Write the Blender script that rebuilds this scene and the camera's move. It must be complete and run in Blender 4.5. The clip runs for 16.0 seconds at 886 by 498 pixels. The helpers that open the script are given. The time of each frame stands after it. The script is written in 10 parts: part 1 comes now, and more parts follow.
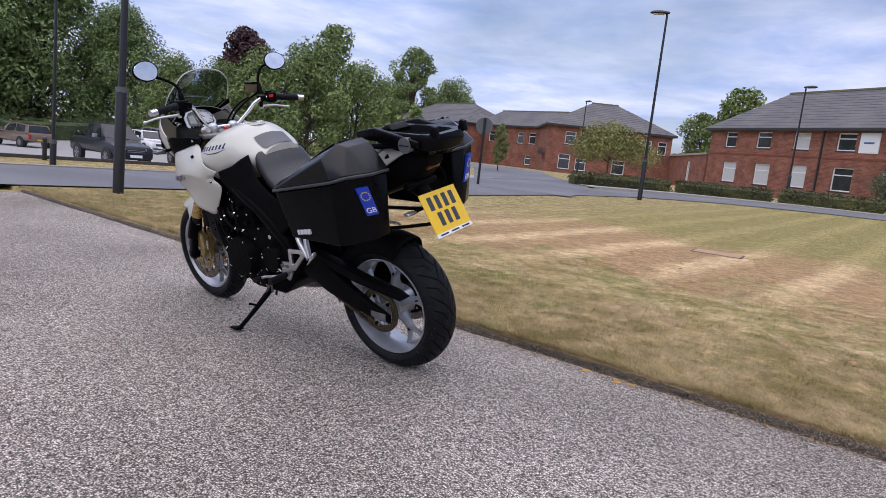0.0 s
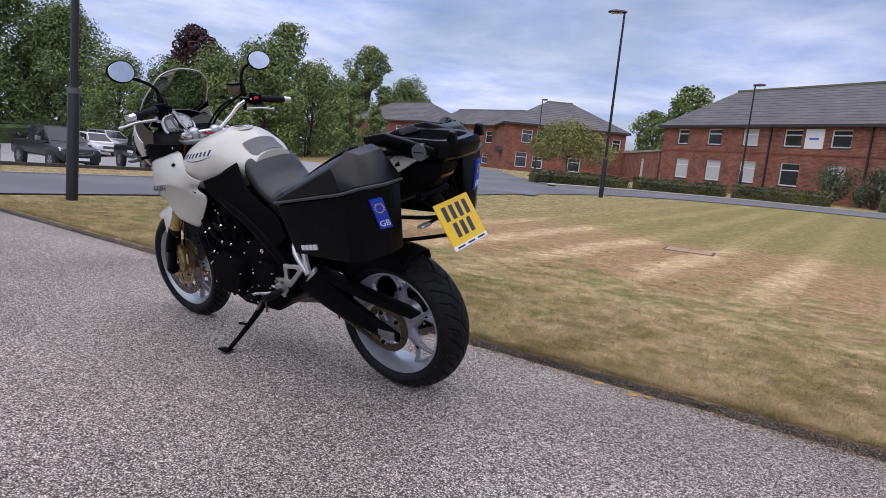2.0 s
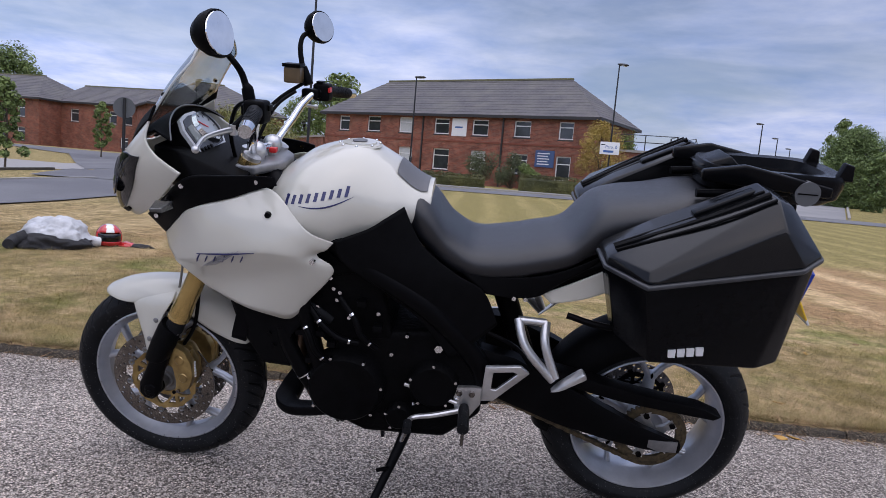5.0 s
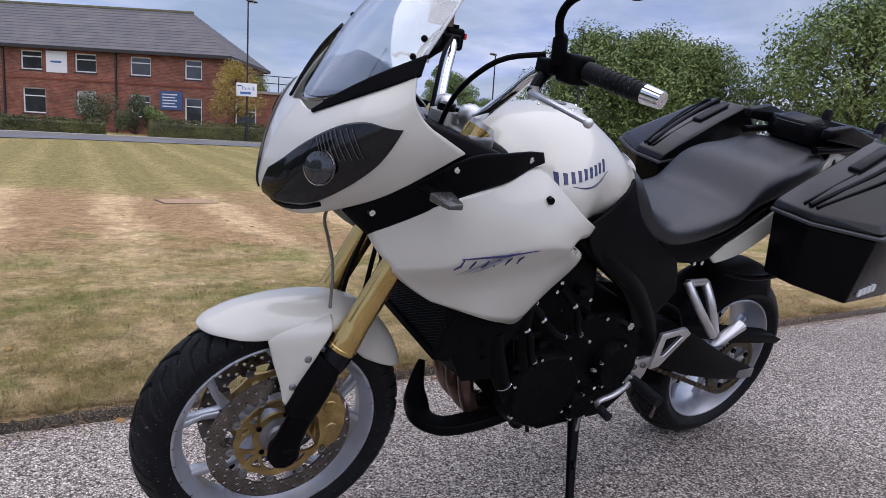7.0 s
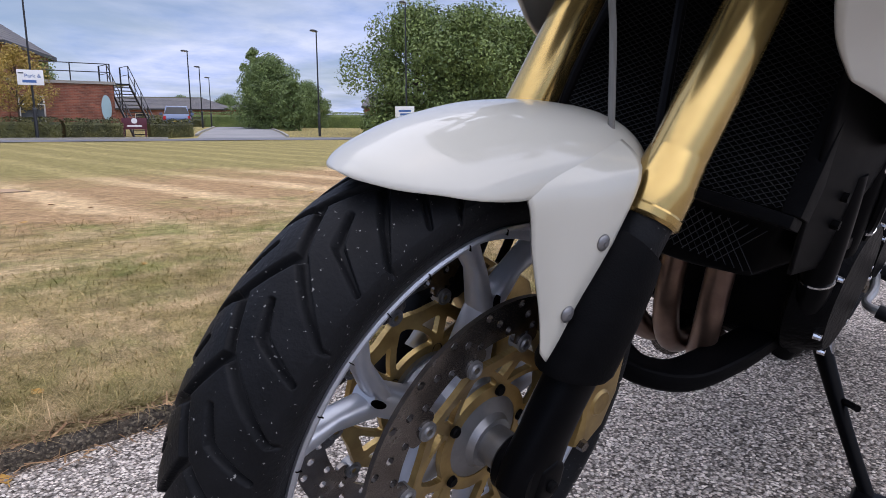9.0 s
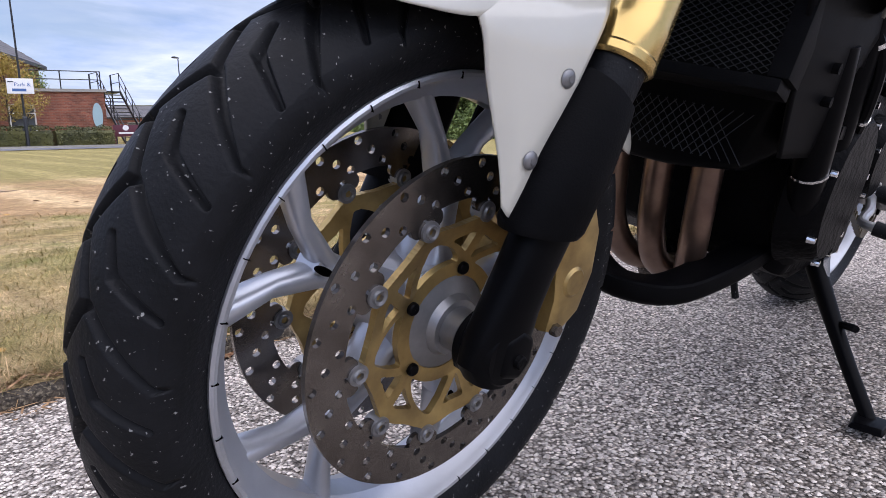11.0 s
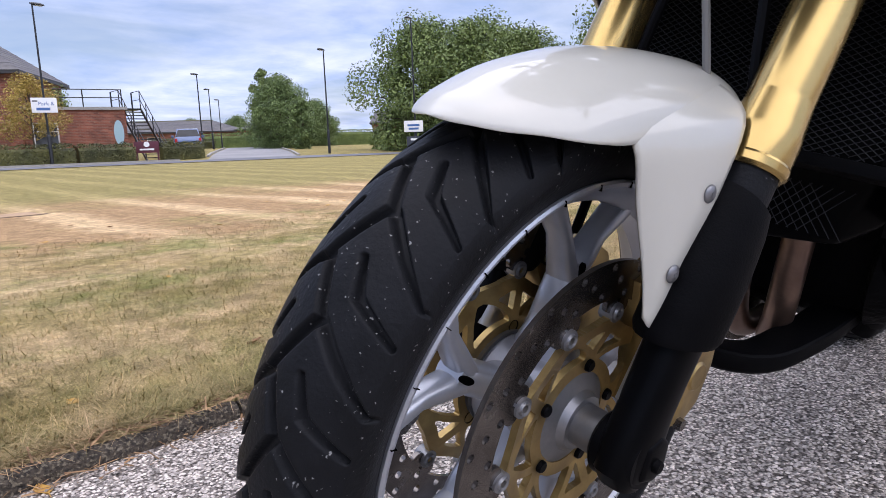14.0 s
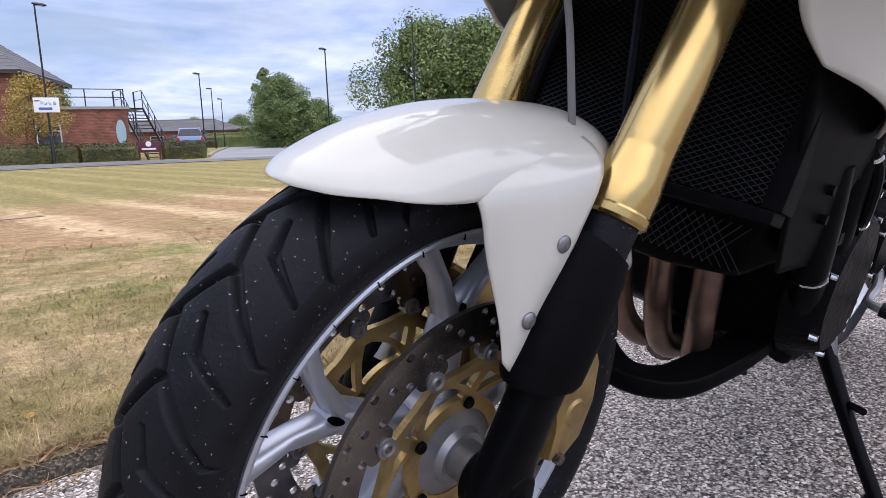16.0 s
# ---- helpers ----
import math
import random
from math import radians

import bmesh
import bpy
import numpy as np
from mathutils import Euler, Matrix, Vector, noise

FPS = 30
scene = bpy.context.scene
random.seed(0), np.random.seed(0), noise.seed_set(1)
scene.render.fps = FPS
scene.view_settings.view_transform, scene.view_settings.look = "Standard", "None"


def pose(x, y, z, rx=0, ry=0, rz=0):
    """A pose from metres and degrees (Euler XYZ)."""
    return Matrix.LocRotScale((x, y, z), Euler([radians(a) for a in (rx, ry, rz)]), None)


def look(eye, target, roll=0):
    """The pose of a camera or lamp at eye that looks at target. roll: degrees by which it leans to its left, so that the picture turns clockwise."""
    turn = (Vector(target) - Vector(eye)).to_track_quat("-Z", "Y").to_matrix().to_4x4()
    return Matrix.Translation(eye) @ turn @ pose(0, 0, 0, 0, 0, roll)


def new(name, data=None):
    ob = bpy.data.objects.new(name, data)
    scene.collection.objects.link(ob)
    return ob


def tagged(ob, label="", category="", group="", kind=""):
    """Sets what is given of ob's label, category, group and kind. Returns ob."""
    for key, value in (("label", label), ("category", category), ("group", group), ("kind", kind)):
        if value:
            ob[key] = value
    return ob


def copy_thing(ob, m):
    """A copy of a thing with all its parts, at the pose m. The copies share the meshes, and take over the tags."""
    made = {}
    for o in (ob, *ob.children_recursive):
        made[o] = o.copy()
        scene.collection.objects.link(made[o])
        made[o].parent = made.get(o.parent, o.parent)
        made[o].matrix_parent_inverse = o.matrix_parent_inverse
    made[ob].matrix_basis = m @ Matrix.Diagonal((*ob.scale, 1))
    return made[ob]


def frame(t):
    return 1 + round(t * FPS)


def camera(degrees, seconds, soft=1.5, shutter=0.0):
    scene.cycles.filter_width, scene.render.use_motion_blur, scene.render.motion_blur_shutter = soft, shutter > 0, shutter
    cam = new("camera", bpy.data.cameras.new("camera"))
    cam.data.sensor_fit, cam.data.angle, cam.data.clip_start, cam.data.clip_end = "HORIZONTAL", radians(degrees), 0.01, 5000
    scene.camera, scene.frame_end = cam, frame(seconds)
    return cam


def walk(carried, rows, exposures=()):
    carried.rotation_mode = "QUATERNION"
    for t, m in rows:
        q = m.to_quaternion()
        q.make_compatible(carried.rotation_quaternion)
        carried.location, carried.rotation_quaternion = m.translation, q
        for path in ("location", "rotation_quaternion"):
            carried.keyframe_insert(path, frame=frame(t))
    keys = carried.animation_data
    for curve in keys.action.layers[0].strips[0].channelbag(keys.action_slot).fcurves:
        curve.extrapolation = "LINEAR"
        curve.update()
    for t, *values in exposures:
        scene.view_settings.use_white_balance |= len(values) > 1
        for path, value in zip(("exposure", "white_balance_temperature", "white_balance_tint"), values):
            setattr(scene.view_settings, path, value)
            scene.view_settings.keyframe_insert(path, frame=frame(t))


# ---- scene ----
cam = camera(68.7, 16.0, 0.7)
PATH = [
    (0, (-1.928, 2.266, 0.992), (-0.717, 0.7, 0.706), 6.2),
    (0.5, (-1.923, 2.295, 0.971), (-0.719, 0.723, 0.684), 5.8),
    (1, (-1.917, 2.322, 0.975), (-0.722, 0.744, 0.686), 5.9),
    (1.5, (-1.866, 2.327, 0.996), (-0.718, 0.713, 0.715), 6.3),
    (2, (-1.632, 2.253, 0.998), (-0.527, 0.608, 0.722), 5.6),
    (2.5, (-1.413, 2.233, 0.983), (-0.367, 0.551, 0.704), 5.5),
    (3, (-1.082, 2.228, 0.967), (-0.193, 0.458, 0.684), 5.9),
    (3.5, (-0.712, 2.18, 0.967), (0.022, 0.338, 0.707), 6.1),
    (4, (-0.288, 2.115, 0.982), (0.249, 0.205, 0.731), 5.6),
    (4.5, (0.143, 2.121, 0.996), (0.408, 0.152, 0.763), 5.4),
    (5, (0.545, 2.047, 0.981), (0.651, 0.063, 0.755), 4.9),
    (5.2, (0.697, 2.012, 0.993), (0.734, 0.026, 0.761), 4.9),
    (7.3, (1.966, 1.363, 0.939), (0.853, -0.264, 0.604), 3.3),
    (7.5, (2.009, 1.268, 0.944), (0.835, -0.314, 0.598), 2.9),
    (7.6, (2.021, 1.21, 0.937), (0.826, -0.356, 0.588), 2.3),
    (8, (2.038, 0.953, 0.889), (0.779, -0.561, 0.536), 0.8),
    (8.5, (1.999, 0.676, 0.777), (0.641, -0.751, 0.433), 0.1),
    (9, (1.94, 0.549, 0.585), (0.549, -0.845, 0.239), -0.2),
    (9.5, (1.884, 0.523, 0.47), (0.483, -0.859, 0.113), -1.7),
    (9.7, (1.880, 0.526, 0.440), (0.471, -0.853, 0.095), -1.5),
    (11.8, (1.894, 0.553, 0.484), (0.5, -0.842, 0.15), -1.7),
    (12, (1.894, 0.554, 0.506), (0.507, -0.85, 0.181), -2.2),
    (12.5, (1.895, 0.566, 0.5), (0.528, -0.86, 0.187), -3.4),
    (13, (1.913, 0.559, 0.528), (0.552, -0.874, 0.218), -3.8),
    (13.5, (1.954, 0.511, 0.543), (0.589, -0.92, 0.247), -2.7),
    (14, (1.959, 0.477, 0.536), (0.588, -0.946, 0.232), -2.2),
    (14.5, (1.955, 0.483, 0.534), (0.585, -0.94, 0.222), -2.0),
    (15, (1.933, 0.514, 0.536), (0.562, -0.908, 0.222), -1.7),
    (15.5, (1.902, 0.531, 0.539), (0.533, -0.895, 0.23), -1.9),
    (16, (1.887, 0.568, 0.575), (0.523, -0.863, 0.267), -2.2),
]
walk(cam, [(t, look(eye, aim, roll)) for t, eye, aim, roll in PATH], [(0, -0.03, 6330, 18), (2, -0.14, 6330, 18), (4.5, -0.16, 6240, 18), (7.5, 0.05, 6230, 18), (8.5, 0.15, 6260, 17), (9.0, 0.13, 6280, 17), (9.5, 0.32, 6280, 17), (12, 0.48, 6300, 18), (13.5, 0.45, 6290, 18), (16, 0.44, 6280, 18)])

# ---------------------------------------------------------------- world, sun
world = bpy.data.worlds.new("sky")
scene.world = world
world.use_nodes = True
wn, wl = world.node_tree.nodes, world.node_tree.links
for nd in list(wn):
    wn.remove(nd)
SUN_EL, SUN_AZ = 74.0, 96.0           # degrees; azimuth from +x towards +y


def wnode(kind, **kw):
    nd = wn.new(kind)
    for k, v in kw.items():
        nd.inputs[k].default_value = v
    return nd


sky = wn.new("ShaderNodeTexSky")
sky.sky_type, sky.sun_disc = "NISHITA", False
sky.sun_elevation, sky.sun_rotation = radians(SUN_EL), radians(90 - SUN_AZ)
sky.air_density, sky.dust_density, sky.ozone_density = 1.0, 1.5, 1.5
coord = wn.new("ShaderNodeTexCoord")
sep = wn.new("ShaderNodeSeparateXYZ")
wl.new(coord.outputs["Generated"], sep.inputs[0])
# cloud sheet: the view direction laid on a flat layer overhead
zlift = wn.new("ShaderNodeMath"); zlift.operation = "ADD"; zlift.inputs[1].default_value = 0.10
wl.new(sep.outputs["Z"], zlift.inputs[0])
zmax = wn.new("ShaderNodeMath"); zmax.operation = "MAXIMUM"; zmax.inputs[1].default_value = 0.04
wl.new(zlift.outputs[0], zmax.inputs[0])
dx = wn.new("ShaderNodeMath"); dx.operation = "DIVIDE"
dy = wn.new("ShaderNodeMath"); dy.operation = "DIVIDE"
wl.new(sep.outputs["X"], dx.inputs[0]); wl.new(zmax.outputs[0], dx.inputs[1])
wl.new(sep.outputs["Y"], dy.inputs[0]); wl.new(zmax.outputs[0], dy.inputs[1])
lay = wn.new("ShaderNodeCombineXYZ")
wl.new(dx.outputs[0], lay.inputs[0]); wl.new(dy.outputs[0], lay.inputs[1])
big = wnode("ShaderNodeTexNoise", Scale=0.55, Detail=7.0, Roughness=0.55, Distortion=0.4)
wl.new(lay.outputs[0], big.inputs["Vector"])
fine = wnode("ShaderNodeTexNoise", Scale=1.9, Detail=6.0, Roughness=0.6, Distortion=0.2)
wl.new(lay.outputs[0], fine.inputs["Vector"])
cover = wn.new("ShaderNodeValToRGB")
cover.color_ramp.elements[0].position, cover.color_ramp.elements[1].position = 0.36, 0.60
cover.color_ramp.elements[0].color, cover.color_ramp.elements[1].color = (0.25, 0.25, 0.25, 1), (0.97, 0.97, 0.97, 1)
wl.new(big.outputs["Fac"], cover.inputs[0])
shade = wn.new("ShaderNodeValToRGB")
shade.color_ramp.elements[0].position, shade.color_ramp.elements[1].position = 0.30, 0.66
shade.color_ramp.elements[0].color, shade.color_ramp.elements[1].color = (0.40, 0.525, 0.85, 1), (0.73, 0.80, 0.98, 1)
wl.new(fine.outputs["Fac"], shade.inputs[0])
skyscale = wn.new("ShaderNodeVectorMath"); skyscale.operation = "SCALE"
skyscale.inputs["Scale"].default_value = 0.10
wl.new(sky.outputs[0], skyscale.inputs[0])
cloudmix = wn.new("ShaderNodeMix"); cloudmix.data_type = "RGBA"
wl.new(cover.outputs["Color"], cloudmix.inputs["Factor"])
wl.new(skyscale.outputs[0], cloudmix.inputs["A"])
wl.new(shade.outputs["Color"], cloudmix.inputs["B"])
bg = wnode("ShaderNodeBackground", Strength=1.18)
# the cloud is thicker and greyer over the far side of the lawn
toward = wn.new("ShaderNodeVectorMath"); toward.operation = "DOT_PRODUCT"
toward.inputs[1].default_value = (math.cos(radians(-140)), math.sin(radians(-140)), 0.0)
wl.new(coord.outputs["Generated"], toward.inputs[0])
thick = wn.new("ShaderNodeMapRange"); thick.interpolation_type = "SMOOTHSTEP"
for k, v in (("From Min", 0.2), ("From Max", 1.0), ("To Min", 1.0), ("To Max", 0.80)):
    thick.inputs[k].default_value = v
wl.new(toward.outputs["Value"], thick.inputs["Value"])
grey = wn.new("ShaderNodeVectorMath"); grey.operation = "SCALE"
wl.new(cloudmix.outputs["Result"], grey.inputs[0]); wl.new(thick.outputs["Result"], grey.inputs["Scale"])
wl.new(grey.outputs[0], bg.inputs["Color"])
wout = wn.new("ShaderNodeOutputWorld")
wl.new(bg.outputs[0], wout.inputs["Surface"])

sun_data = bpy.data.lights.new("sun", "SUN")
sun_data.energy, sun_data.angle, sun_data.color = 2.7, radians(110), (1.0, 0.97, 0.935)
sun_ob = new("sun", sun_data)
sun_dir = Vector((math.cos(radians(SUN_EL)) * math.cos(radians(SUN_AZ)), math.cos(radians(SUN_EL)) * math.sin(radians(SUN_AZ)), math.sin(radians(SUN_EL))))
sun_ob.rotation_euler = sun_dir.to_track_quat("Z", "Y").to_euler()


# ---------------------------------------------------------------- materials
def surf(name, a, b=None, scale=6.0, rough=0.6, metal=0.0, bump=0.0, bscale=60.0, coat=0.0, c=None, cscale=1.0, cfac=0.5, rvar=0.08, spec=0.5, coords="Object", island=0.0, objvar=0.0, stretch=(1, 1, 1), bdist=0.01, crange=(0.42, 0.68)):
    """A surface of two mixed colours a and b with grain, an optional broad third colour c, relief and uneven gloss."""
    m = bpy.data.materials.new(name)
    m.use_nodes = True
    nt = m.node_tree
    N, L = nt.nodes, nt.links
    p = N["Principled BSDF"]
    p.inputs["Metallic"].default_value = metal
    p.inputs["Specular IOR Level"].default_value = spec
    p.inputs["Coat Weight"].default_value = coat
    p.inputs["Coat Roughness"].default_value = 0.06
    b = b or tuple(v * 0.75 for v in a)
    tc = N.new("ShaderNodeTexCoord")
    mp = N.new("ShaderNodeMapping")
    mp.inputs["Scale"].default_value = stretch
    L.new(tc.outputs[coords], mp.inputs[0])
    n1 = N.new("ShaderNodeTexNoise")
    n1.inputs["Scale"].default_value, n1.inputs["Detail"].default_value, n1.inputs["Roughness"].default_value = scale, 6, 0.6
    L.new(mp.outputs[0], n1.inputs["Vector"])
    r1 = N.new("ShaderNodeValToRGB")
    r1.color_ramp.elements[0].position, r1.color_ramp.elements[1].position = 0.35, 0.65
    r1.color_ramp.elements[0].color, r1.color_ramp.elements[1].color = (*b, 1), (*a, 1)
    L.new(n1.outputs["Fac"], r1.inputs[0])
    col = r1.outputs[0]
    if c:
        n2 = N.new("ShaderNodeTexNoise")
        n2.inputs["Scale"].default_value, n2.inputs["Detail"].default_value = cscale, 4
        L.new(mp.outputs[0], n2.inputs["Vector"])
        r2 = N.new("ShaderNodeValToRGB")
        r2.color_ramp.elements[0].position, r2.color_ramp.elements[1].position = crange
        r2.color_ramp.elements[1].color = (cfac, cfac, cfac, 1)
        L.new(n2.outputs["Fac"], r2.inputs[0])
        mx = N.new("ShaderNodeMix"); mx.data_type = "RGBA"
        mx.inputs["B"].default_value = (*c, 1)
        L.new(r2.outputs[0], mx.inputs["Factor"]); L.new(col, mx.inputs["A"])
        col = mx.outputs["Result"]
    if island or objvar:
        src = N.new("ShaderNodeNewGeometry").outputs["Random Per Island"] if island else N.new("ShaderNodeObjectInfo").outputs["Random"]
        amt = island or objvar
        mr = N.new("ShaderNodeMapRange")
        mr.inputs["To Min"].default_value, mr.inputs["To Max"].default_value = 1 - amt, 1 + amt
        L.new(src, mr.inputs["Value"])
        vm = N.new("ShaderNodeVectorMath"); vm.operation = "SCALE"
        L.new(col, vm.inputs[0]); L.new(mr.outputs[0], vm.inputs["Scale"])
        col = vm.outputs[0]
    L.new(col, p.inputs["Base Color"])
    rr = N.new("ShaderNodeMapRange")
    rr.inputs["To Min"].default_value, rr.inputs["To Max"].default_value = max(0.02, rough - rvar), min(1, rough + rvar)
    L.new(n1.outputs["Fac"], rr.inputs["Value"]); L.new(rr.outputs[0], p.inputs["Roughness"])
    if bump:
        nb = N.new("ShaderNodeTexNoise")
        nb.inputs["Scale"].default_value, nb.inputs["Detail"].default_value = bscale, 4
        L.new(mp.outputs[0], nb.inputs["Vector"])
        bp = N.new("ShaderNodeBump")
        bp.inputs["Strength"].default_value, bp.inputs["Distance"].default_value = bump, bdist
        L.new(nb.outputs["Fac"], bp.inputs["Height"]); L.new(bp.outputs[0], p.inputs["Normal"])
    return m


def plain(name, col, rough=0.5, metal=0.0, coat=0.0, spec=0.5):
    return surf(name, col, tuple(v * 0.9 for v in col), 25, rough, metal, coat=coat, spec=spec, rvar=0.04)


def lawn_material(blades_only=False):
    """Mown, drought-scorched lawn: stripes along y, a straw-brown band, green further out, clipped grain."""
    m = bpy.data.materials.new("grass_blade" if blades_only else "dry_lawn")
    m.use_nodes = True
    N, L = m.node_tree.nodes, m.node_tree.links
    p = N["Principled BSDF"]
    p.inputs["Roughness"].default_value = 0.9
    p.inputs["Specular IOR Level"].default_value = 0.15
    tc = N.new("ShaderNodeTexCoord")
    sp = N.new("ShaderNodeSeparateXYZ"); L.new(tc.outputs["Object"], sp.inputs[0])

    def noise_of(scale, detail=4, rough=0.6, vec=None):
        n = N.new("ShaderNodeTexNoise")
        n.inputs["Scale"].default_value, n.inputs["Detail"].default_value, n.inputs["Roughness"].default_value = scale, detail, rough
        L.new(vec or tc.outputs["Object"], n.inputs["Vector"])
        return n.outputs["Fac"]

    def math_of(op, a, b=None):
        n = N.new("ShaderNodeMath"); n.operation = op
        for i, v in enumerate((a, b)):
            if v is None:
                continue
            if isinstance(v, (int, float)):
                n.inputs[i].default_value = v
            else:
                L.new(v, n.inputs[i])
        return n.outputs[0]

    def ramp(fac, stops):
        r = N.new("ShaderNodeValToRGB")
        els = r.color_ramp.elements
        while len(els) < len(stops):
            els.new(0.5)
        for e, (pos, col) in zip(els, stops):
            e.position, e.color = pos, (*col, 1)
        L.new(fac, r.inputs[0])
        return r.outputs[0]

    def mix(fac, a, b):
        n = N.new("ShaderNodeMix"); n.data_type = "RGBA"
        if isinstance(fac, float):
            n.inputs["Factor"].default_value = fac
        else:
            L.new(fac, n.inputs["Factor"])
        for k, v in (("A", a), ("B", b)):
            if isinstance(v, tuple):
                n.inputs[k].default_value = (*v, 1)
            else:
                L.new(v, n.inputs[k])
        return n.outputs["Result"]

    wob = math_of("MULTIPLY", math_of("SUBTRACT", noise_of(0.5, 2), 0.5), 0.5)
    stripe = math_of("SINE", math_of("MULTIPLY", math_of("ADD", sp.outputs["X"], wob), 2 * math.pi / 1.16))
    stripe = math_of("ADD", math_of("MULTIPLY", stripe, math_of("ADD", 0.1, math_of("MULTIPLY", noise_of(0.6, 3), 1.1))), math_of("MULTIPLY", math_of("SUBTRACT", noise_of(7, 5, 0.7), 0.5), 1.8))
    sfac = ramp(stripe, [(0.0, (0.38, 0.38, 0.38)), (0.75, (0.84, 0.84, 0.84))])
    green = mix(sfac, (0.180, 0.158, 0.056), (0.345, 0.284, 0.126))
    sfac = ramp(stripe, [(0.0, (0.22, 0.22, 0.22)), (0.75, (0.94, 0.94, 0.94))])
    straw = mix(sfac, (0.275, 0.170, 0.086), (0.585, 0.430, 0.258))
    # distance from the edging, made uneven, decides how scorched the turf is
    away = math_of("ADD", math_of("MULTIPLY", sp.outputs["Y"], -1.0), math_of("MULTIPLY", math_of("SUBTRACT", noise_of(0.45, 4), 0.5), 6.0))
    band = ramp(math_of("DIVIDE", away, 20.0), [(0.03, (0.3, 0.3, 0.3)), (0.13, (0.15, 0.15, 0.15)), (0.20, (1, 1, 1)), (0.36, (1, 1, 1)), (0.50, (0.0, 0.0, 0.0))])
    band.node.color_ramp.interpolation = "EASE"
    tone = mix(band, green, straw)
    patch = ramp(noise_of(2.4, 6, 0.7), [(0.42, (0, 0, 0)), (0.56, (1, 1, 1))])
    near = ramp(math_of("DIVIDE", away, 20.0), [(0.12, (1, 1, 1)), (0.22, (0.0, 0.0, 0.0))])
    tone = mix(math_of("MULTIPLY", math_of("MULTIPLY", patch, near), 0.8), tone, (0.50, 0.372, 0.225))
    east = ramp(math_of("DIVIDE", sp.outputs["X"], 20.0), [(0.13, (0, 0, 0)), (0.27, (0.72, 0.72, 0.72))])
    tone = mix(east, tone, mix(ramp(noise_of(5, 6, 0.75), [(0.40, (0, 0, 0)), (0.60, (1, 1, 1))]), (0.165, 0.142, 0.058), (0.43, 0.335, 0.185)))
    lush = ramp(noise_of(1.15, 6, 0.72), [(0.50, (0, 0, 0)), (0.64, (1, 1, 1))])
    strip_ = ramp(math_of("DIVIDE", away, 20.0), [(0.0, (0.25, 0.25, 0.25)), (0.08, (1, 1, 1)), (0.20, (1, 1, 1)), (0.27, (0, 0, 0))])
    tone = mix(math_of("MULTIPLY", math_of("MULTIPLY", lush, strip_), 0.72), tone, (0.155, 0.185, 0.045))
    blades = ramp(noise_of(190, 5, 0.92), [(0.36, (0.22, 0.22, 0.21)), (0.64, (1.78, 1.76, 1.72))])
    clump = ramp(noise_of(24, 6, 0.85), [(0.32, (0.50, 0.50, 0.47)), (0.68, (1.48, 1.46, 1.43))])
    if blades_only:
        geo = N.new("ShaderNodeNewGeometry")
        blades = ramp(geo.outputs["Random Per Island"], [(0.0, (0.62, 0.70, 0.52)), (0.3, (0.80, 0.82, 0.74)), (0.7, (1.08, 1.03, 1.0)), (1.0, (1.55, 1.46, 1.42))])
    tuft = ramp(noise_of(8, 8, 0.8), [(0.36, (0.62, 0.63, 0.58)), (0.64, (1.34, 1.32, 1.30))])
    for tex in ((blades, tuft) if blades_only else (blades, clump, tuft)):
        n = N.new("ShaderNodeMix"); n.data_type, n.blend_type = "RGBA", "MULTIPLY"
        n.inputs["Factor"].default_value = 1.0
        L.new(tone, n.inputs["A"]); L.new(tex, n.inputs["B"])
        tone = n.outputs["Result"]
    L.new(tone, p.inputs["Base Color"])
    bp = N.new("ShaderNodeBump")
    bp.inputs["Strength"].default_value, bp.inputs["Distance"].default_value = 0.6, 0.02
    L.new(noise_of(70, 4, 0.7), bp.inputs["Height"]); L.new(bp.outputs[0], p.inputs["Normal"])
    return m


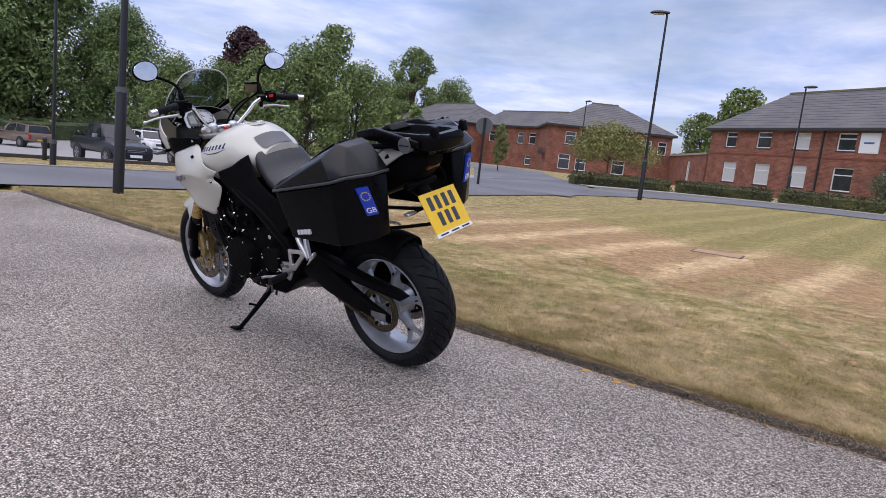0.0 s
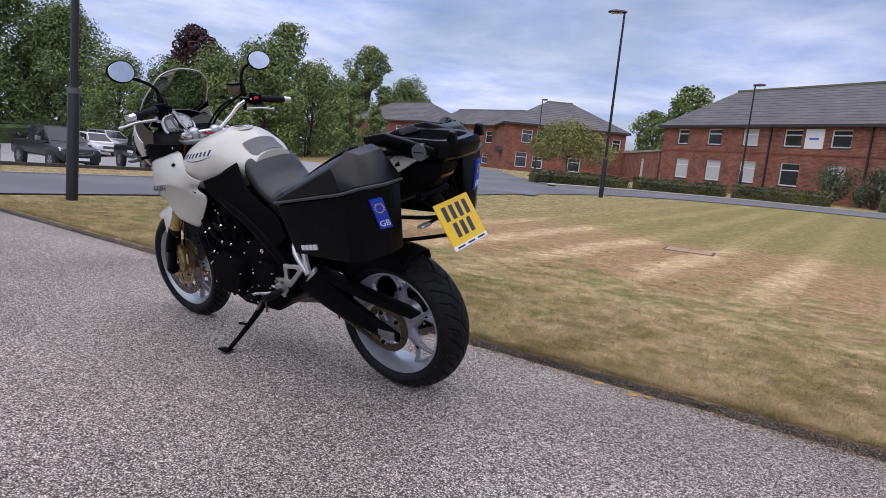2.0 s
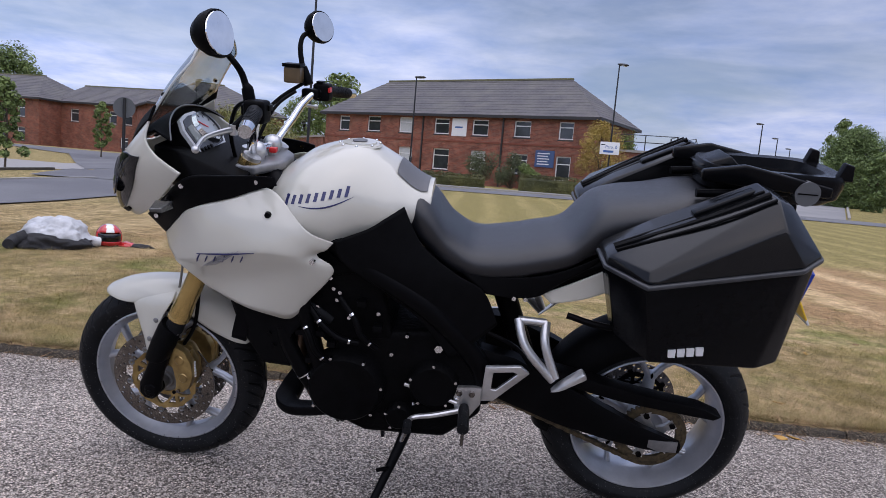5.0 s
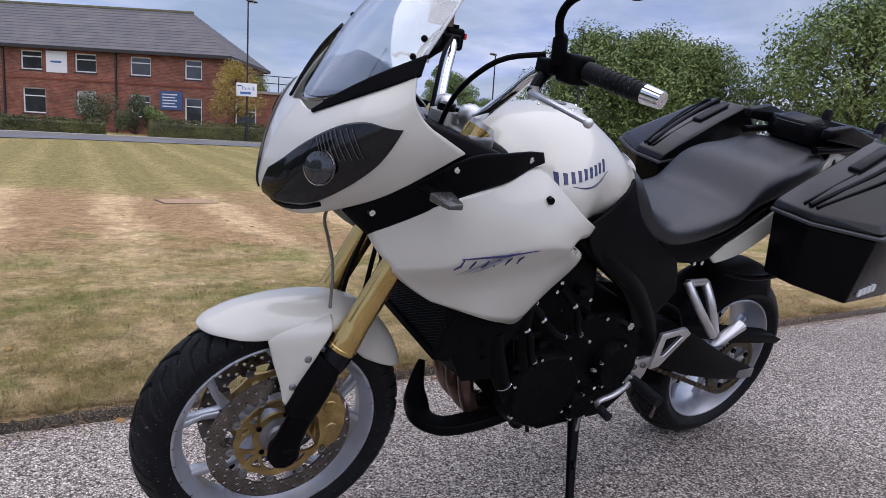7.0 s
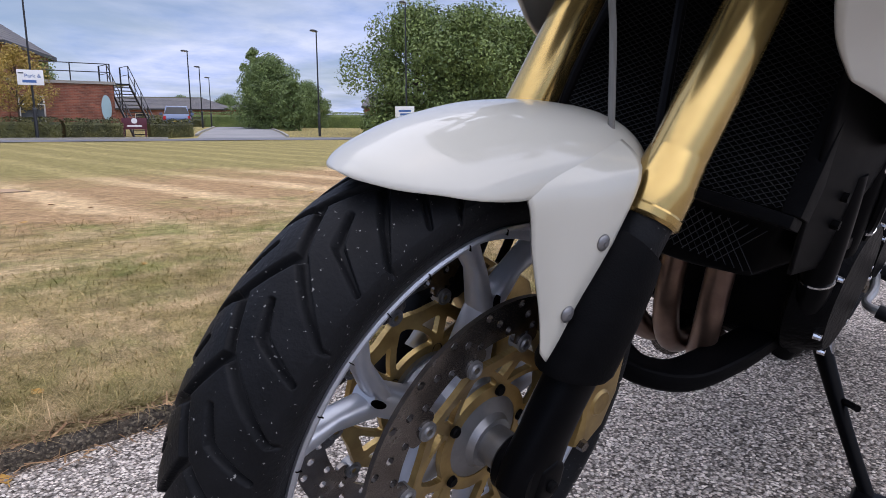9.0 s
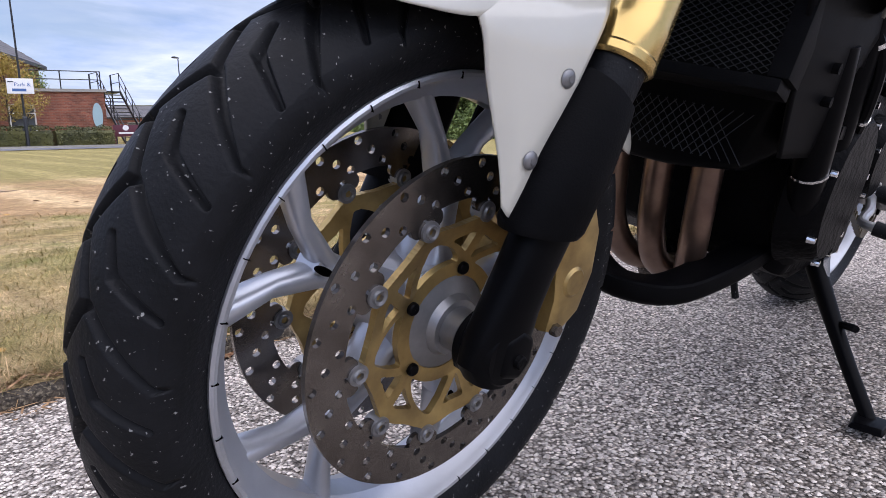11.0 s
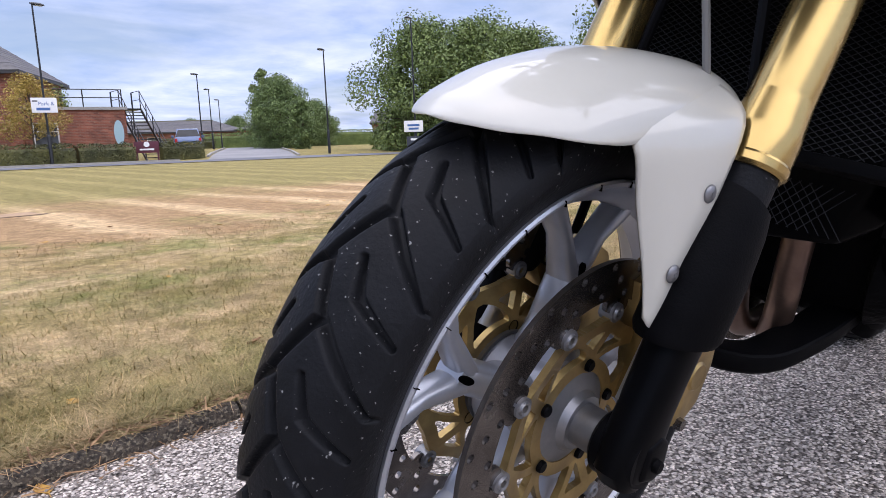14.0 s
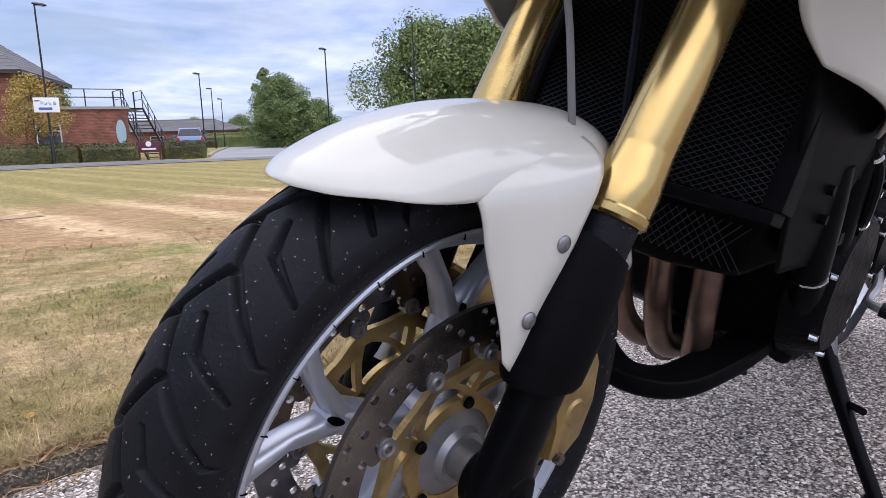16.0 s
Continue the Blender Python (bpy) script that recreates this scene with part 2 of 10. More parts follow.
def gravel_material():
    """Bound gravel: pale and dark chips of about 8 mm, with worn darker patches."""
    m = bpy.data.materials.new("bound_gravel")
    m.use_nodes = True
    N, L = m.node_tree.nodes, m.node_tree.links
    p = N["Principled BSDF"]
    p.inputs["Roughness"].default_value = 0.85
    p.inputs["Specular IOR Level"].default_value = 0.25
    tc = N.new("ShaderNodeTexCoord")
    vo = N.new("ShaderNodeTexVoronoi")
    vo.inputs["Scale"].default_value = 175
    L.new(tc.outputs["Object"], vo.inputs["Vector"])
    gr = N.new("ShaderNodeSeparateColor"); L.new(vo.outputs["Color"], gr.inputs[0])
    chip = N.new("ShaderNodeValToRGB")
    els = chip.color_ramp.elements
    els[0].position, els[0].color = 0.0, (0.13, 0.115, 0.102, 1)
    els[1].position, els[1].color = 1.0, (0.98, 0.90, 0.80, 1)
    for pos, col in ((0.25, (0.31, 0.277, 0.250)), (0.55, (0.57, 0.510, 0.460)), (0.82, (0.83, 0.752, 0.672))):
        e = els.new(pos); e.color = (*col, 1)
    L.new(gr.outputs[0], chip.inputs[0])
    gap = N.new("ShaderNodeValToRGB")
    gap.color_ramp.elements[0].position, gap.color_ramp.elements[1].position = 0.30, 0.72
    gap.color_ramp.elements[0].color, gap.color_ramp.elements[1].color = (1, 1, 1, 1), (0.24, 0.23, 0.22, 1)
    sc = N.new("ShaderNodeMath"); sc.operation = "MULTIPLY"; sc.inputs[1].default_value = 1.0
    L.new(vo.outputs["Distance"], sc.inputs[0]); L.new(sc.outputs[0], gap.inputs[0])
    wear = N.new("ShaderNodeTexNoise"); wear.inputs["Scale"].default_value = 0.8; wear.inputs["Detail"].default_value = 5
    L.new(tc.outputs["Object"], wear.inputs["Vector"])
    wr = N.new("ShaderNodeValToRGB")
    wr.color_ramp.elements[0].position, wr.color_ramp.elements[1].position = 0.3, 0.7
    wr.color_ramp.elements[0].color, wr.color_ramp.elements[1].color = (0.68, 0.665, 0.65, 1), (1.10, 1.09, 1.075, 1)
    L.new(wear.outputs["Fac"], wr.inputs[0])
    mid = N.new("ShaderNodeTexNoise"); mid.inputs["Scale"].default_value, mid.inputs["Detail"].default_value, mid.inputs["Roughness"].default_value = 38, 6, 0.75
    L.new(tc.outputs["Object"], mid.inputs["Vector"])
    md = N.new("ShaderNodeValToRGB")
    md.color_ramp.elements[0].position, md.color_ramp.elements[1].position = 0.34, 0.66
    md.color_ramp.elements[0].color, md.color_ramp.elements[1].color = (0.66, 0.65, 0.64, 1), (1.36, 1.35, 1.34, 1)
    L.new(mid.outputs["Fac"], md.inputs[0])
    col = chip.outputs[0]
    for t in (gap.outputs[0], wr.outputs[0], md.outputs[0]):
        n = N.new("ShaderNodeMix"); n.data_type, n.blend_type = "RGBA", "MULTIPLY"
        n.inputs["Factor"].default_value = 1.0
        L.new(col, n.inputs["A"]); L.new(t, n.inputs["B"])
        col = n.outputs["Result"]
    L.new(col, p.inputs["Base Color"])
    bp = N.new("ShaderNodeBump")
    bp.inputs["Strength"].default_value, bp.inputs["Distance"].default_value, bp.invert = 0.9, 0.006, True
    L.new(vo.outputs["Distance"], bp.inputs["Height"]); L.new(bp.outputs[0], p.inputs["Normal"])
    return m


def brick_material():
    m = bpy.data.materials.new("red_brickwork")
    m.use_nodes = True
    N, L = m.node_tree.nodes, m.node_tree.links
    p = N["Principled BSDF"]
    p.inputs["Roughness"].default_value = 0.85
    tc = N.new("ShaderNodeTexCoord")
    mp = N.new("ShaderNodeMapping")
    L.new(tc.outputs["UV"], mp.inputs[0])
    br = N.new("ShaderNodeTexBrick")
    br.inputs["Scale"].default_value = 1.0
    br.inputs["Brick Width"].default_value, br.inputs["Row Height"].default_value = 0.225, 0.075
    br.inputs["Mortar Size"].default_value, br.inputs["Bias"].default_value = 0.006, 0.0
    br.inputs["Color1"].default_value, br.inputs["Color2"].default_value = (0.300, 0.104, 0.062, 1), (0.165, 0.056, 0.038, 1)
    br.inputs["Mortar"].default_value = (0.27, 0.19, 0.14, 1)
    L.new(mp.outputs[0], br.inputs["Vector"])
    n2 = N.new("ShaderNodeTexNoise"); n2.inputs["Scale"].default_value = 1.3; n2.inputs["Detail"].default_value = 6
    L.new(mp.outputs[0], n2.inputs["Vector"])
    r2 = N.new("ShaderNodeValToRGB")
    r2.color_ramp.elements[0].position, r2.color_ramp.elements[1].position = 0.3, 0.7
    r2.color_ramp.elements[0].color, r2.color_ramp.elements[1].color = (0.68, 0.66, 0.66, 1), (1.2, 1.17, 1.15, 1)
    L.new(n2.outputs["Fac"], r2.inputs[0])
    mx = N.new("ShaderNodeMix"); mx.data_type, mx.blend_type = "RGBA", "MULTIPLY"; mx.inputs["Factor"].default_value = 1
    L.new(br.outputs["Color"], mx.inputs["A"]); L.new(r2.outputs[0], mx.inputs["B"])
    L.new(mx.outputs["Result"], p.inputs["Base Color"])
    bp = N.new("ShaderNodeBump"); bp.inputs["Strength"].default_value, bp.inputs["Distance"].default_value, bp.invert = 0.5, 0.01, True
    L.new(br.outputs["Fac"], bp.inputs["Height"]); L.new(bp.outputs[0], p.inputs["Normal"])
    return m


def leaf_material(name, a, b, rough=0.55):
    m = surf(name, a, b, 0.9, rough, spec=0.3, island=0.35)
    p = m.node_tree.nodes["Principled BSDF"]
    p.inputs["Subsurface Weight"].default_value = 0.0
    return m


M_LAWN, M_BLADE, M_GRAVEL, M_BRICK = lawn_material(), lawn_material(True), gravel_material(), brick_material()
M_ASPHALT = surf("asphalt", (0.14, 0.14, 0.15), (0.10, 0.10, 0.11), 90, 0.85, bump=0.4, bscale=200, c=(0.19, 0.19, 0.195), cscale=0.4, cfac=0.6)
M_PAVE = surf("pavement_flags", (0.33, 0.32, 0.31), (0.25, 0.24, 0.235), 30, 0.85, bump=0.2)
M_KERB = surf("kerb_concrete", (0.36, 0.34, 0.31), (0.25, 0.24, 0.22), 20, 0.85, bump=0.3)
M_EDGE = surf("lichened_edging", (0.105, 0.083, 0.060), (0.022, 0.018, 0.014), 95, 0.95, bump=1.0, bscale=170, c=(0.26, 0.22, 0.155), cscale=150, cfac=0.7, objvar=0.2, crange=(0.53, 0.62))
M_SLATE = surf("roof_slate", (0.115, 0.108, 0.112), (0.075, 0.07, 0.075), 5, 0.7, bump=0.3, bscale=25, c=(0.16, 0.15, 0.13), cscale=0.7, cfac=0.5, stretch=(1, 1, 2.5))
M_FASCIA = plain("dark_fascia", (0.03, 0.028, 0.028), 0.5)
M_UPVC = plain("white_frame", (0.78, 0.78, 0.77), 0.35)
M_PANE = surf("window_pane", (0.045, 0.05, 0.055), (0.03, 0.033, 0.036), 2, 0.08, spec=0.8)
M_BLIND = surf("pale_blind", (0.55, 0.56, 0.55), (0.46, 0.47, 0.46), 12, 0.7)
M_BARK = surf("bark", (0.10, 0.075, 0.055), (0.05, 0.04, 0.03), 12, 0.95, bump=0.9, bscale=30, stretch=(3, 3, 1))
M_LEAF = leaf_material("oak_leaf", (0.20, 0.26, 0.08), (0.085, 0.125, 0.036))
M_LEAF_LT = leaf_material("lime_leaf", (0.20, 0.255, 0.075), (0.09, 0.13, 0.035))
M_LEAF_DK = leaf_material("dark_leaf", (0.18, 0.245, 0.08), (0.08, 0.12, 0.04))
M_COPPER = leaf_material("copper_leaf", (0.075, 0.03, 0.032), (0.03, 0.012, 0.014))
M_GOLD_LEAF = leaf_material("gold_leaf", (0.46, 0.33, 0.08), (0.25, 0.19, 0.05))
M_MAPLE = leaf_material("acer_leaf", (0.27, 0.26, 0.075), (0.13, 0.135, 0.04))
M_HEDGE = leaf_material("hedge_leaf", (0.115, 0.112, 0.036), (0.040, 0.046, 0.016))
M_BLACK_METAL = plain("black_paint_metal", (0.012, 0.012, 0.013), 0.35)
M_GREY_METAL = plain("grey_paint_metal", (0.09, 0.095, 0.10), 0.45)
M_WHITE = plain("white_board", (0.8, 0.8, 0.8), 0.4)
M_INK = plain("ink", (0.03, 0.035, 0.05), 0.5)
M_BLUE_INK = plain("blue_ink", (0.05, 0.13, 0.35), 0.5)
M_MAROON = plain("maroon_board", (0.09, 0.012, 0.025), 0.4)


# ---------------------------------------------------------------- mesh helpers
def link(name, bm, mats, parent=None, label="", smooth=True, sharp=35):
    me = bpy.data.meshes.new(name)
    bm.normal_update()
    bm.to_mesh(me)
    bm.free()
    for m in (mats if isinstance(mats, (list, tuple)) else [mats]):
        me.materials.append(m)
    if smooth:
        me.polygons.foreach_set("use_smooth", [True] * len(me.polygons))
        me.set_sharp_from_angle(angle=radians(sharp))
    ob = new(name, me)
    if parent:
        ob.parent = parent
    if label:
        ob["label"] = label
    return ob


def raw(name, verts, faces, mats, parent=None, label="", smooth=False):
    me = bpy.data.meshes.new(name)
    me.from_pydata([tuple(v) for v in verts], [], faces)
    for m in (mats if isinstance(mats, (list, tuple)) else [mats]):
        me.materials.append(m)
    if smooth:
        me.polygons.foreach_set("use_smooth", [True] * len(me.polygons))
    ob = new(name, me)
    if parent:
        ob.parent = parent
    if label:
        ob["label"] = label
    return ob


def empty(name, label, category, m=None, group="", kind=""):
    ob = new(name)
    ob.empty_display_size = 0.2
    if m is not None:
        ob.matrix_world = m
    return tagged(ob, label, category, group, kind)


def add_box(bm, lo, hi, m=None, bevel=0.0, mat=0):
    lo, hi = Vector(lo), Vector(hi)
    res = bmesh.ops.create_cube(bm, size=1.0)
    vs = res["verts"]
    tr = Matrix.Translation((lo + hi) / 2) @ Matrix.Diagonal((*(hi - lo), 1))
    bmesh.ops.transform(bm, matrix=tr, verts=vs)
    if bevel:
        es = list({e for v in vs for e in v.link_edges})
        out = bmesh.ops.bevel(bm, geom=es, offset=bevel, segments=2, affect="EDGES", profile=0.7)
        vs = list({v for f in out["faces"] for v in f.verts} | {v for v in vs if v.is_valid})
        fs = {f for v in vs for f in v.link_faces}
        vs = list({v for f in fs for v in f.verts})
    if m is not None:
        bmesh.ops.transform(bm, matrix=m, verts=vs)
    if mat:
        for f in {f for v in vs for f in v.link_faces}:
            f.material_index = mat
    return vs


def box(name, lo, hi, mat, parent=None, label="", m=None, bevel=0.0):
    bm = bmesh.new()
    add_box(bm, lo, hi, m, bevel)
    return link(name, bm, mat, parent, label)


def add_loft(bm, rings, cap=True, closed=True, mat=0):
    """Skin through rings of equally many points; closed: each ring is a loop."""
    vr = [[bm.verts.new(p) for p in r] for r in rings]
    n = len(vr[0])
    for a, b in zip(vr, vr[1:]):
        for i in range(n if closed else n - 1):
            j = (i + 1) % n
            f = bm.faces.new((a[i], a[j], b[j], b[i])); f.material_index = mat
    if cap and closed:
        f = bm.faces.new(vr[0][::-1]); f.material_index = mat
        f = bm.faces.new(vr[-1]); f.material_index = mat
    return vr


def add_tube(bm, pts, r, n=10, cap=True, mat=0):
    """A round tube along pts; r: one radius or one for each point."""
    pts = [Vector(p) for p in pts]
    rs = r if isinstance(r, (list, tuple)) else [r] * len(pts)
    rings, prev = [], None
    for i, p in enumerate(pts):
        d = (pts[min(i + 1, len(pts) - 1)] - pts[max(i - 1, 0)]).normalized()
        side = prev - d * prev.dot(d) if prev is not None else d.cross(Vector((0.3, 0.2, 1)) if abs(d.z) < 0.9 else Vector((1, 0.1, 0)))
        side.normalize()
        prev = side
        up = d.cross(side)
        rings.append([p + (side * math.cos(2 * math.pi * k / n) + up * math.sin(2 * math.pi * k / n)) * rs[i] for k in range(n)])
    return add_loft(bm, rings, cap, mat=mat)


def curve_pts(pts, steps=6):
    """Catmull-Rom through pts."""
    pts = [Vector(p) for p in pts]
    out = []
    for i in range(len(pts) - 1):
        p0, p1, p2, p3 = pts[max(i - 1, 0)], pts[i], pts[i + 1], pts[min(i + 2, len(pts) - 1)]
        for k in range(steps):
            t = k / steps
            out.append(0.5 * ((2 * p1) + (p2 - p0) * t + (2 * p0 - 5 * p1 + 4 * p2 - p3) * t * t + (3 * p1 - p0 - 3 * p2 + p3) * t ** 3))
    out.append(pts[-1])
    return out


def add_prism(bm, outline, y0, y1, bevel=0.0, mat=0):
    """A plate with the outline of (x, z) points, between the planes y0 and y1."""
    a = [bm.verts.new((x, y0, z)) for x, z in outline]
    b = [bm.verts.new((x, y1, z)) for x, z in outline]
    n = len(a)
    fs = [bm.faces.new(a), bm.faces.new(b[::-1])]
    for i in range(n):
        fs.append(bm.faces.new((a[i], b[i], b[(i + 1) % n], a[(i + 1) % n])))
    for f in fs:
        f.material_index = mat
    bmesh.ops.recalc_face_normals(bm, faces=fs)
    if bevel:
        es = list({e for f in fs[:2] for e in f.edges})
        bmesh.ops.bevel(bm, geom=es, offset=bevel, segments=2, affect="EDGES", profile=0.6)


# ---------------------------------------------------------------- ground
def rise(x, y):
    """The height of the ground: level by the drive, rising gently towards the buildings."""
    s = min(max((-y - 8) / 27, 0), 1)
    q = min(max((x - 13) / 9, 0), 1) * 0.74 + min(max((x - 22) / 24, 0), 1) * 0.26
    f = min(max((-y - 18) / 22, 0), 1)
    w = min(max((-x - 10.8) / 2.5, 0), 1)
    far = min(max((-y - 28) / 28, 0), 1)
    return 0.5 * s - 1.5 * q * (1 - f) + 0.85 * w * far


def steps_of(lo, hi, fine_lo, fine_hi, fine_step, grow=1.35):
    out, v, d = [], fine_lo, fine_step
    while v <= fine_hi:
        out.append(v); v += fine_step
    up, v, d = [], out[-1], fine_step
    while v < hi:
        d *= grow; v = min(v + d, hi); up.append(v)
    down, v, d = [], out[0], fine_step
    while v > lo:
        d *= grow; v = max(v - d, lo); down.append(v)
    return down[::-1] + out + up


def ground_sheet():
    xs = steps_of(-900, 900, -46, 46, 1.0)
    ys = sorted(steps_of(-900, 900, -66, 30, 1.0) + [-0.781, -0.775])
    verts = [(x, y, rise(x, y) + (0.03 if y < -0.78 else -0.02)) for y in ys for x in xs]
    n = len(xs)
    faces = [(j * n + i, j * n + i + 1, (j + 1) * n + i + 1, (j + 1) * n + i) for j in range(len(ys) - 1) for i in range(n - 1)]
    return tagged(raw("ground", verts, faces, M_LAWN, smooth=True), "mown lawn with straw-brown drought patches and green stripes", "lawn", kind="structure")


ground_sheet()


def strip(name, mat, line, width, lift, label, category, kind="structure", sub=1.0):
    """A ribbon of the given width along line (x, y points), lying on the ground."""
    pts = [Vector((*p, 0)) for p in line]
    fine = []
    for a, b in zip(pts, pts[1:]):
        k = max(1, int((b - a).length / sub))
        fine += [a.lerp(b, i / k) for i in range(k)]
    fine.append(pts[-1])
    verts, faces = [], []
    m = max(5, int(width) + 1)
    for i, p in enumerate(fine):
        d = (fine[min(i + 1, len(fine) - 1)] - fine[max(i - 1, 0)]).normalized()
        s = Vector((-d.y, d.x, 0)) * width / 2
        for k in range(m):
            q = p + s * (2 * k / (m - 1) - 1)
            verts.append((q.x, q.y, rise(q.x, q.y) + lift))
    for i in range(len(fine) - 1):
        for k in range(m - 1):
            faces.append((i * m + k, (i + 1) * m + k, (i + 1) * m + k + 1, i * m + k + 1))
    return tagged(raw(name, verts, faces, mat, smooth=True), label, category, kind=kind)


def solid_strip(name, mat, line, width, z0, z1, label, category, sub=1.0):
    """A kerb: a ribbon with height along line."""
    fine = []
    pts = [Vector((*p, 0)) for p in line]
    for a, b in zip(pts, pts[1:]):
        k = max(1, int((b - a).length / sub))
        fine += [a.lerp(b, i / k) for i in range(k)]
    fine.append(pts[-1])
    bm = bmesh.new()
    rings = []
    for i, p in enumerate(fine):
        d = (fine[min(i + 1, len(fine) - 1)] - fine[max(i - 1, 0)]).normalized()
        s = Vector((-d.y, d.x, 0)) * width / 2
        z = rise(p.x, p.y)
        rings.append([p + s + Vector((0, 0, z + z0)), p + s * 0.94 + Vector((0, 0, z + z1)), p - s * 0.94 + Vector((0, 0, z + z1)), p - s + Vector((0, 0, z + z0))])
    add_loft(bm, rings)
    return tagged(link(name, bm, mat), label, category, kind="structure")


# the drive the motorcycle stands on
verts, faces = [], []
gx, gy = [-60, -20, -8, -2, 4, 6.9], [-0.775, 2, 8, 20]
for y in gy:
    for x in gx:
        verts.append((x, y, 0.0))
for j in range(len(gy) - 1):
    for i in range(len(gx) - 1):
        faces.append((j * 6 + i, j * 6 + i + 1, (j + 1) * 6 + i + 1, (j + 1) * 6 + i))
tagged(raw("drive", verts, faces, M_GRAVEL), "grey-beige bound gravel drive with worn dark patches", "driveway", kind="structure")


def edging():
    """Low dark edging along the lawn, in worn lengths butted end to end."""
    rnd = random.Random(4)
    row = tagged(new("edging"), "low dark lichened stone edging between drive and lawn", "edging", kind="structure")
    x = -12.0
    while x < 6.9:
        end = min(6.95, x + rnd.uniform(0.62, 0.98))
        steps = max(6, int((end - x) / 0.022))
        rings = []
        dy, dz = rnd.uniform(-0.004, 0.004), rnd.uniform(-0.004, 0.003)
        for k in range(steps + 1):
            u = x + 0.003 + (end - x - 0.006) * k / steps
            worn = 0.80 if k in (0, steps) else 0.95 if k in (1, steps - 1) else 1.0
            w = (0.023 + 0.005 * noise.noise((u * 2.3, 0, 3))) * worn
            y = -0.764 + dy + 0.010 * noise.noise((u * 1.7, 5, 0))
            h = (0.033 + dz + 0.007 * noise.noise((u * 4.1, 2, 7))) * worn
            prof = [(-w * 1.15, -0.02), (-w * 1.05, h * 0.62), (-w * 0.8, h * 0.90), (-w * 0.3, h * 1.02), (w * 0.25, h), (w * 0.72, h * 0.86), (w * 0.98, h * 0.55), (w * 1.06, -0.02)]
            rings.append([Vector((u, y + a + 0.005 * noise.noise((u * 34, a * 60, 1)), b + 0.006 * noise.noise((u * 29, a * 55, 9)))) for a, b in prof])
        bm = bmesh.new()
        add_loft(bm, rings)
        bmesh.ops.recalc_face_normals(bm, faces=bm.faces)
        link("edging_stone", bm, M_EDGE, row, sharp=60)
        x = end


edging()
SIDE_ROAD = [(8.9, 40), (8.9, 5), (8.95, -10), (9.0, -16), (8.2, -20.5), (6.0, -24.2), (2.5, -26.6), (-4, -28.2), (-10, -28.3), (-40, -26.0), (-90, -20)]
M_LANE = surf("worn_asphalt", (0.25, 0.245, 0.245), (0.19, 0.188, 0.19), 60, 0.9, bump=0.3, bscale=150, c=(0.31, 0.30, 0.29), cscale=0.5, cfac=0.5)
strip("road", M_ASPHALT, SIDE_ROAD, 3.2, 0.052, "grey asphalt service road bordering the lawn", "road")
strip("road_branch", M_ASPHALT, [(9.2, -14), (11.5, -20), (16, -27), (24, -38), (40, -46)], 5.0, 0.060, "grey asphalt access road to the brick wings", "road")
LANE = [(-12.9, -27.2), (-19.8, -40.3), (-26.2, -52.3), (-32, -61), (-45, -68), (-80, -75)]
strip("road_exit", M_LANE, LANE, 4.3, 0.046, "pale asphalt lane running out between trees", "road")
strip("car_park_floor", M_PAVE, [(38, 30), (38, -30)], 50, 0.042, "pale worn car park surface", "car park")
solid_strip("kerb", surf("dark_edging", (0.07, 0.062, 0.05), (0.04, 0.036, 0.03), 12, 0.9), [(12.9, 30), (12.9, -16)], 0.12, 0.0, 0.10, "dark low edging between verge and car park", "edging")
solid_strip("kerb", M_KERB, [(10.62, 30), (10.62, -12), (10.4, -14)], 0.12, 0.0, 0.075, "grey concrete kerb", "kerb")
solid_strip("kerb", M_KERB, [(9.6, -22.2), (7.2, -25.6), (3.2, -28.3), (-4, -30.0), (-10.6, -30.1)], 0.13, 0.0, 0.13, "grey concrete kerb", "kerb")
for dx in (-2.3, 2.3):
    solid_strip("kerb", M_KERB, [(x + 0.88 * dx, y - 0.47 * dx) for x, y in [(-15.0, -31.2)] + LANE[1:3]], 0.13, 0.0, 0.13, "pale concrete kerb of the lane", "kerb")
strip("pavement", M_PAVE, [(10.3, -22.7), (7.6, -26.3), (3.4, -29.1), (-4, -30.75), (-10.6, -30.85)], 1.3, 0.10, "narrow grey pavement", "pavement")


def manhole():
    ob = empty("manhole_cover", "rusty iron manhole cover set in dry turf", "manhole cover", pose(0.6, -7.35, 0.03, 0, 0, 8))
    bm = bmesh.new()
    add_box(bm, (-0.34, -0.25, -0.02), (0.34, 0.25, 0.004), bevel=0.004)
    link("frame", bm, surf("rusty_iron", (0.10, 0.070, 0.045), (0.05, 0.036, 0.026), 20, 0.9, bump=0.5), ob)
    bm = bmesh.new()
    for i in range(2):
        add_box(bm, (-0.31 + i * 0.315, -0.22, -0.01), (-0.005 + i * 0.315, 0.22, 0.008), bevel=0.004)
    link("lid", bm, surf("iron_lid", (0.46, 0.31, 0.18), (0.30, 0.19, 0.11), 30, 0.9, bump=0.6), ob)


manhole()


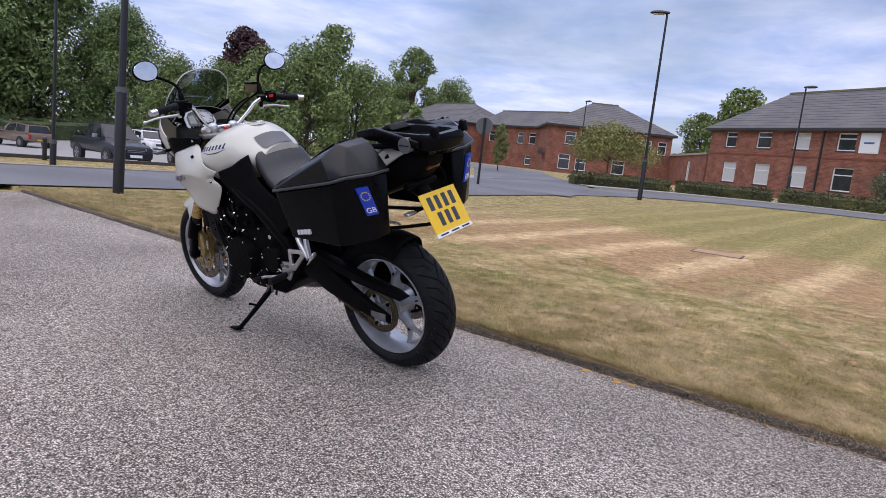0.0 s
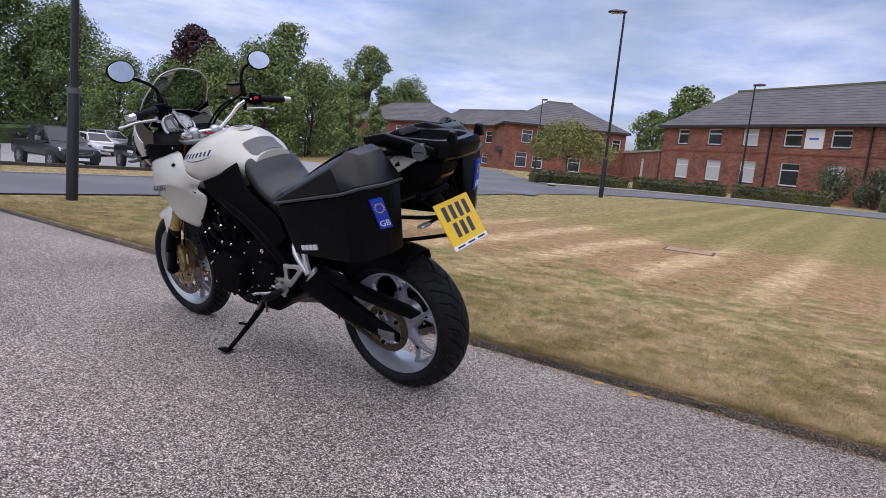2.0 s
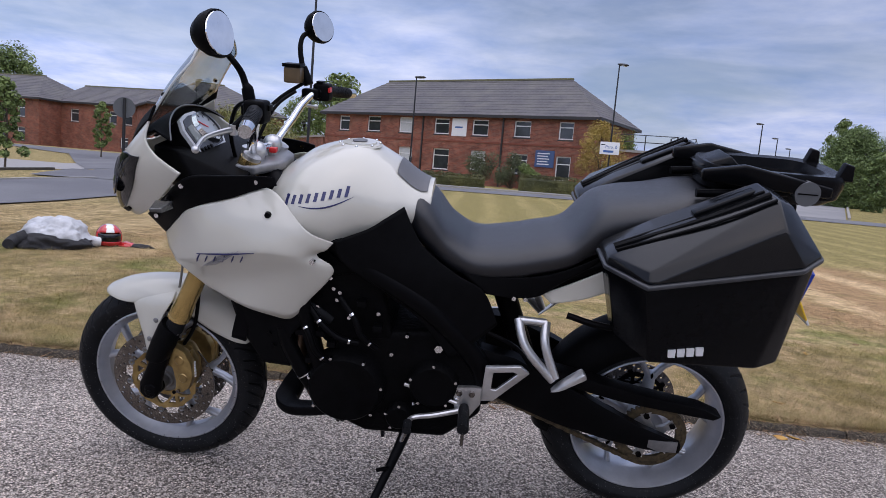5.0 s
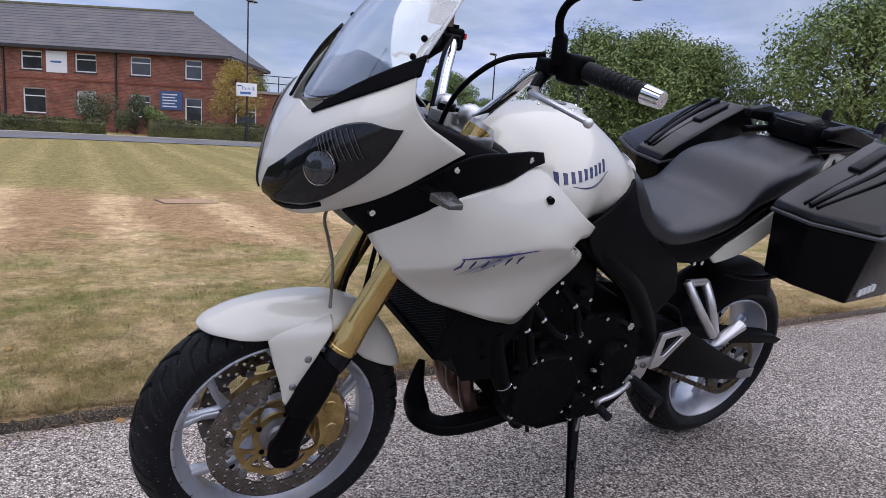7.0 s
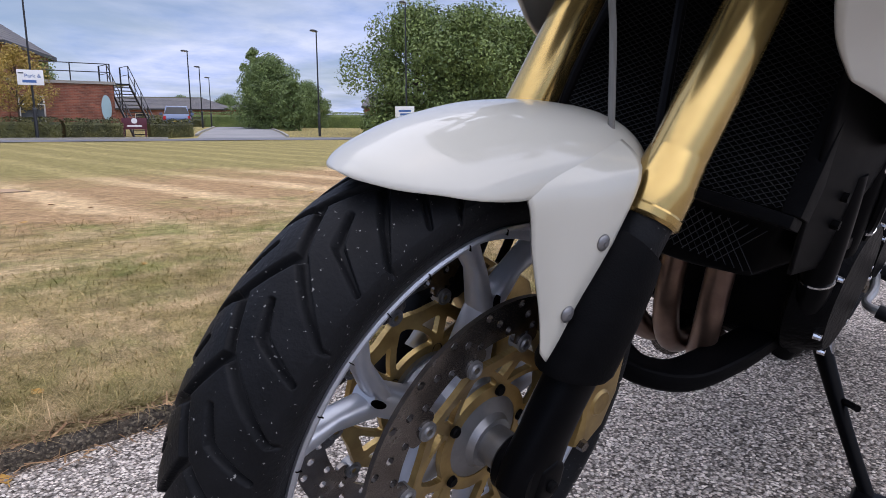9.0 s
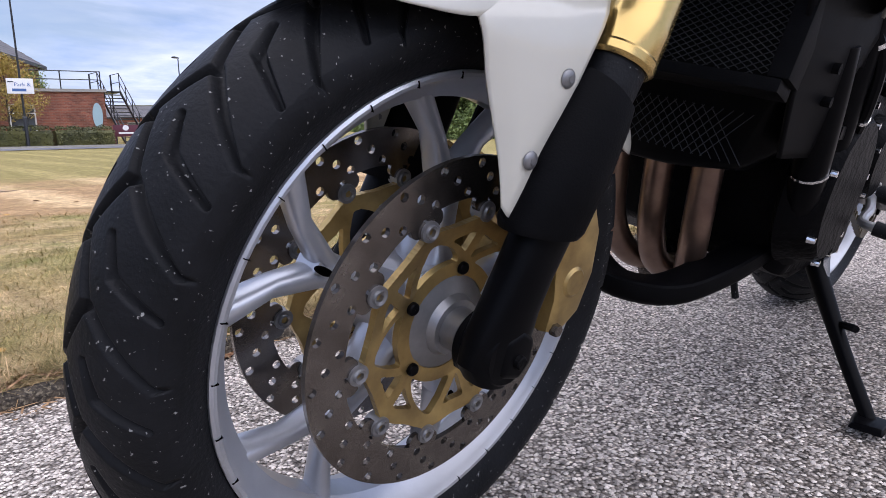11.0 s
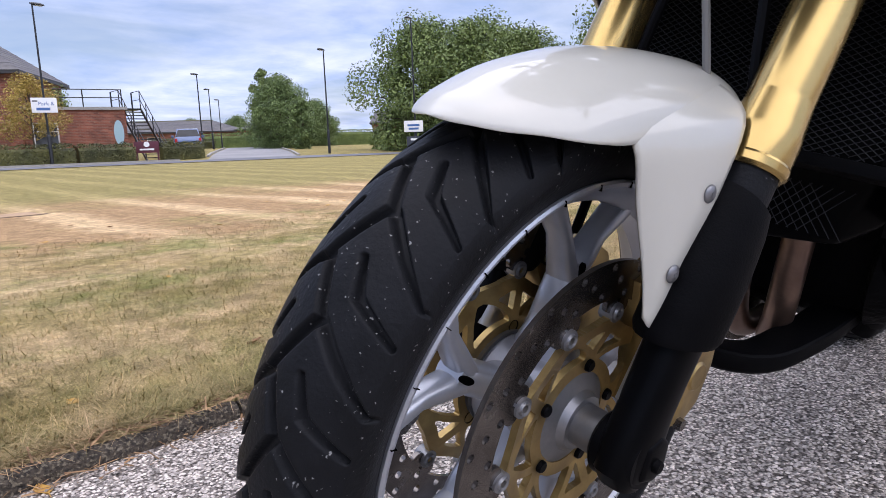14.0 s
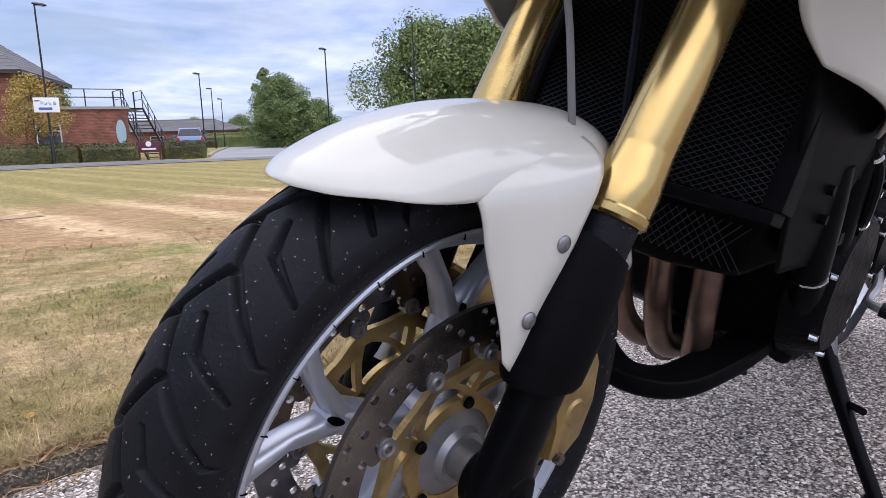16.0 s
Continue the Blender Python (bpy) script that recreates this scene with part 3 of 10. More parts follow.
# ---------------------------------------------------------------- buildings
def add_wall(bm, length, height, thick, holes, uv):
    """A wall along +x from the origin with openings (x0, z0, x1, z1), its face at y = 0 and its back at y = thick."""
    xs = sorted({0.0, length, *[v for h in holes for v in (h[0], h[2])]})
    zs = sorted({0.0, height, *[v for h in holes for v in (h[1], h[3])]})
    front = {}

    def vert(x, y, z):
        k = (round(x, 4), y, round(z, 4))
        if k not in front:
            front[k] = bm.verts.new((x, y, z))
        return front[k]

    def inside(x, z):
        return any(h[0] < x < h[2] and h[1] < z < h[3] for h in holes)

    def quad(pts):
        f = bm.faces.new([vert(*p) for p in pts])
        for lp in f.loops:
            co = lp.vert.co
            lp[uv].uv = (co.x + co.y, co.z)

    for i in range(len(xs) - 1):
        for j in range(len(zs) - 1):
            x0, x1, z0, z1 = xs[i], xs[i + 1], zs[j], zs[j + 1]
            if inside((x0 + x1) / 2, (z0 + z1) / 2):
                continue
            quad([(x0, 0, z0), (x1, 0, z0), (x1, 0, z1), (x0, 0, z1)])
            quad([(x1, thick, z0), (x0, thick, z0), (x0, thick, z1), (x1, thick, z1)])
    for x0, z0, x1, z1 in holes:
        quad([(x0, 0, z0), (x0, thick, z0), (x1, thick, z0), (x1, 0, z0)])
        quad([(x0, 0, z1), (x1, 0, z1), (x1, thick, z1), (x0, thick, z1)])
        quad([(x0, 0, z0), (x0, 0, z1), (x0, thick, z1), (x0, thick, z0)])
        quad([(x1, 0, z0), (x1, thick, z0), (x1, thick, z1), (x1, 0, z1)])
    quad([(0, 0, height), (length, 0, height), (length, thick, height), (0, thick, height)])
    quad([(0, 0, 0), (0, 0, height), (0, thick, height), (0, thick, 0)])
    quad([(length, 0, 0), (length, thick, 0), (length, thick, height), (length, 0, height)])


def brick_wall(parent, m, length, height, holes=(), thick=0.28):
    bm = bmesh.new()
    uv = bm.loops.layers.uv.new("UVMap")
    add_wall(bm, length, height, thick, holes, uv)
    bmesh.ops.transform(bm, matrix=m, verts=bm.verts)
    return link("wall", bm, M_BRICK, parent, smooth=False)


def window(parent, m, w, h, blind=False, bars=1, door=False):
    """White plastic window: frame, transom, panes, sill; its face lies at y = 0 of m and it is w by h from the origin."""
    bm = bmesh.new()
    t = 0.07
    for lo, hi in (((0, 0), (t, h)), ((w - t, 0), (w, h)), ((t, h - t), (w - t, h)), ((t, 0), (w - t, t))):
        add_box(bm, (lo[0], 0, lo[1]), (hi[0], 0.07, hi[1]))
    zt = h * 0.68
    add_box(bm, (t, 0.005, zt - 0.03), (w - t, 0.065, zt + 0.03))
    bmesh.ops.transform(bm, matrix=m, verts=bm.verts)
    fr = link("window", bm, M_UPVC, parent)
    for z0, z1, mat in ((t, zt - 0.03, M_BLIND if blind else M_PANE), (zt + 0.03, h - t, M_PANE if not blind else M_BLIND)):
        bm = bmesh.new()
        add_box(bm, (t, 0.03, z0), (w - t, 0.045, z1))
        bmesh.ops.transform(bm, matrix=m, verts=bm.verts)
        link("pane", bm, mat, fr)
    bm = bmesh.new()
    add_box(bm, (-0.06, -0.10, -0.09), (w + 0.06, 0.04, -0.01))
    bmesh.ops.transform(bm, matrix=m, verts=bm.verts)
    link("sill", bm, M_FASCIA, fr)
    return fr


def hip_roof(parent, m, length, depth, eave, ridge, over=0.35, inset=None, courses=14):
    """Hipped slate roof over a rectangle, laid in overlapping courses."""
    inset = depth / 2 if inset is None else inset
    x0, x1, y0, y1 = -over, length + over, -over, depth + over
    rx0, rx1, ry = inset, length - inset, depth / 2
    bm = bmesh.new()
    eaves = [Vector((x0, y0, 0)), Vector((x1, y0, 0)), Vector((x1, y1, 0)), Vector((x0, y1, 0))]
    tops = [Vector((rx0, ry, 0)), Vector((rx1, ry, 0)), Vector((rx1, ry, 0)), Vector((rx0, ry, 0))]
    lift = ridge - eave
    for k in range(courses):
        a, b = k / courses, (k + 1) / courses
        lowr = [e.lerp(t, a) + Vector((0, 0, eave + lift * a + 0.02)) for e, t in zip(eaves, tops)]
        uppr = [e.lerp(t, b) + Vector((0, 0, eave + lift * b)) for e, t in zip(eaves, tops)]
        lip = [e.lerp(t, a) + Vector((0, 0, eave + lift * a)) for e, t in zip(eaves, tops)]
        lv, uv_, pv = ([bm.verts.new(p) for p in r] for r in (lowr, uppr, lip))
        for i in range(4):
            j = (i + 1) % 4
            if (uppr[i] - uppr[j]).length < 1e-4:
                bm.faces.new((lv[i], lv[j], uv_[i]))
            else:
                bm.faces.new((lv[i], lv[j], uv_[j], uv_[i]))
            bm.faces.new((pv[i], pv[j], lv[j], lv[i]))
    bmesh.ops.remove_doubles(bm, verts=bm.verts, dist=0.0005)
    bmesh.ops.transform(bm, matrix=m, verts=bm.verts)
    roof = link("roof", bm, M_SLATE, parent, smooth=False)
    bm = bmesh.new()
    add_box(bm, (rx0 - 0.1, ry - 0.12, ridge - 0.06), (rx1 + 0.1, ry + 0.12, ridge + 0.07), bevel=0.03)
    bmesh.ops.transform(bm, matrix=m, verts=bm.verts)
    link("ridge_tiles", bm, surf("mossy_ridge", (0.20, 0.19, 0.11), (0.12, 0.12, 0.07), 8, 0.9, bump=0.4), roof)
    bm = bmesh.new()
    z0, z1 = eave - 0.16, eave + 0.015
    for lo, hi in (((x0, y0), (x1, y0 + 0.1)), ((x0, y1 - 0.1), (x1, y1)), ((x0, y0 + 0.1), (x0 + 0.1, y1 - 0.1)), ((x1 - 0.1, y0 + 0.1), (x1, y1 - 0.1))):
        add_box(bm, (*lo, z0), (*hi, z1))
    add_box(bm, (x0 + 0.1, y0 + 0.1, eave - 0.06), (x1 - 0.1, y1 - 0.1, eave - 0.03))
    bmesh.ops.transform(bm, matrix=m, verts=bm.verts)
    link("gutter", bm, M_FASCIA, parent)


HOUSE_L = 21.44


def block(name, label, front_a, front_b, depth, base, eave, ridge, front=(), side=(), category="house", blinds=(), roof=True, inset=None):
    """A brick block whose front runs from front_a to front_b, seen from the lawn from left to right."""
    a, b = Vector(front_a), Vector(front_b)
    d = (b - a).normalized()
    L_ = (b - a).length
    back = Vector((-d.y, d.x))
    if back.y > 0 and abs(back.y) > abs(back.x) * 0.3:
        back = -back
    ang = math.atan2(d.y, d.x)
    # local frame: origin at the end from which y (into the block) is to the left of x
    if d.x * back.y - d.y * back.x < 0:
        a, b, d = b, a, -d
        front = [(L_ - x1, z0, L_ - x0, z1, *r) for x0, z0, x1, z1, *r in front]
        ang = math.atan2(d.y, d.x)
    m = Matrix.Translation((a.x, a.y, 0)) @ Matrix.Rotation(ang, 4, "Z")
    ob = empty(name, label, category, Matrix.Translation((a.x, a.y, base)))
    inv = Matrix.Translation((-a.x, -a.y, -base))
    lm = inv @ m
    up = Matrix.Translation((0, 0, base - 0.5))
    hz = lambda hs: [(h[0], h[1] - base + 0.5, h[2], h[3] - base + 0.5) for h in hs]
    H = eave - base + 0.5
    brick_wall(ob, lm @ up, L_, H, hz(front))
    wl_ = lm @ Matrix.Translation((0, depth, 0)) @ Matrix.Rotation(radians(-90), 4, "Z")
    wr_ = lm @ Matrix.Translation((L_, 0, 0)) @ Matrix.Rotation(radians(90), 4, "Z")
    brick_wall(ob, wr_ @ Matrix.Translation((0.28, 0, 0)) @ up, depth - 0.28, H)
    brick_wall(ob, wl_ @ up, depth - 0.28, H, hz(side))
    brick_wall(ob, lm @ Matrix.Translation((0.28, depth - 0.28, 0)) @ up, L_ - 0.56, H)
    for hs, mm in ((front, lm), (side, wl_)):
        for x0, z0, x1, z1, *r in hs:
            window(ob, mm @ Matrix.Translation((x0, 0.09, z0)), x1 - x0, z1 - z0, blind=bool(r and r[0]))
    if roof:
        hip_roof(ob, lm, L_, depth, eave, ridge, inset=inset)
    else:
        bm = bmesh.new()
        add_box(bm, (-0.1, -0.1, eave), (L_ + 0.1, depth + 0.1, eave + 0.14))
        bmesh.ops.transform(bm, matrix=lm, verts=bm.verts)
        link("roof", bm, M_KERB, ob)
    return ob, lm


upper = [(1.4, 3.68, 2.4, 4.72), (4.15, 3.68, 5.35, 4.74), (7.05, 3.68, 8.25, 4.72, 1), (10.05, 3.68, 11.25, 4.7), (13.05, 3.68, 14.25, 4.68), (16.1, 3.68, 17.25, 4.68), (19.1, 3.64, 20.05, 4.68)]
lower = [(1.55, 1.3, 2.75, 2.66, 1), (4.35, 1.3, 5.6, 2.66, 1), (7.15, 1.35, 8.35, 2.7, 1), (10.1, 1.35, 11.4, 2.72), (13.1, 1.45, 14.2, 2.7, 1), (16.1, 1.45, 17.2, 2.66), (19.1, 1.2, 20.05, 2.66)]
house, house_m = block("long_house", "two-storey red brick building with hipped slate roof and white windows", (12.8, -47.0), (-5.6, -36.0), 6.6, 0.45, 4.95, 7.7, upper + lower)
# string course, poster and downpipe on the front
def on_front(name, lo, hi, mat, label=""):
    bm = bmesh.new()
    add_box(bm, lo, hi)
    bmesh.ops.transform(bm, matrix=house_m, verts=bm.verts)
    return link(name, bm, mat, house, label)


on_front("string_course", (0.0, -0.035, 3.2), (HOUSE_L, 0.0, 3.30), surf("brick_course", (0.24, 0.075, 0.045), (0.17, 0.05, 0.03), 8, 0.85))
poster = on_front("poster", (11.5, -0.04, 3.58), (12.65, -0.003, 4.72), M_WHITE, "white printed poster panel")
on_front("poster_print", (11.75, -0.046, 4.1), (12.35, -0.041, 4.2), M_BLUE_INK)
board = on_front("blue_board", (17.75, -0.05, 1.95), (19.0, -0.003, 2.95), plain("blue_board", (0.06, 0.10, 0.22), 0.45), "dark blue notice board with pale lettering")
for k in range(5):
    on_front("line", (17.9, -0.057, 2.1 + 0.16 * k), (18.7 - 0.1 * (k % 2), -0.052, 2.16 + 0.16 * k), M_WHITE)
for xx in (9.1, 15.3):
    on_front("downpipe", (xx, -0.10, 0.4), (xx + 0.09, -0.01, 4.85), M_FASCIA)

wing_w = [(1.6, 3.2, 2.6, 4.4), (3.0, 3.2, 3.9, 4.4), (1.2, 0.9, 2.3, 2.3), (2.8, 0.9, 3.8, 2.0), (6.0, 3.1, 6.9, 4.3), (8.6, 3.1, 9.6, 4.3), (10.2, 3.1, 11.0, 4.3), (6.2, 0.9, 7.4, 2.2)]
block("brick_wing", "two-storey red brick wing with grey hipped slate roof", (28.8, -51.5), (19.6, -58.3), 9.0, 0.3, 4.95, 7.6, wing_w)
link_w = [(6.6, 3.1, 7.5, 4.3), (8.3, 3.1, 9.3, 4.3), (8.0, 0.9, 8.9, 1.9), (2.0, 3.1, 3.0, 4.3)]
block("brick_wing", "recessed red brick range with slate roof", (43.0, -60.0), (32.6, -57.6), 7.0, 0.2, 4.95, 6.9, link_w, inset=0.3)
far_w = [(x, z, x + 1.0, z + 1.25) for x in (1.5, 4.5, 7.5, 10.5, 13.0) for z in (0.9, 3.1)]
block("brick_wing", "far red brick wing with hipped grey slate roof", (58.0, -61.5), (42.8, -57.5), 8.0, 0.0, 4.95, 7.5, far_w)
block("link_block", "low flat-roofed brick link with a white door", (19.5, -58.0), (13.1, -47.6), 5.0, 0.4, 3.1, 3.2, [(6.6, 0.6, 7.7, 2.6, 1)], roof=False, category="annexe")
annexe, annexe_m = block("flat_roofed_annexe", "single-storey flat-roofed brick annexe with white window", (-5.75, -36.2), (-10.1, -35.1), 6.5, 0.45, 3.15, 3.3, [(0.35, 1.2, 1.45, 2.55)], roof=False, category="annexe")
bm = bmesh.new()
bmesh.ops.create_cone(bm, cap_ends=True, segments=24, radius1=0.42, radius2=0.42, depth=0.04, matrix=annexe_m @ pose(4.1, -0.03, 2.0, 90, 0, 0) @ Matrix.Diagonal((0.55, 1.5, 1, 1)))
link("oval_panel", bm, plain("pale_blue_panel", (0.35, 0.5, 0.55), 0.4), annexe, "pale blue oval sign panel")


def roof_rail():
    ob = empty("roof_railing", "black steel railing on a flat roof", "railing", Matrix.Translation((-6.3, -36.0, 3.3)))
    bm = bmesh.new()
    pts = [(-0.2, 0, 0), (-2.0, 0.45, 0), (-3.7, 0.85, 0)]
    for z in (0.45, 0.85):
        add_tube(bm, [(p[0], p[1], z) for p in pts], 0.025, 6)
    link("rail", bm, M_BLACK_METAL, ob)
    for p in pts:
        bm = bmesh.new()
        add_tube(bm, [(p[0], p[1], 0), (p[0], p[1], 0.87)], 0.028, 6)
        link("post", bm, M_BLACK_METAL, ob)


def steel_stairs():
    ob = empty("fire_escape", "black steel outside staircase with railings", "staircase", Matrix.Translation((-10.75, -34.6, 0.48)))
    n = 15
    top = Vector((0, -1.6, 2.8))
    bot = Vector((0, 1.4, 0.0))
    for k in range(n):
        p = bot.lerp(top, (k + 1) / n)
        bm = bmesh.new()
        add_box(bm, (-0.5, p.y - 0.12, p.z - 0.02), (0.5, p.y + 0.12, p.z + 0.02))
        link("tread", bm, M_BLACK_METAL, ob)
    for s in (-0.53, 0.53):
        bm = bmesh.new()
        add_prism(bm, [(0, 0), (0.16, 0), (0.16, 0.03), (0, 0.03)], 0, 0.01)
        bm.clear()
        rings = []
        for q in (bot + Vector((0, 0.15, -0.02)), top):
            rings.append([q + Vector((s - 0.02, 0, -0.12)), q + Vector((s + 0.02, 0, -0.12)), q + Vector((s + 0.02, 0, 0.1)), q + Vector((s - 0.02, 0, 0.1))])
        add_loft(bm, rings)
        link("stringer", bm, M_BLACK_METAL, ob)
        for h in (0.5, 0.95):
            bm = bmesh.new()
            add_tube(bm, [bot + Vector((s, 0, h)), top + Vector((s, 0, h)), top + Vector((s, -1.2, h))], 0.022, 6)
            link("rail", bm, M_BLACK_METAL, ob)
        for k in range(5):
            q = bot.lerp(top, k / 4)
            bm = bmesh.new()
            add_tube(bm, [q + Vector((s, 0, -0.1)), q + Vector((s, 0, 0.96))], 0.024, 6)
            link("baluster", bm, M_BLACK_METAL, ob)
        bm = bmesh.new()
        add_tube(bm, [top + Vector((s, -1.2, -2.8)), top + Vector((s, -1.2, 0.96))], 0.04, 6)
        link("column", bm, M_BLACK_METAL, ob)
    box("landing", (-0.55, -2.8, 2.75), (0.55, -1.55, 2.82), M_BLACK_METAL, ob)


roof_rail()
steel_stairs()


# ---------------------------------------------------------------- greenery
def leaf_cards(rnd, clumps, per, size, flat=0.5):
    """Leaf sprays: small bent quads scattered through the shells of clumps (centre, radii)."""
    verts, faces = [], []
    for c, r in clumps:
        for _ in range(per):
            while True:
                d = Vector((rnd.uniform(-1, 1), rnd.uniform(-1, 1), rnd.uniform(-1, 1)))
                if 0.05 < d.length < 1:
                    break
            d = d.normalized() * (0.45 + 0.6 * rnd.random() ** 0.6)
            p = c + Vector((d.x * r[0], d.y * r[1], d.z * r[2]))
            n = (d + Vector((rnd.gauss(0, 0.6), rnd.gauss(0, 0.6), rnd.gauss(0.35, 0.5)))).normalized()
            a = n.orthogonal().normalized()
            a.rotate(Matrix.Rotation(rnd.uniform(0, 6.28), 3, n))
            b = n.cross(a)
            s = size * rnd.uniform(0.55, 1.35)
            i = len(verts)
            verts += [p - a * s, p - b * s * flat + n * s * 0.15, p + a * s, p + b * s * flat + n * s * 0.15]
            faces.append((i, i + 1, i + 2, i + 3))
    return verts, faces


def tree(name, label, seed, height, spread, leaf, clear=0.25, clumps=46, per=150, size=0.16, trunk=0.22, shape=1.0, droop=0.0, category="tree"):
    """A tree at the origin: tapered trunk, forking limbs, crown of leaf sprays."""
    rnd = random.Random(seed)
    ob = empty(name, label, category)
    bm = bmesh.new()
    sway = Vector((rnd.uniform(-0.3, 0.3), rnd.uniform(-0.3, 0.3), 0)) * 0.06 * height
    spine = [Vector((0, 0, -0.2)), Vector((0, 0, height * 0.15)) + sway * 0.3, Vector((0, 0, height * 0.45)) + sway, Vector((0, 0, height * 0.85)) + sway * 0.7]
    add_tube(bm, curve_pts(spine, 3), [trunk * (1 - 0.085 * i) for i in range(10)], 8)
    balls = []
    for k in range(clumps):
        t = (k + 0.5) / clumps
        z = height * (clear + (1 - clear) * t)
        prof = math.sin(math.pi * min(1, (0.18 + 0.82 * t)) ** shape) ** 0.6
        r = spread * max(0.12, prof) * rnd.uniform(0.35, 1.0)
        an = k * 2.399 + rnd.uniform(-0.5, 0.5)
        c = Vector((math.cos(an) * r, math.sin(an) * r, z - droop * r)) + sway * 0.7
        q = spread * rnd.uniform(0.22, 0.38)
        balls.append((c, (q, q, q * rnd.uniform(0.65, 0.95))))
        if k % 3 == 0:
            root = Vector((0, 0, height * clear * 0.8 + (z - height * clear) * 0.55)) + sway * 0.6
            mid = root.lerp(c, 0.5) + Vector((0, 0, 0.05 * height))
            add_tube(bm, [root, mid, c], [trunk * 0.38, trunk * 0.22, trunk * 0.07], 5)
    link("trunk", bm, M_BARK, ob)
    v, f = leaf_cards(rnd, balls, per, size)
    raw("crown", v, f, leaf, ob)
    return ob


def at_az(az, dist):
    return -1.93 + dist * math.cos(radians(az)), 2.26 + dist * math.sin(radians(az))


def plant(ob, x, y, turn=0.0, s=1.0):
    ob.matrix_world = Matrix.Translation((x, y, rise(x, y))) @ Matrix.Rotation(radians(turn), 4, "Z") @ Matrix.Diagonal((s, s, s, 1))
    return ob


def plant_copy(ob, x, y, turn, s):
    c = copy_thing(ob, Matrix.Identity(4))
    return plant(c, x, y, turn, s)


oak = plant(tree("tree", "tall spreading broadleaf tree in full dark green leaf", 1, 15, 6.0, M_LEAF_DK, 0.08, 105, 272, 0.182, 0.35), *at_az(-15.0, 70), 0, 1.2)
plant_copy(oak, *at_az(-19.8, 71), 130, 1.05)
plant_copy(oak, *at_az(-9.5, 70), 210, 1.3)
plant_copy(oak, *at_az(-4.0, 72), 80, 1.3)
plant_copy(oak, *at_az(-25.0, 68), 50, 0.74)
lime = plant(tree("tree", "full mid-green broadleaf tree with uneven crown", 2, 9.5, 4.6, M_LEAF, 0.06, 64, 272, 0.152, 0.26), *at_az(-36.0, 54), 0, 0.76)
plant_copy(lime, *at_az(-39.6, 52), 90, 0.82)
plant_copy(lime, *at_az(-43.5, 54), 200, 0.71)
plant_copy(lime, *at_az(-32.6, 56), 310, 0.67)
plant_copy(lime, *at_az(-29.0, 60), 30, 0.72)
copper = plant(tree("copper_beech", "copper beech with dark purple crown", 3, 12, 3.6, M_COPPER, 0.2, 46, 170, 0.24, 0.3), *at_az(-34.2, 74), 0, 0.92)
tall = plant(tree("tree", "tall green tree with an open layered crown", 4, 12, 3.1, M_LEAF, 0.15, 44, 224, 0.167, 0.25), *at_az(-41.1, 62), 0, 0.90)
plant_copy(tall, *at_az(-48.2, 92), 70, 1.18)
plant_copy(lime, *at_az(-46.3, 90), 40, 0.95)
plant_copy(lime, *at_az(-51.6, 92), 140, 1.05)
bright = plant(tree("tree", "light green tree behind the slate roof", 5, 11, 4.2, M_LEAF_LT, 0.2, 40, 130, 0.24, 0.25), *at_az(-75.2, 78), 0, 0.95)
plant_copy(bright, *at_az(-72.6, 84), 120, 0.75)
maple = plant(tree("maple", "small spreading maple with layered olive-yellow foliage", 6, 3.1, 2.6, M_MAPLE, 0.52, 52, 230, 0.065, 0.07, shape=0.5), 11.6, -27.6, 0, 0.86)
plant(tree("golden_tree", "thin young tree with yellowing leaves", 7, 4.4, 1.6, M_GOLD_LEAF, 0.36, 42, 190, 0.055, 0.06, shape=0.8), -5.45, -33.3, 0, 0.88)
slim = plant(tree("young_tree", "small narrow green sapling", 8, 3.2, 0.65, M_LEAF_LT, 0.2, 24, 80, 0.09, 0.05), 23.3, -35.5, 0, 1.0)
plant_copy(slim, 15.5, -17.5, 100, 0.9)
plant_copy(slim, 17.2, -18.0, 200, 1.0)


def az2(az, dist):
    return 2.0 + dist * math.cos(radians(az)), 0.7 + dist * math.sin(radians(az))


birch = plant(tree("weeping_birch", "pale weeping birch among darker trees", 9, 8.5, 1.8, M_LEAF_LT, 0.25, 34, 130, 0.16, 0.16, droop=0.4), *az2(-119.2, 62), 0, 0.80)
round_tree = plant(tree("tree", "dense rounded dark green tree", 10, 8.2, 4.2, M_LEAF_DK, 0.02, 130, 304, 0.122, 0.25), *az2(-120.4, 56), 0, 0.66)
plant_copy(round_tree, *az2(-123.4, 66), 90, 0.5)
plant_copy(round_tree, *az2(-113.4, 120), 30, 0.66)
plant_copy(round_tree, *az2(-111.0, 125), 30, 0.62)
plant_copy(round_tree, *az2(-117.0, 120), 60, 0.70)
conifer = plant(tree("conifer", "small dense conical evergreen", 11, 3.6, 1.1, M_LEAF_DK, 0.02, 40, 130, 0.10, 0.1, shape=1.7), *az2(-122.2, 50), 0, 1.0)
screen_tree = plant(tree("tree", "broad bushy green tree reaching the ground", 12, 8.0, 4.4, M_LEAF, 0.02, 84, 436, 0.114, 0.25), *az2(-132.6, 43), 0, 0.95)
plant_copy(screen_tree, *az2(-137.5, 41), 100, 0.92)
plant_copy(screen_tree, *az2(-141.2, 42), 200, 0.86)
broad = plant(tree("tree", "wide spreading green tree with sky showing through its crown", 13, 9.4, 5.6, M_LEAF, 0.16, 92, 345, 0.12, 0.3), *az2(-152.4, 42), 0, 1.0)
plant_copy(lime, *az2(-163.5, 46), 160, 0.62)
plant_copy(lime, *az2(-169.0, 50), 20, 0.60)
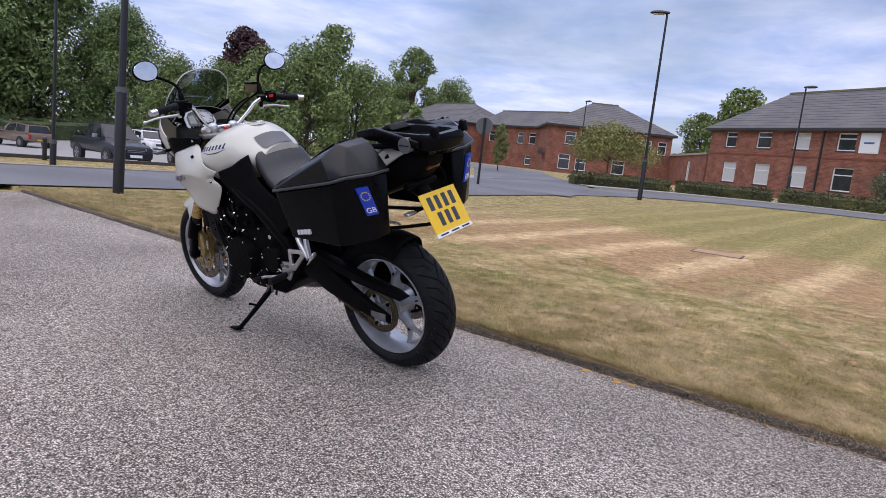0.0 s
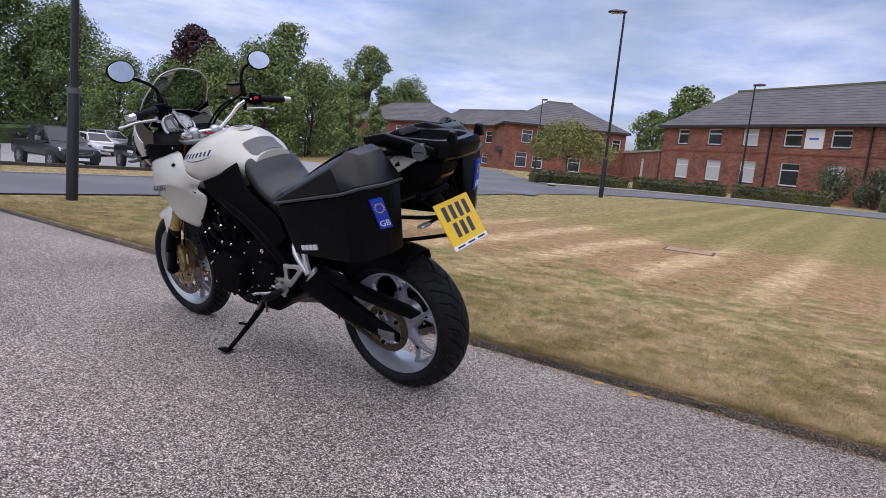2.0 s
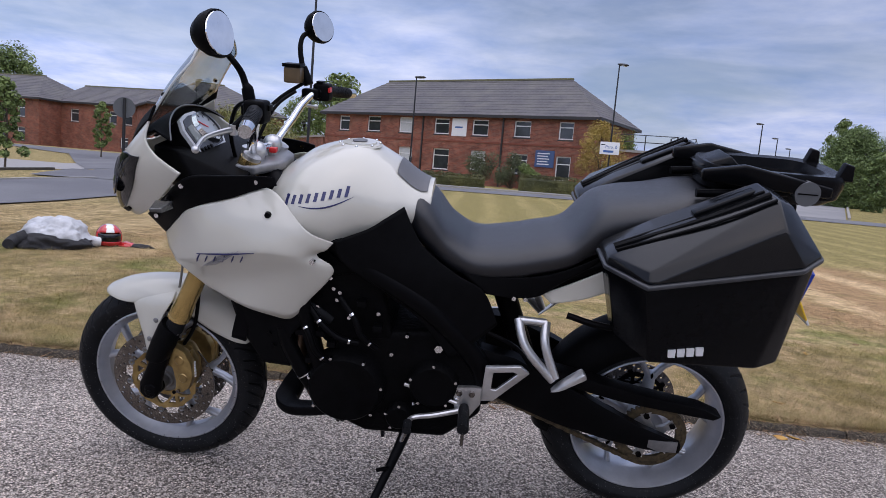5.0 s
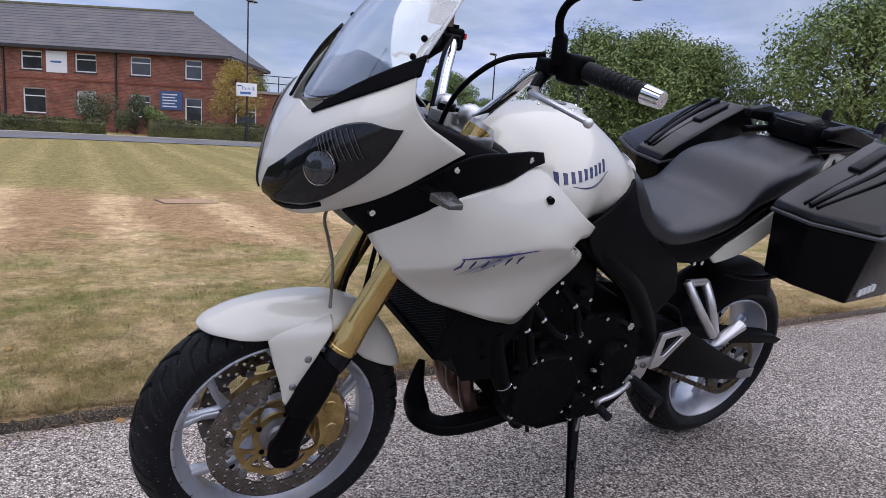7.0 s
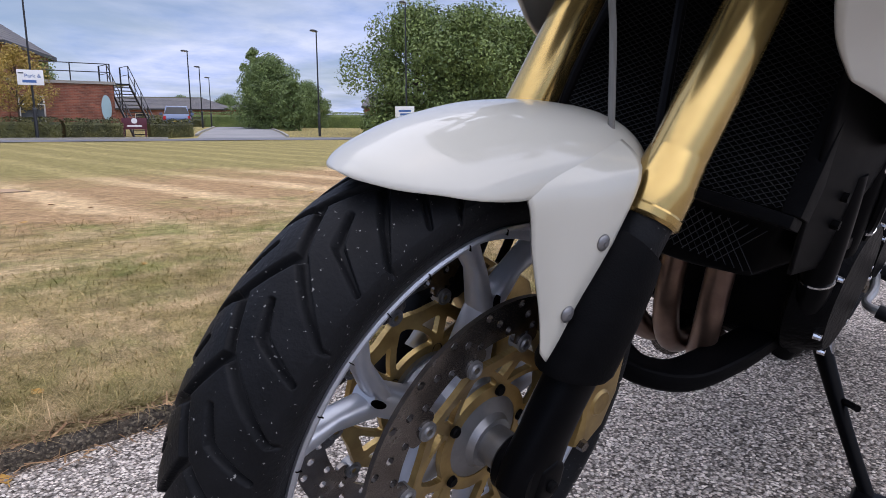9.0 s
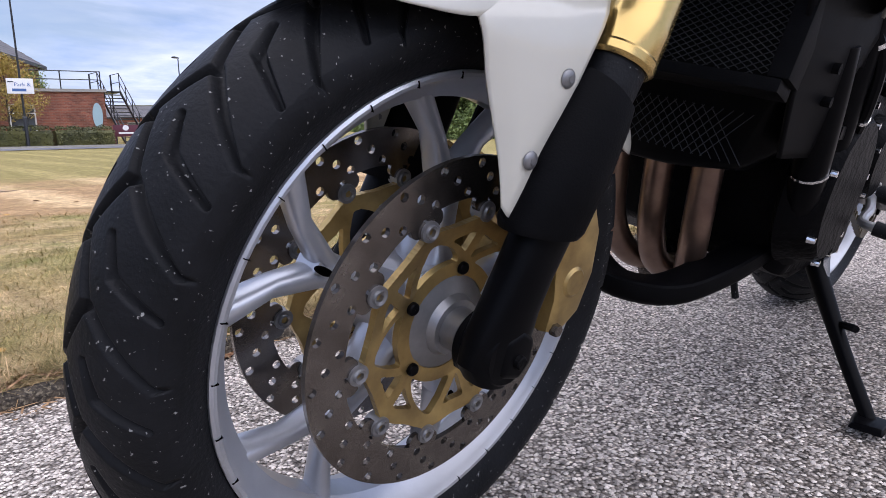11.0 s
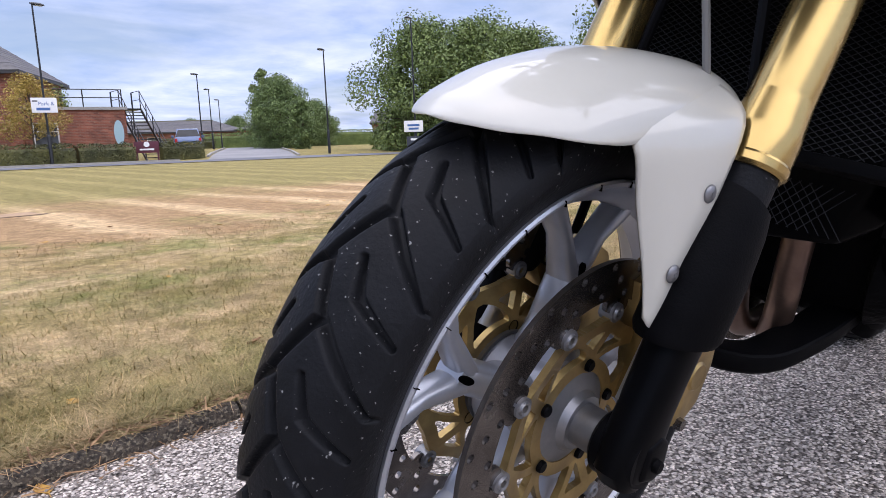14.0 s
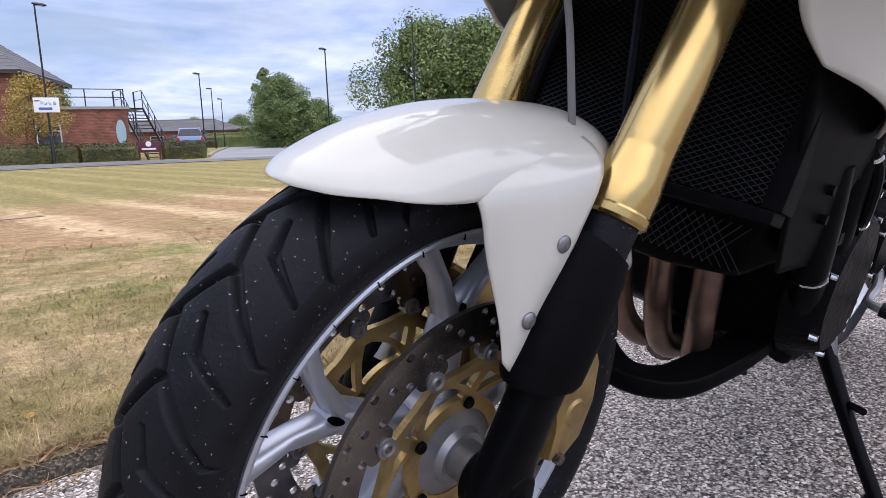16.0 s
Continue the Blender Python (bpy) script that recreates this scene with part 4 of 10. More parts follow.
plant_copy(lime, *az2(-175.0, 50), 300, 0.70)


def hedge(a, b, height, depth, seed, label="clipped green hedge beside the pavement", leaf=None):
    rnd = random.Random(seed)
    a, b = Vector((*a, 0)), Vector((*b, 0))
    L_ = (b - a).length
    base = Matrix.Translation((a.x, a.y, 0)) @ Matrix.Rotation(math.atan2(b.y - a.y, b.x - a.x), 4, "Z")
    ob = empty("hedge", label, "hedge", Matrix.Translation((a.x, a.y, rise(a.x, a.y))))
    inv = ob.matrix_world.inverted() @ base
    bm = bmesh.new()
    n = max(4, int(L_ / 0.4))
    rings = []
    for i in range(n + 1):
        x = L_ * i / n
        w = base @ Vector((x, 0, 0))
        z = rise(w.x, w.y)
        k = 0.05 * noise.noise((x, seed, 0))
        rings.append([Vector((x, -depth * 0.36, z - 0.1)), Vector((x, -depth * 0.36 + k, z + height * 0.70)), Vector((x, -depth * 0.20, z + height * 0.84 + k)), Vector((x, depth * 0.20, z + height * 0.84 + k)), Vector((x, depth * 0.36 + k, z + height * 0.70)), Vector((x, depth * 0.36, z - 0.1))])
    add_loft(bm, rings)
    bmesh.ops.transform(bm, matrix=inv, verts=bm.verts)
    link("inner_growth", bm, leaf or M_HEDGE, ob)
    verts, faces = [], []
    for _ in range(int(L_ * 900)):
        x, u = rnd.uniform(0, L_), rnd.uniform(-1.6, 1.6)
        if abs(u) < 0.6:
            y, zz, nn = u / 0.6 * depth * 0.46, height * (1 - 0.16 * (u / 0.6) ** 4), Vector((0, 0, 1))
        else:
            y, zz, nn = math.copysign(depth * 0.48, u), height * (1.6 - abs(u)), Vector((0, math.copysign(1, u), 0.2))
        w = base @ Vector((x, y, 0))
        bulge = 0.10 * noise.noise((x * 1.2, zz * 2, seed)) + 0.05 * noise.noise((x * 4.1, zz * 5, seed))
        p = Vector((x, y, rise(w.x, w.y) + zz)) + nn * (bulge + rnd.gauss(0, 0.03))
        n_ = (nn + Vector((rnd.gauss(0, 0.6), rnd.gauss(0, 0.6), rnd.gauss(0.2, 0.6)))).normalized()
        a_ = n_.orthogonal().normalized(); a_.rotate(Matrix.Rotation(rnd.uniform(0, 6.28), 3, n_))
        b_ = n_.cross(a_)
        s = rnd.uniform(0.025, 0.06)
        i = len(verts)
        verts += [inv @ (p - a_ * s), inv @ (p - b_ * s * 0.6), inv @ (p + a_ * s), inv @ (p + b_ * s * 0.6)]
        faces.append((i, i + 1, i + 2, i + 3))
    raw("foliage", verts, faces, leaf or M_HEDGE, ob)
    return ob


hedge((11.4, -23.6), (8.5, -27.2), 0.58, 0.9, 1)
hedge((8.1, -27.6), (4.9, -30.4), 0.62, 0.9, 2)
hedge((4.5, -30.7), (0.6, -31.9), 0.68, 0.9, 3)
hedge((-1.3, -32.1), (-6.7, -32.3), 0.90, 1.0, 4)
hedge((-6.9, -32.35), (-9.3, -32.3), 0.9, 1.0, 5)
hedge((-10.6, -32.2), (-12.6, -32.0), 0.85, 0.9, 6)
hedge((-27, -64), (-46, -52), 1.6, 1.2, 7, "tall far hedge of pale green leaves", M_LEAF_LT)
hedge(at_az(-27, 62), at_az(-1, 64), 1.7, 2.0, 9, "dark undergrowth below the car park trees", leaf_material("deep_leaf", (0.07, 0.10, 0.035), (0.03, 0.045, 0.018)))
hedge((-20, -58), (-27, -62), 1.0, 1.2, 8, "dark low hedge beyond the lane")


def shrub(x, y, h, w, seed, leaf, label):
    rnd = random.Random(seed)
    ob = empty("shrub", label, "shrub", Matrix.Translation((x, y, rise(x, y))))
    bm = bmesh.new()
    balls = []
    for k in range(12):
        an, r = k * 2.4, w * 0.6 * rnd.random()
        c = Vector((math.cos(an) * r, math.sin(an) * r, h * rnd.uniform(0.25, 0.85)))
        balls.append((c, (w * 0.32, w * 0.32, h * 0.22)))
        add_tube(bm, [(0, 0, 0), c * 0.6 + Vector((0, 0, -0.1)), c], [0.03, 0.02, 0.006], 5)
    link("stems", bm, M_BARK, ob)
    v, f = leaf_cards(rnd, balls, 230, 0.07, 0.4)
    raw("foliage", v, f, leaf, ob)


M_GREYLEAF = leaf_material("grey_green_leaf", (0.14, 0.16, 0.085), (0.06, 0.075, 0.035))
shrub(0.9, -36.6, 2.3, 1.5, 21, M_GREYLEAF, "loose grey-green shrub against brickwork")
shrub(-1.0, -35.6, 2.0, 1.2, 22, M_GREYLEAF, "loose grey-green shrub against brickwork")
shrub(-2.2, -35.0, 1.5, 1.0, 23, M_LEAF, "green shrub against brickwork")
shrub(-8.0, -38.5, 3.9, 1.2, 24, M_LEAF_LT, "leafy shrub rising behind the flat roof")


# ---------------------------------------------------------------- lamp posts and signs
def lamp_post(x, y, h, turn=0.0, r=0.045, base_r=0.075, base_h=1.3, label="slim black lamp post with a small head"):
    z = rise(x, y)
    ob = empty("street_lamp", label, "street lamp", Matrix.Translation((x, y, z)) @ Matrix.Rotation(radians(turn), 4, "Z"), group="lamp posts")
    bm = bmesh.new()
    add_tube(bm, [(0, 0, -0.2), (0, 0, base_h), (0, 0, base_h + 0.03)], [base_r, base_r, base_r * 0.9], 12)
    link("base", bm, M_BLACK_METAL, ob)
    bm = bmesh.new()
    add_tube(bm, [(0, 0, base_h), (0, 0, h * 0.6), (0, 0, h)], [r, r * 0.9, r * 0.75], 10)
    link("shaft", bm, M_BLACK_METAL, ob)
    bm = bmesh.new()
    add_tube(bm, [(0, 0, base_h - 0.02), (0, 0, base_h + 0.05)], base_r * 1.12, 12)
    link("collar", bm, M_GREY_METAL, ob)
    bm = bmesh.new()
    rings = []
    for k, (px, w, t) in enumerate(((-0.08, 0.05, 0.04), (0.05, 0.10, 0.06), (0.30, 0.14, 0.07), (0.46, 0.10, 0.05), (0.52, 0.04, 0.02))):
        rings.append([Vector((px, w * math.cos(a), h + 0.03 + t * math.sin(a) * (1.2 if math.sin(a) > 0 else 0.5))) for a in [2 * math.pi * q / 12 for q in range(12)]])
    add_loft(bm, rings)
    hd = link("head", bm, M_BLACK_METAL, ob)
    bm = bmesh.new()
    add_box(bm, (0.08, -0.08, h - 0.015), (0.42, 0.08, h + 0.0), bevel=0.006)
    link("diffuser", bm, plain("lamp_diffuser", (0.6, 0.6, 0.58), 0.3), hd)
    return ob


lamp_post(6.74, -1.82, 6.0, 160, 0.048, 0.070, 1.36, "sturdy black lamp post standing in the lawn")
lamp_post(6.2, -18.4, 5.9, 20)
lamp_post(-5.65, -31.5, 6.7, 200)
lamp_post(4.5, -32.2, 5.4, 160)
lamp_post(21.3, -43.5, 5.6, 160)
lamp_post(35.8, -33.2, 6.0, 160)
lamp_post(-17.5, -42.8, 5.1, 20)
lamp_post(-22.3, -51.5, 4.8, 20)
lamp_post(-27.3, -60.3, 4.65, 20)
lamp_post(-19.5, -30.8, 5.7, 20)
lamp_post(-20.3, -24.3, 6.6, 20)


lamp_post(10.9, -2.6, 5.6, 160, 0.028, 0.054, 0.46)


def bollard(x, y, h):
    ob = empty("bollard", "short dark bollard with a pale cap", "bollard", Matrix.Translation((x, y, rise(x, y))))
    bm = bmesh.new()
    add_tube(bm, [(0, 0, -0.1), (0, 0, h - 0.04)], 0.042, 12)
    link("post", bm, M_BLACK_METAL, ob)
    bm = bmesh.new()
    add_tube(bm, [(0, 0, h - 0.04), (0, 0, h - 0.01), (0, 0, h)], [0.044, 0.044, 0.030], 12)
    link("cap", bm, M_GREY_METAL, ob)


bollard(12.5, -3.05, 0.50)


def road_sign():
    x, y = 10.15, -14.8
    ob = empty("road_sign", "round road sign seen from its grey back on a black post", "road sign", Matrix.Translation((x, y, rise(x, y))) @ Matrix.Rotation(radians(35), 4, "Z"))
    bm = bmesh.new()
    add_tube(bm, [(0, 0, -0.2), (0, 0, 2.15)], 0.04, 8)
    link("post", bm, M_BLACK_METAL, ob)
    bm = bmesh.new()
    bmesh.ops.create_cone(bm, cap_ends=True, segments=28, radius1=0.27, radius2=0.27, depth=0.02, matrix=pose(0, -0.05, 1.9, 90, 0, 0))
    link("disc", bm, M_GREY_METAL, ob, "plain grey back of the sign")


road_sign()


def text_ob(name, body, size, mat, m, parent=None, thick=0.002):
    """Raised lettering turned into a mesh of its own."""
    cu = bpy.data.curves.new(name, "FONT")
    cu.body, cu.size, cu.extrude, cu.align_x, cu.align_y = body, size, thick, "CENTER", "CENTER"
    tmp = bpy.data.objects.new(name, cu)
    scene.collection.objects.link(tmp)
    bpy.context.view_layer.update()
    me = bpy.data.meshes.new_from_object(tmp.evaluated_get(bpy.context.evaluated_depsgraph_get()))
    bpy.data.objects.remove(tmp)
    me.materials.clear(); me.materials.append(mat)
    me.transform(m)
    ob = new(name, me)
    if parent:
        ob.parent = parent
    return ob


def post_sign(x, y, z, w, h, lines, label, turn, text=None, mat=None):
    """A board with printed lines, fixed to a lamp post."""
    ob = empty("sign_board", label, "sign", Matrix.Translation((x, y, z)) @ Matrix.Rotation(radians(turn), 4, "Z"))
    bm = bmesh.new()
    add_box(bm, (-w / 2, -0.012, -h / 2), (w / 2, 0.012, h / 2), bevel=0.004)
    link("board", bm, mat or M_WHITE, ob)
    for lx, lz, lw, lh, col in lines:
        bm = bmesh.new()
        add_box(bm, (lx - lw / 2, 0.012, lz - lh / 2), (lx + lw / 2, 0.016, lz + lh / 2))
        link("printed_line", bm, col, ob)
    if text:
        for body, size, tx, tz, col in text:
            text_ob("lettering", body, size, col, pose(tx, 0.014, tz, 90, 0, 180), ob)
    return ob


post_sign(-5.6, -31.38, 3.02, 0.95, 0.62, [(0.05, -0.16, 0.5, 0.11, M_BLUE_INK), (0.33, 0.17, 0.2, 0.05, M_INK)], "white board with blue lettering on a lamp post", -13, [("Park &", 0.22, -0.08, 0.06, M_BLUE_INK)])
post_sign(-20.05, -24.15, 1.73, 0.95, 0.55, [(0, 0.05, 0.6, 0.1, M_BLUE_INK), (0, -0.12, 0.5, 0.1, M_BLUE_INK)], "small white notice with blue lines on a lamp post", -42)
post_sign(-20.05, -24.1, 0.78, 0.80, 0.90, [(0, 0.3, 0.4, 0.1, M_WHITE), (0, -0.3, 0.5, 0.06, M_WHITE)], "dark pavement board lettered in white and blue", -42, [("OPEN", 0.2, 0, 0.02, plain("pale_blue_ink", (0.2, 0.5, 0.8), 0.5))], M_INK)


def lodge_sign():
    x, y = -10.0, -32.4
    ob = empty("welcome_sign", "maroon name board on low posts above the hedge", "sign", Matrix.Translation((x, y, rise(x, y))) @ Matrix.Rotation(radians(-18), 4, "Z"))
    bm = bmesh.new()
    add_box(bm, (-0.55, -0.03, 0.45), (0.55, 0.03, 1.0), bevel=0.01)
    link("board", bm, M_MAROON, ob)
    bm = bmesh.new()
    bmesh.ops.create_cone(bm, cap_ends=True, segments=20, radius1=0.13, radius2=0.13, depth=0.02, matrix=pose(0, 0.035, 0.86, 90, 0, 0))
    link("emblem", bm, M_WHITE, ob)
    box("printed_line", (-0.32, 0.03, 0.58), (0.32, 0.04, 0.66), M_WHITE, ob)
    for s in (-0.48, 0.48):
        box("post", (s - 0.04, -0.04, -0.2), (s + 0.04, 0.029, 0.45), M_MAROON, ob)


lodge_sign()


def wing_sign():
    ob = empty("name_board", "black name board with pale lettering on brickwork", "sign", Matrix.Translation((29.2, -51.4, 2.35)) @ Matrix.Rotation(math.atan2(-0.8, 0.6), 4, "Z"))
    box("board", (0.4, -0.05, -0.3), (3.2, -0.006, 0.35), M_INK, ob)
    bm = bmesh.new()
    bmesh.ops.create_cone(bm, cap_ends=True, segments=20, radius1=0.2, radius2=0.2, depth=0.02, matrix=pose(2.8, -0.06, 0.05, 90, 0, 0))
    link("emblem", bm, M_WHITE, ob)
    for k in range(3):
        box("printed_line", (0.8, -0.06, 0.14 - 0.16 * k), (2.4 - 0.3 * k, -0.051, 0.2 - 0.16 * k), M_WHITE, ob)


wing_sign()


# ---------------------------------------------------------------- parked cars
M_TYRE_FAR = plain("car_tyre", (0.02, 0.02, 0.02), 0.8)
M_CARGLASS = surf("car_glass", (0.02, 0.023, 0.026), (0.014, 0.016, 0.019), 2, 0.1, spec=0.45)
M_ALLOY_FAR = plain("car_wheel_alloy", (0.4, 0.4, 0.41), 0.35, 0.8)


def car(x, y, turn, paint, label, kind="hatch"):
    """A parked car: lofted body, painted cab with glass set into it, wheels, lamps."""
    z = rise(x, y)
    pick = kind == "pickup"
    ob = empty("car", label, "car", Matrix.Translation((x, y, z + 0.045)) @ Matrix.Rotation(radians(turn), 4, "Z"), group="parked cars")
    L_, W, belt, roof, r_w, sill = (5.2, 0.92, 1.18, 1.86, 0.40, 0.50) if pick else (4.2, 0.87, 0.92, 1.50, 0.32, 0.28)
    st = [(-0.5, 0.52, belt * 0.80, 0.86), (-0.485, 0.40, belt * 0.97, 0.95), (-0.25, sill, belt, 1.0), (0.1, sill, belt, 1.0), (0.26, sill, belt * 0.98, 1.0), (0.40, sill, belt * 0.92, 0.97), (0.475, 0.38, belt * 0.84, 0.90), (0.5, 0.42, belt * 0.66, 0.82)]
    bm = bmesh.new()
    rings = []
    for fx, zb, zt, w in st:
        r = []
        for q in range(20):
            a = 2 * math.pi * q / 20
            cy, sz = math.cos(a), math.sin(a)
            r.append(Vector((fx * L_, W * w * math.copysign(abs(cy) ** 0.35, cy), (zb + zt) / 2 + (zt - zb) / 2 * math.copysign(abs(sz) ** 0.45, sz))))
        rings.append(r)
    add_loft(bm, rings)
    link("body", bm, paint, ob)
    cab = [(-0.185, 0.0, 0.80), (-0.170, 0.95, 0.76), (-0.05, 1.0, 0.75), (0.07, 0.97, 0.74), (0.225, 0.0, 0.82)] if pick else [(-0.47, 0.0, 0.84), (-0.40, 0.88, 0.73), (-0.1, 1.0, 0.72), (0.06, 0.95, 0.71), (0.25, 0.0, 0.84)]
    rings = [[Vector((fx * L_, s * W * w * (1.16 if k == 0 else 0.98), belt - 0.04 + (roof - belt + 0.04) * h * k)) for s, k in ((-1, 0), (-1, 1), (1, 1), (1, 0))] for fx, h, w in cab]
    bm = bmesh.new()
    add_loft(bm, rings)
    top = link("cab", bm, paint, ob, smooth=False)

    def flank(fx, k, s, out=0.0):
        for a, b in zip(cab, cab[1:]):
            if a[0] <= fx <= b[0]:
                u = (fx - a[0]) / (b[0] - a[0])
                h, w = a[1] + (b[1] - a[1]) * u, a[2] + (b[2] - a[2]) * u
                return Vector((fx * L_, s * (W * w * (1.16 - 0.18 * k) + out), belt - 0.04 + (roof - belt + 0.04) * h * k))
        return Vector((fx * L_, s * W, belt))

    def pane(name, quad, off):
        bm = bmesh.new()
        add_loft(bm, [[p - off for p in quad], [p + off for p in quad]])
        link(name, bm, M_CARGLASS, top, smooth=False)

    spans = [(-0.155, -0.055), (-0.04, 0.085)] if pick else [(-0.36, -0.135), (-0.115, 0.085)]
    for s in (1, -1):
        for a, b in spans:
            pane("side_window", [flank(a, 0.16, s), flank(b + (0.045 if b > 0 else 0), 0.16, s), flank(b, 0.86, s), flank(a + 0.008, 0.86, s)], Vector((0, 0.008 * s, 0.002)))
    for i0, i1, out in ((4, 3, 0.012), (0, 1, -0.012)):
        lo, hi = cab[i0], cab[i1]
        a = [Vector((x0 * L_, 0, belt - 0.04 + (roof - belt + 0.04) * h)) for x0, h, w in (lo, hi)]
        p, q = a[0].lerp(a[1], 0.14), a[0].lerp(a[1], 0.90)
        wl_, wh_ = W * lo[2] * 0.98, W * hi[2] * 0.86
        pane("windscreen" if i0 == 4 else "rear_window", [p + Vector((0, wl_, 0)), p - Vector((0, wl_, 0)), q - Vector((0, wh_, 0)), q + Vector((0, wh_, 0))], Vector((out * 0.6, 0, 0.010)))
    for fx in (-0.30, 0.315):
        for s in (-1, 1):
            m = pose(fx * L_, s * (W - 0.10), r_w - 0.01, 90, 0, 0)
            bm = bmesh.new()
            bmesh.ops.create_cone(bm, cap_ends=True, segments=24, radius1=r_w * 1.17, radius2=r_w * 1.17, depth=0.205, matrix=m @ Matrix.Translation((0, 0, 0)))
            link("wheel_arch", bm, M_TYRE_FAR, ob)
            bm = bmesh.new()
            bmesh.ops.create_cone(bm, cap_ends=True, segments=24, radius1=r_w, radius2=r_w, depth=0.225, matrix=m)
            wh = link("wheel", bm, M_TYRE_FAR, ob)
            bm = bmesh.new()
            bmesh.ops.create_cone(bm, cap_ends=True, segments=24, radius1=r_w * 0.66, radius2=r_w * 0.66, depth=0.232, matrix=m)
            link("rim", bm, M_RIM_DARK, wh)
            for k in range(6):
                bm = bmesh.new()
                add_box(bm, (0.04, -0.022, -0.119), (r_w * 0.64, 0.022, 0.119), m @ Matrix.Rotation(k * math.pi / 3, 4, "Z"))
                link("spoke", bm, M_ALLOY_FAR, wh)
    for s in (-1, 1):
        bm = bmesh.new()
        for p in ((0.435 * L_, s * W * 0.93, belt * 0.86), (0.485 * L_, s * W * 0.50, belt * 0.78), (0.497 * L_, s * W * 0.50, belt * 0.68), (0.46 * L_, s * W * 0.935, belt * 0.74), (0.44 * L_, s * W * 0.55, belt * 0.76)):
            bm.verts.new(p)
        bmesh.ops.convex_hull(bm, input=bm.verts)
        link("headlight", bm, M_LAMPGLASS, ob, smooth=False)
        box("tail_light", (-0.502 * L_, s * W * 0.80 - 0.08, belt * 0.62), (-0.47 * L_, s * W * 0.80 + 0.08, belt * 0.92), M_TAIL, ob, bevel=0.02)
        box("door_mirror", (0.10 * L_, s * (W + 0.07) - 0.09, belt + 0.02), (0.13 * L_, s * (W + 0.07) + 0.09, belt + 0.20), paint if not pick else M_ALLOY_FAR, ob, bevel=0.03)
    box("grille", (0.480 * L_, -0.40, belt * 0.58), (0.504 * L_, 0.40, belt * 0.74), M_FASCIA, ob, bevel=0.01)
    for k in range(2):
        box("grille_bar", (0.490 * L_, -0.38, belt * (0.62 + 0.06 * k)), (0.507 * L_, 0.38, belt * (0.635 + 0.06 * k)), M_ALLOY_FAR, ob)
    box("number_plate", (0.50 * L_, -0.26, belt * 0.42), (0.509 * L_, 0.26, belt * 0.52), M_WHITE, ob)
    if "lettering" in label:
        for s in (-1, 1):
            box("door_lettering", (-0.09 * L_, s * (W + 0.002) - 0.004, 0.80), (0.05 * L_, s * (W + 0.002) + 0.004, 0.91), M_WHITE, ob)
            box("door_lettering", (-0.05 * L_, s * (W + 0.002) - 0.004, 0.72), (0.02 * L_, s * (W + 0.002) + 0.004, 0.75), M_WHITE, ob)
    box("number_plate", (-0.509 * L_, -0.26, belt * 0.52), (-0.50 * L_, 0.26, belt * 0.62), M_YELLOW_PLATE, ob)


M_RIM_DARK = plain("car_rim_well", (0.06, 0.06, 0.062), 0.5)
M_LAMPGLASS = surf("car_lamp_glass", (0.62, 0.64, 0.66), (0.4, 0.42, 0.44), 9, 0.12, coat=1.0)
M_TAIL = plain("car_red_lens", (0.4, 0.02, 0.02), 0.2)
M_YELLOW_PLATE = plain("yellow_plate", (0.62, 0.42, 0.05), 0.4)
P_BLACK = plain("car_black", (0.008, 0.008, 0.010), 0.35, coat=0.35, spec=0.3)
P_WHITE = plain("car_white", (0.7, 0.7, 0.7), 0.25, coat=1.0)
P_SILVER = plain("car_silver", (0.42, 0.43, 0.44), 0.3, 0.6, coat=1.0)
P_BROWN = plain("car_bronze", (0.22, 0.15, 0.10), 0.3, 0.5, coat=1.0)
P_RED = plain("car_red", (0.4, 0.02, 0.02), 0.25, coat=1.0)
P_BLUE = plain("car_blue", (0.10, 0.14, 0.25), 0.3, 0.4, coat=1.0)
car(29.6, -12.2, 178, P_BLACK, "black double-cab pickup parked in the car park", "pickup")
car(45.2, -13.8, 10, P_BROWN, "bronze hatchback seen from behind in the car park")
car(56.0, -21.2, 190, P_BLACK, "black hatchback in the far car park row")
car(42.0, -20.3, 178, P_WHITE, "white hatchback in the far car park row")
car(45.4, -23.2, 185, P_SILVER, "silver hatchback in the far car park row")
car(29.2, -16.5, 170, P_BLACK, "black double-cab pickup with pale lettering on its door", "pickup")
car(36.6, -23.4, 185, P_RED, "red hatchback in the far car park row")
car(31.2, -20.3, 172, P_BLACK, "black hatchback parked beside a pickup")
car(-16.0, -41.6, 247, P_BLUE, "blue hatchback parked beyond the hedge")
car(-34.0, -15.0, 10, P_WHITE, "white hatchback parked under trees")
car(-38.0, -12.0, 10, P_RED, "red hatchback parked under trees")


# far houses beyond the lane
fw = [(x, 2.3, x + 1.6, 3.4) for x in (2, 6, 10)]
block("bungalow", "far low brick bungalow with grey tiled roof", (-24, -88), (-40, -80), 8, 1.3, 4.0, 5.6, fw)
block("bungalow", "far low brick bungalow with grey tiled roof", (-38, -78), (-48, -71), 8, 1.3, 4.0, 5.6, fw[:2])
block("bungalow", "far pale house with dark gabled roof", (-52, -68), (-60, -61), 7, 1.3, 4.3, 5.95, fw[:2], inset=0.4)


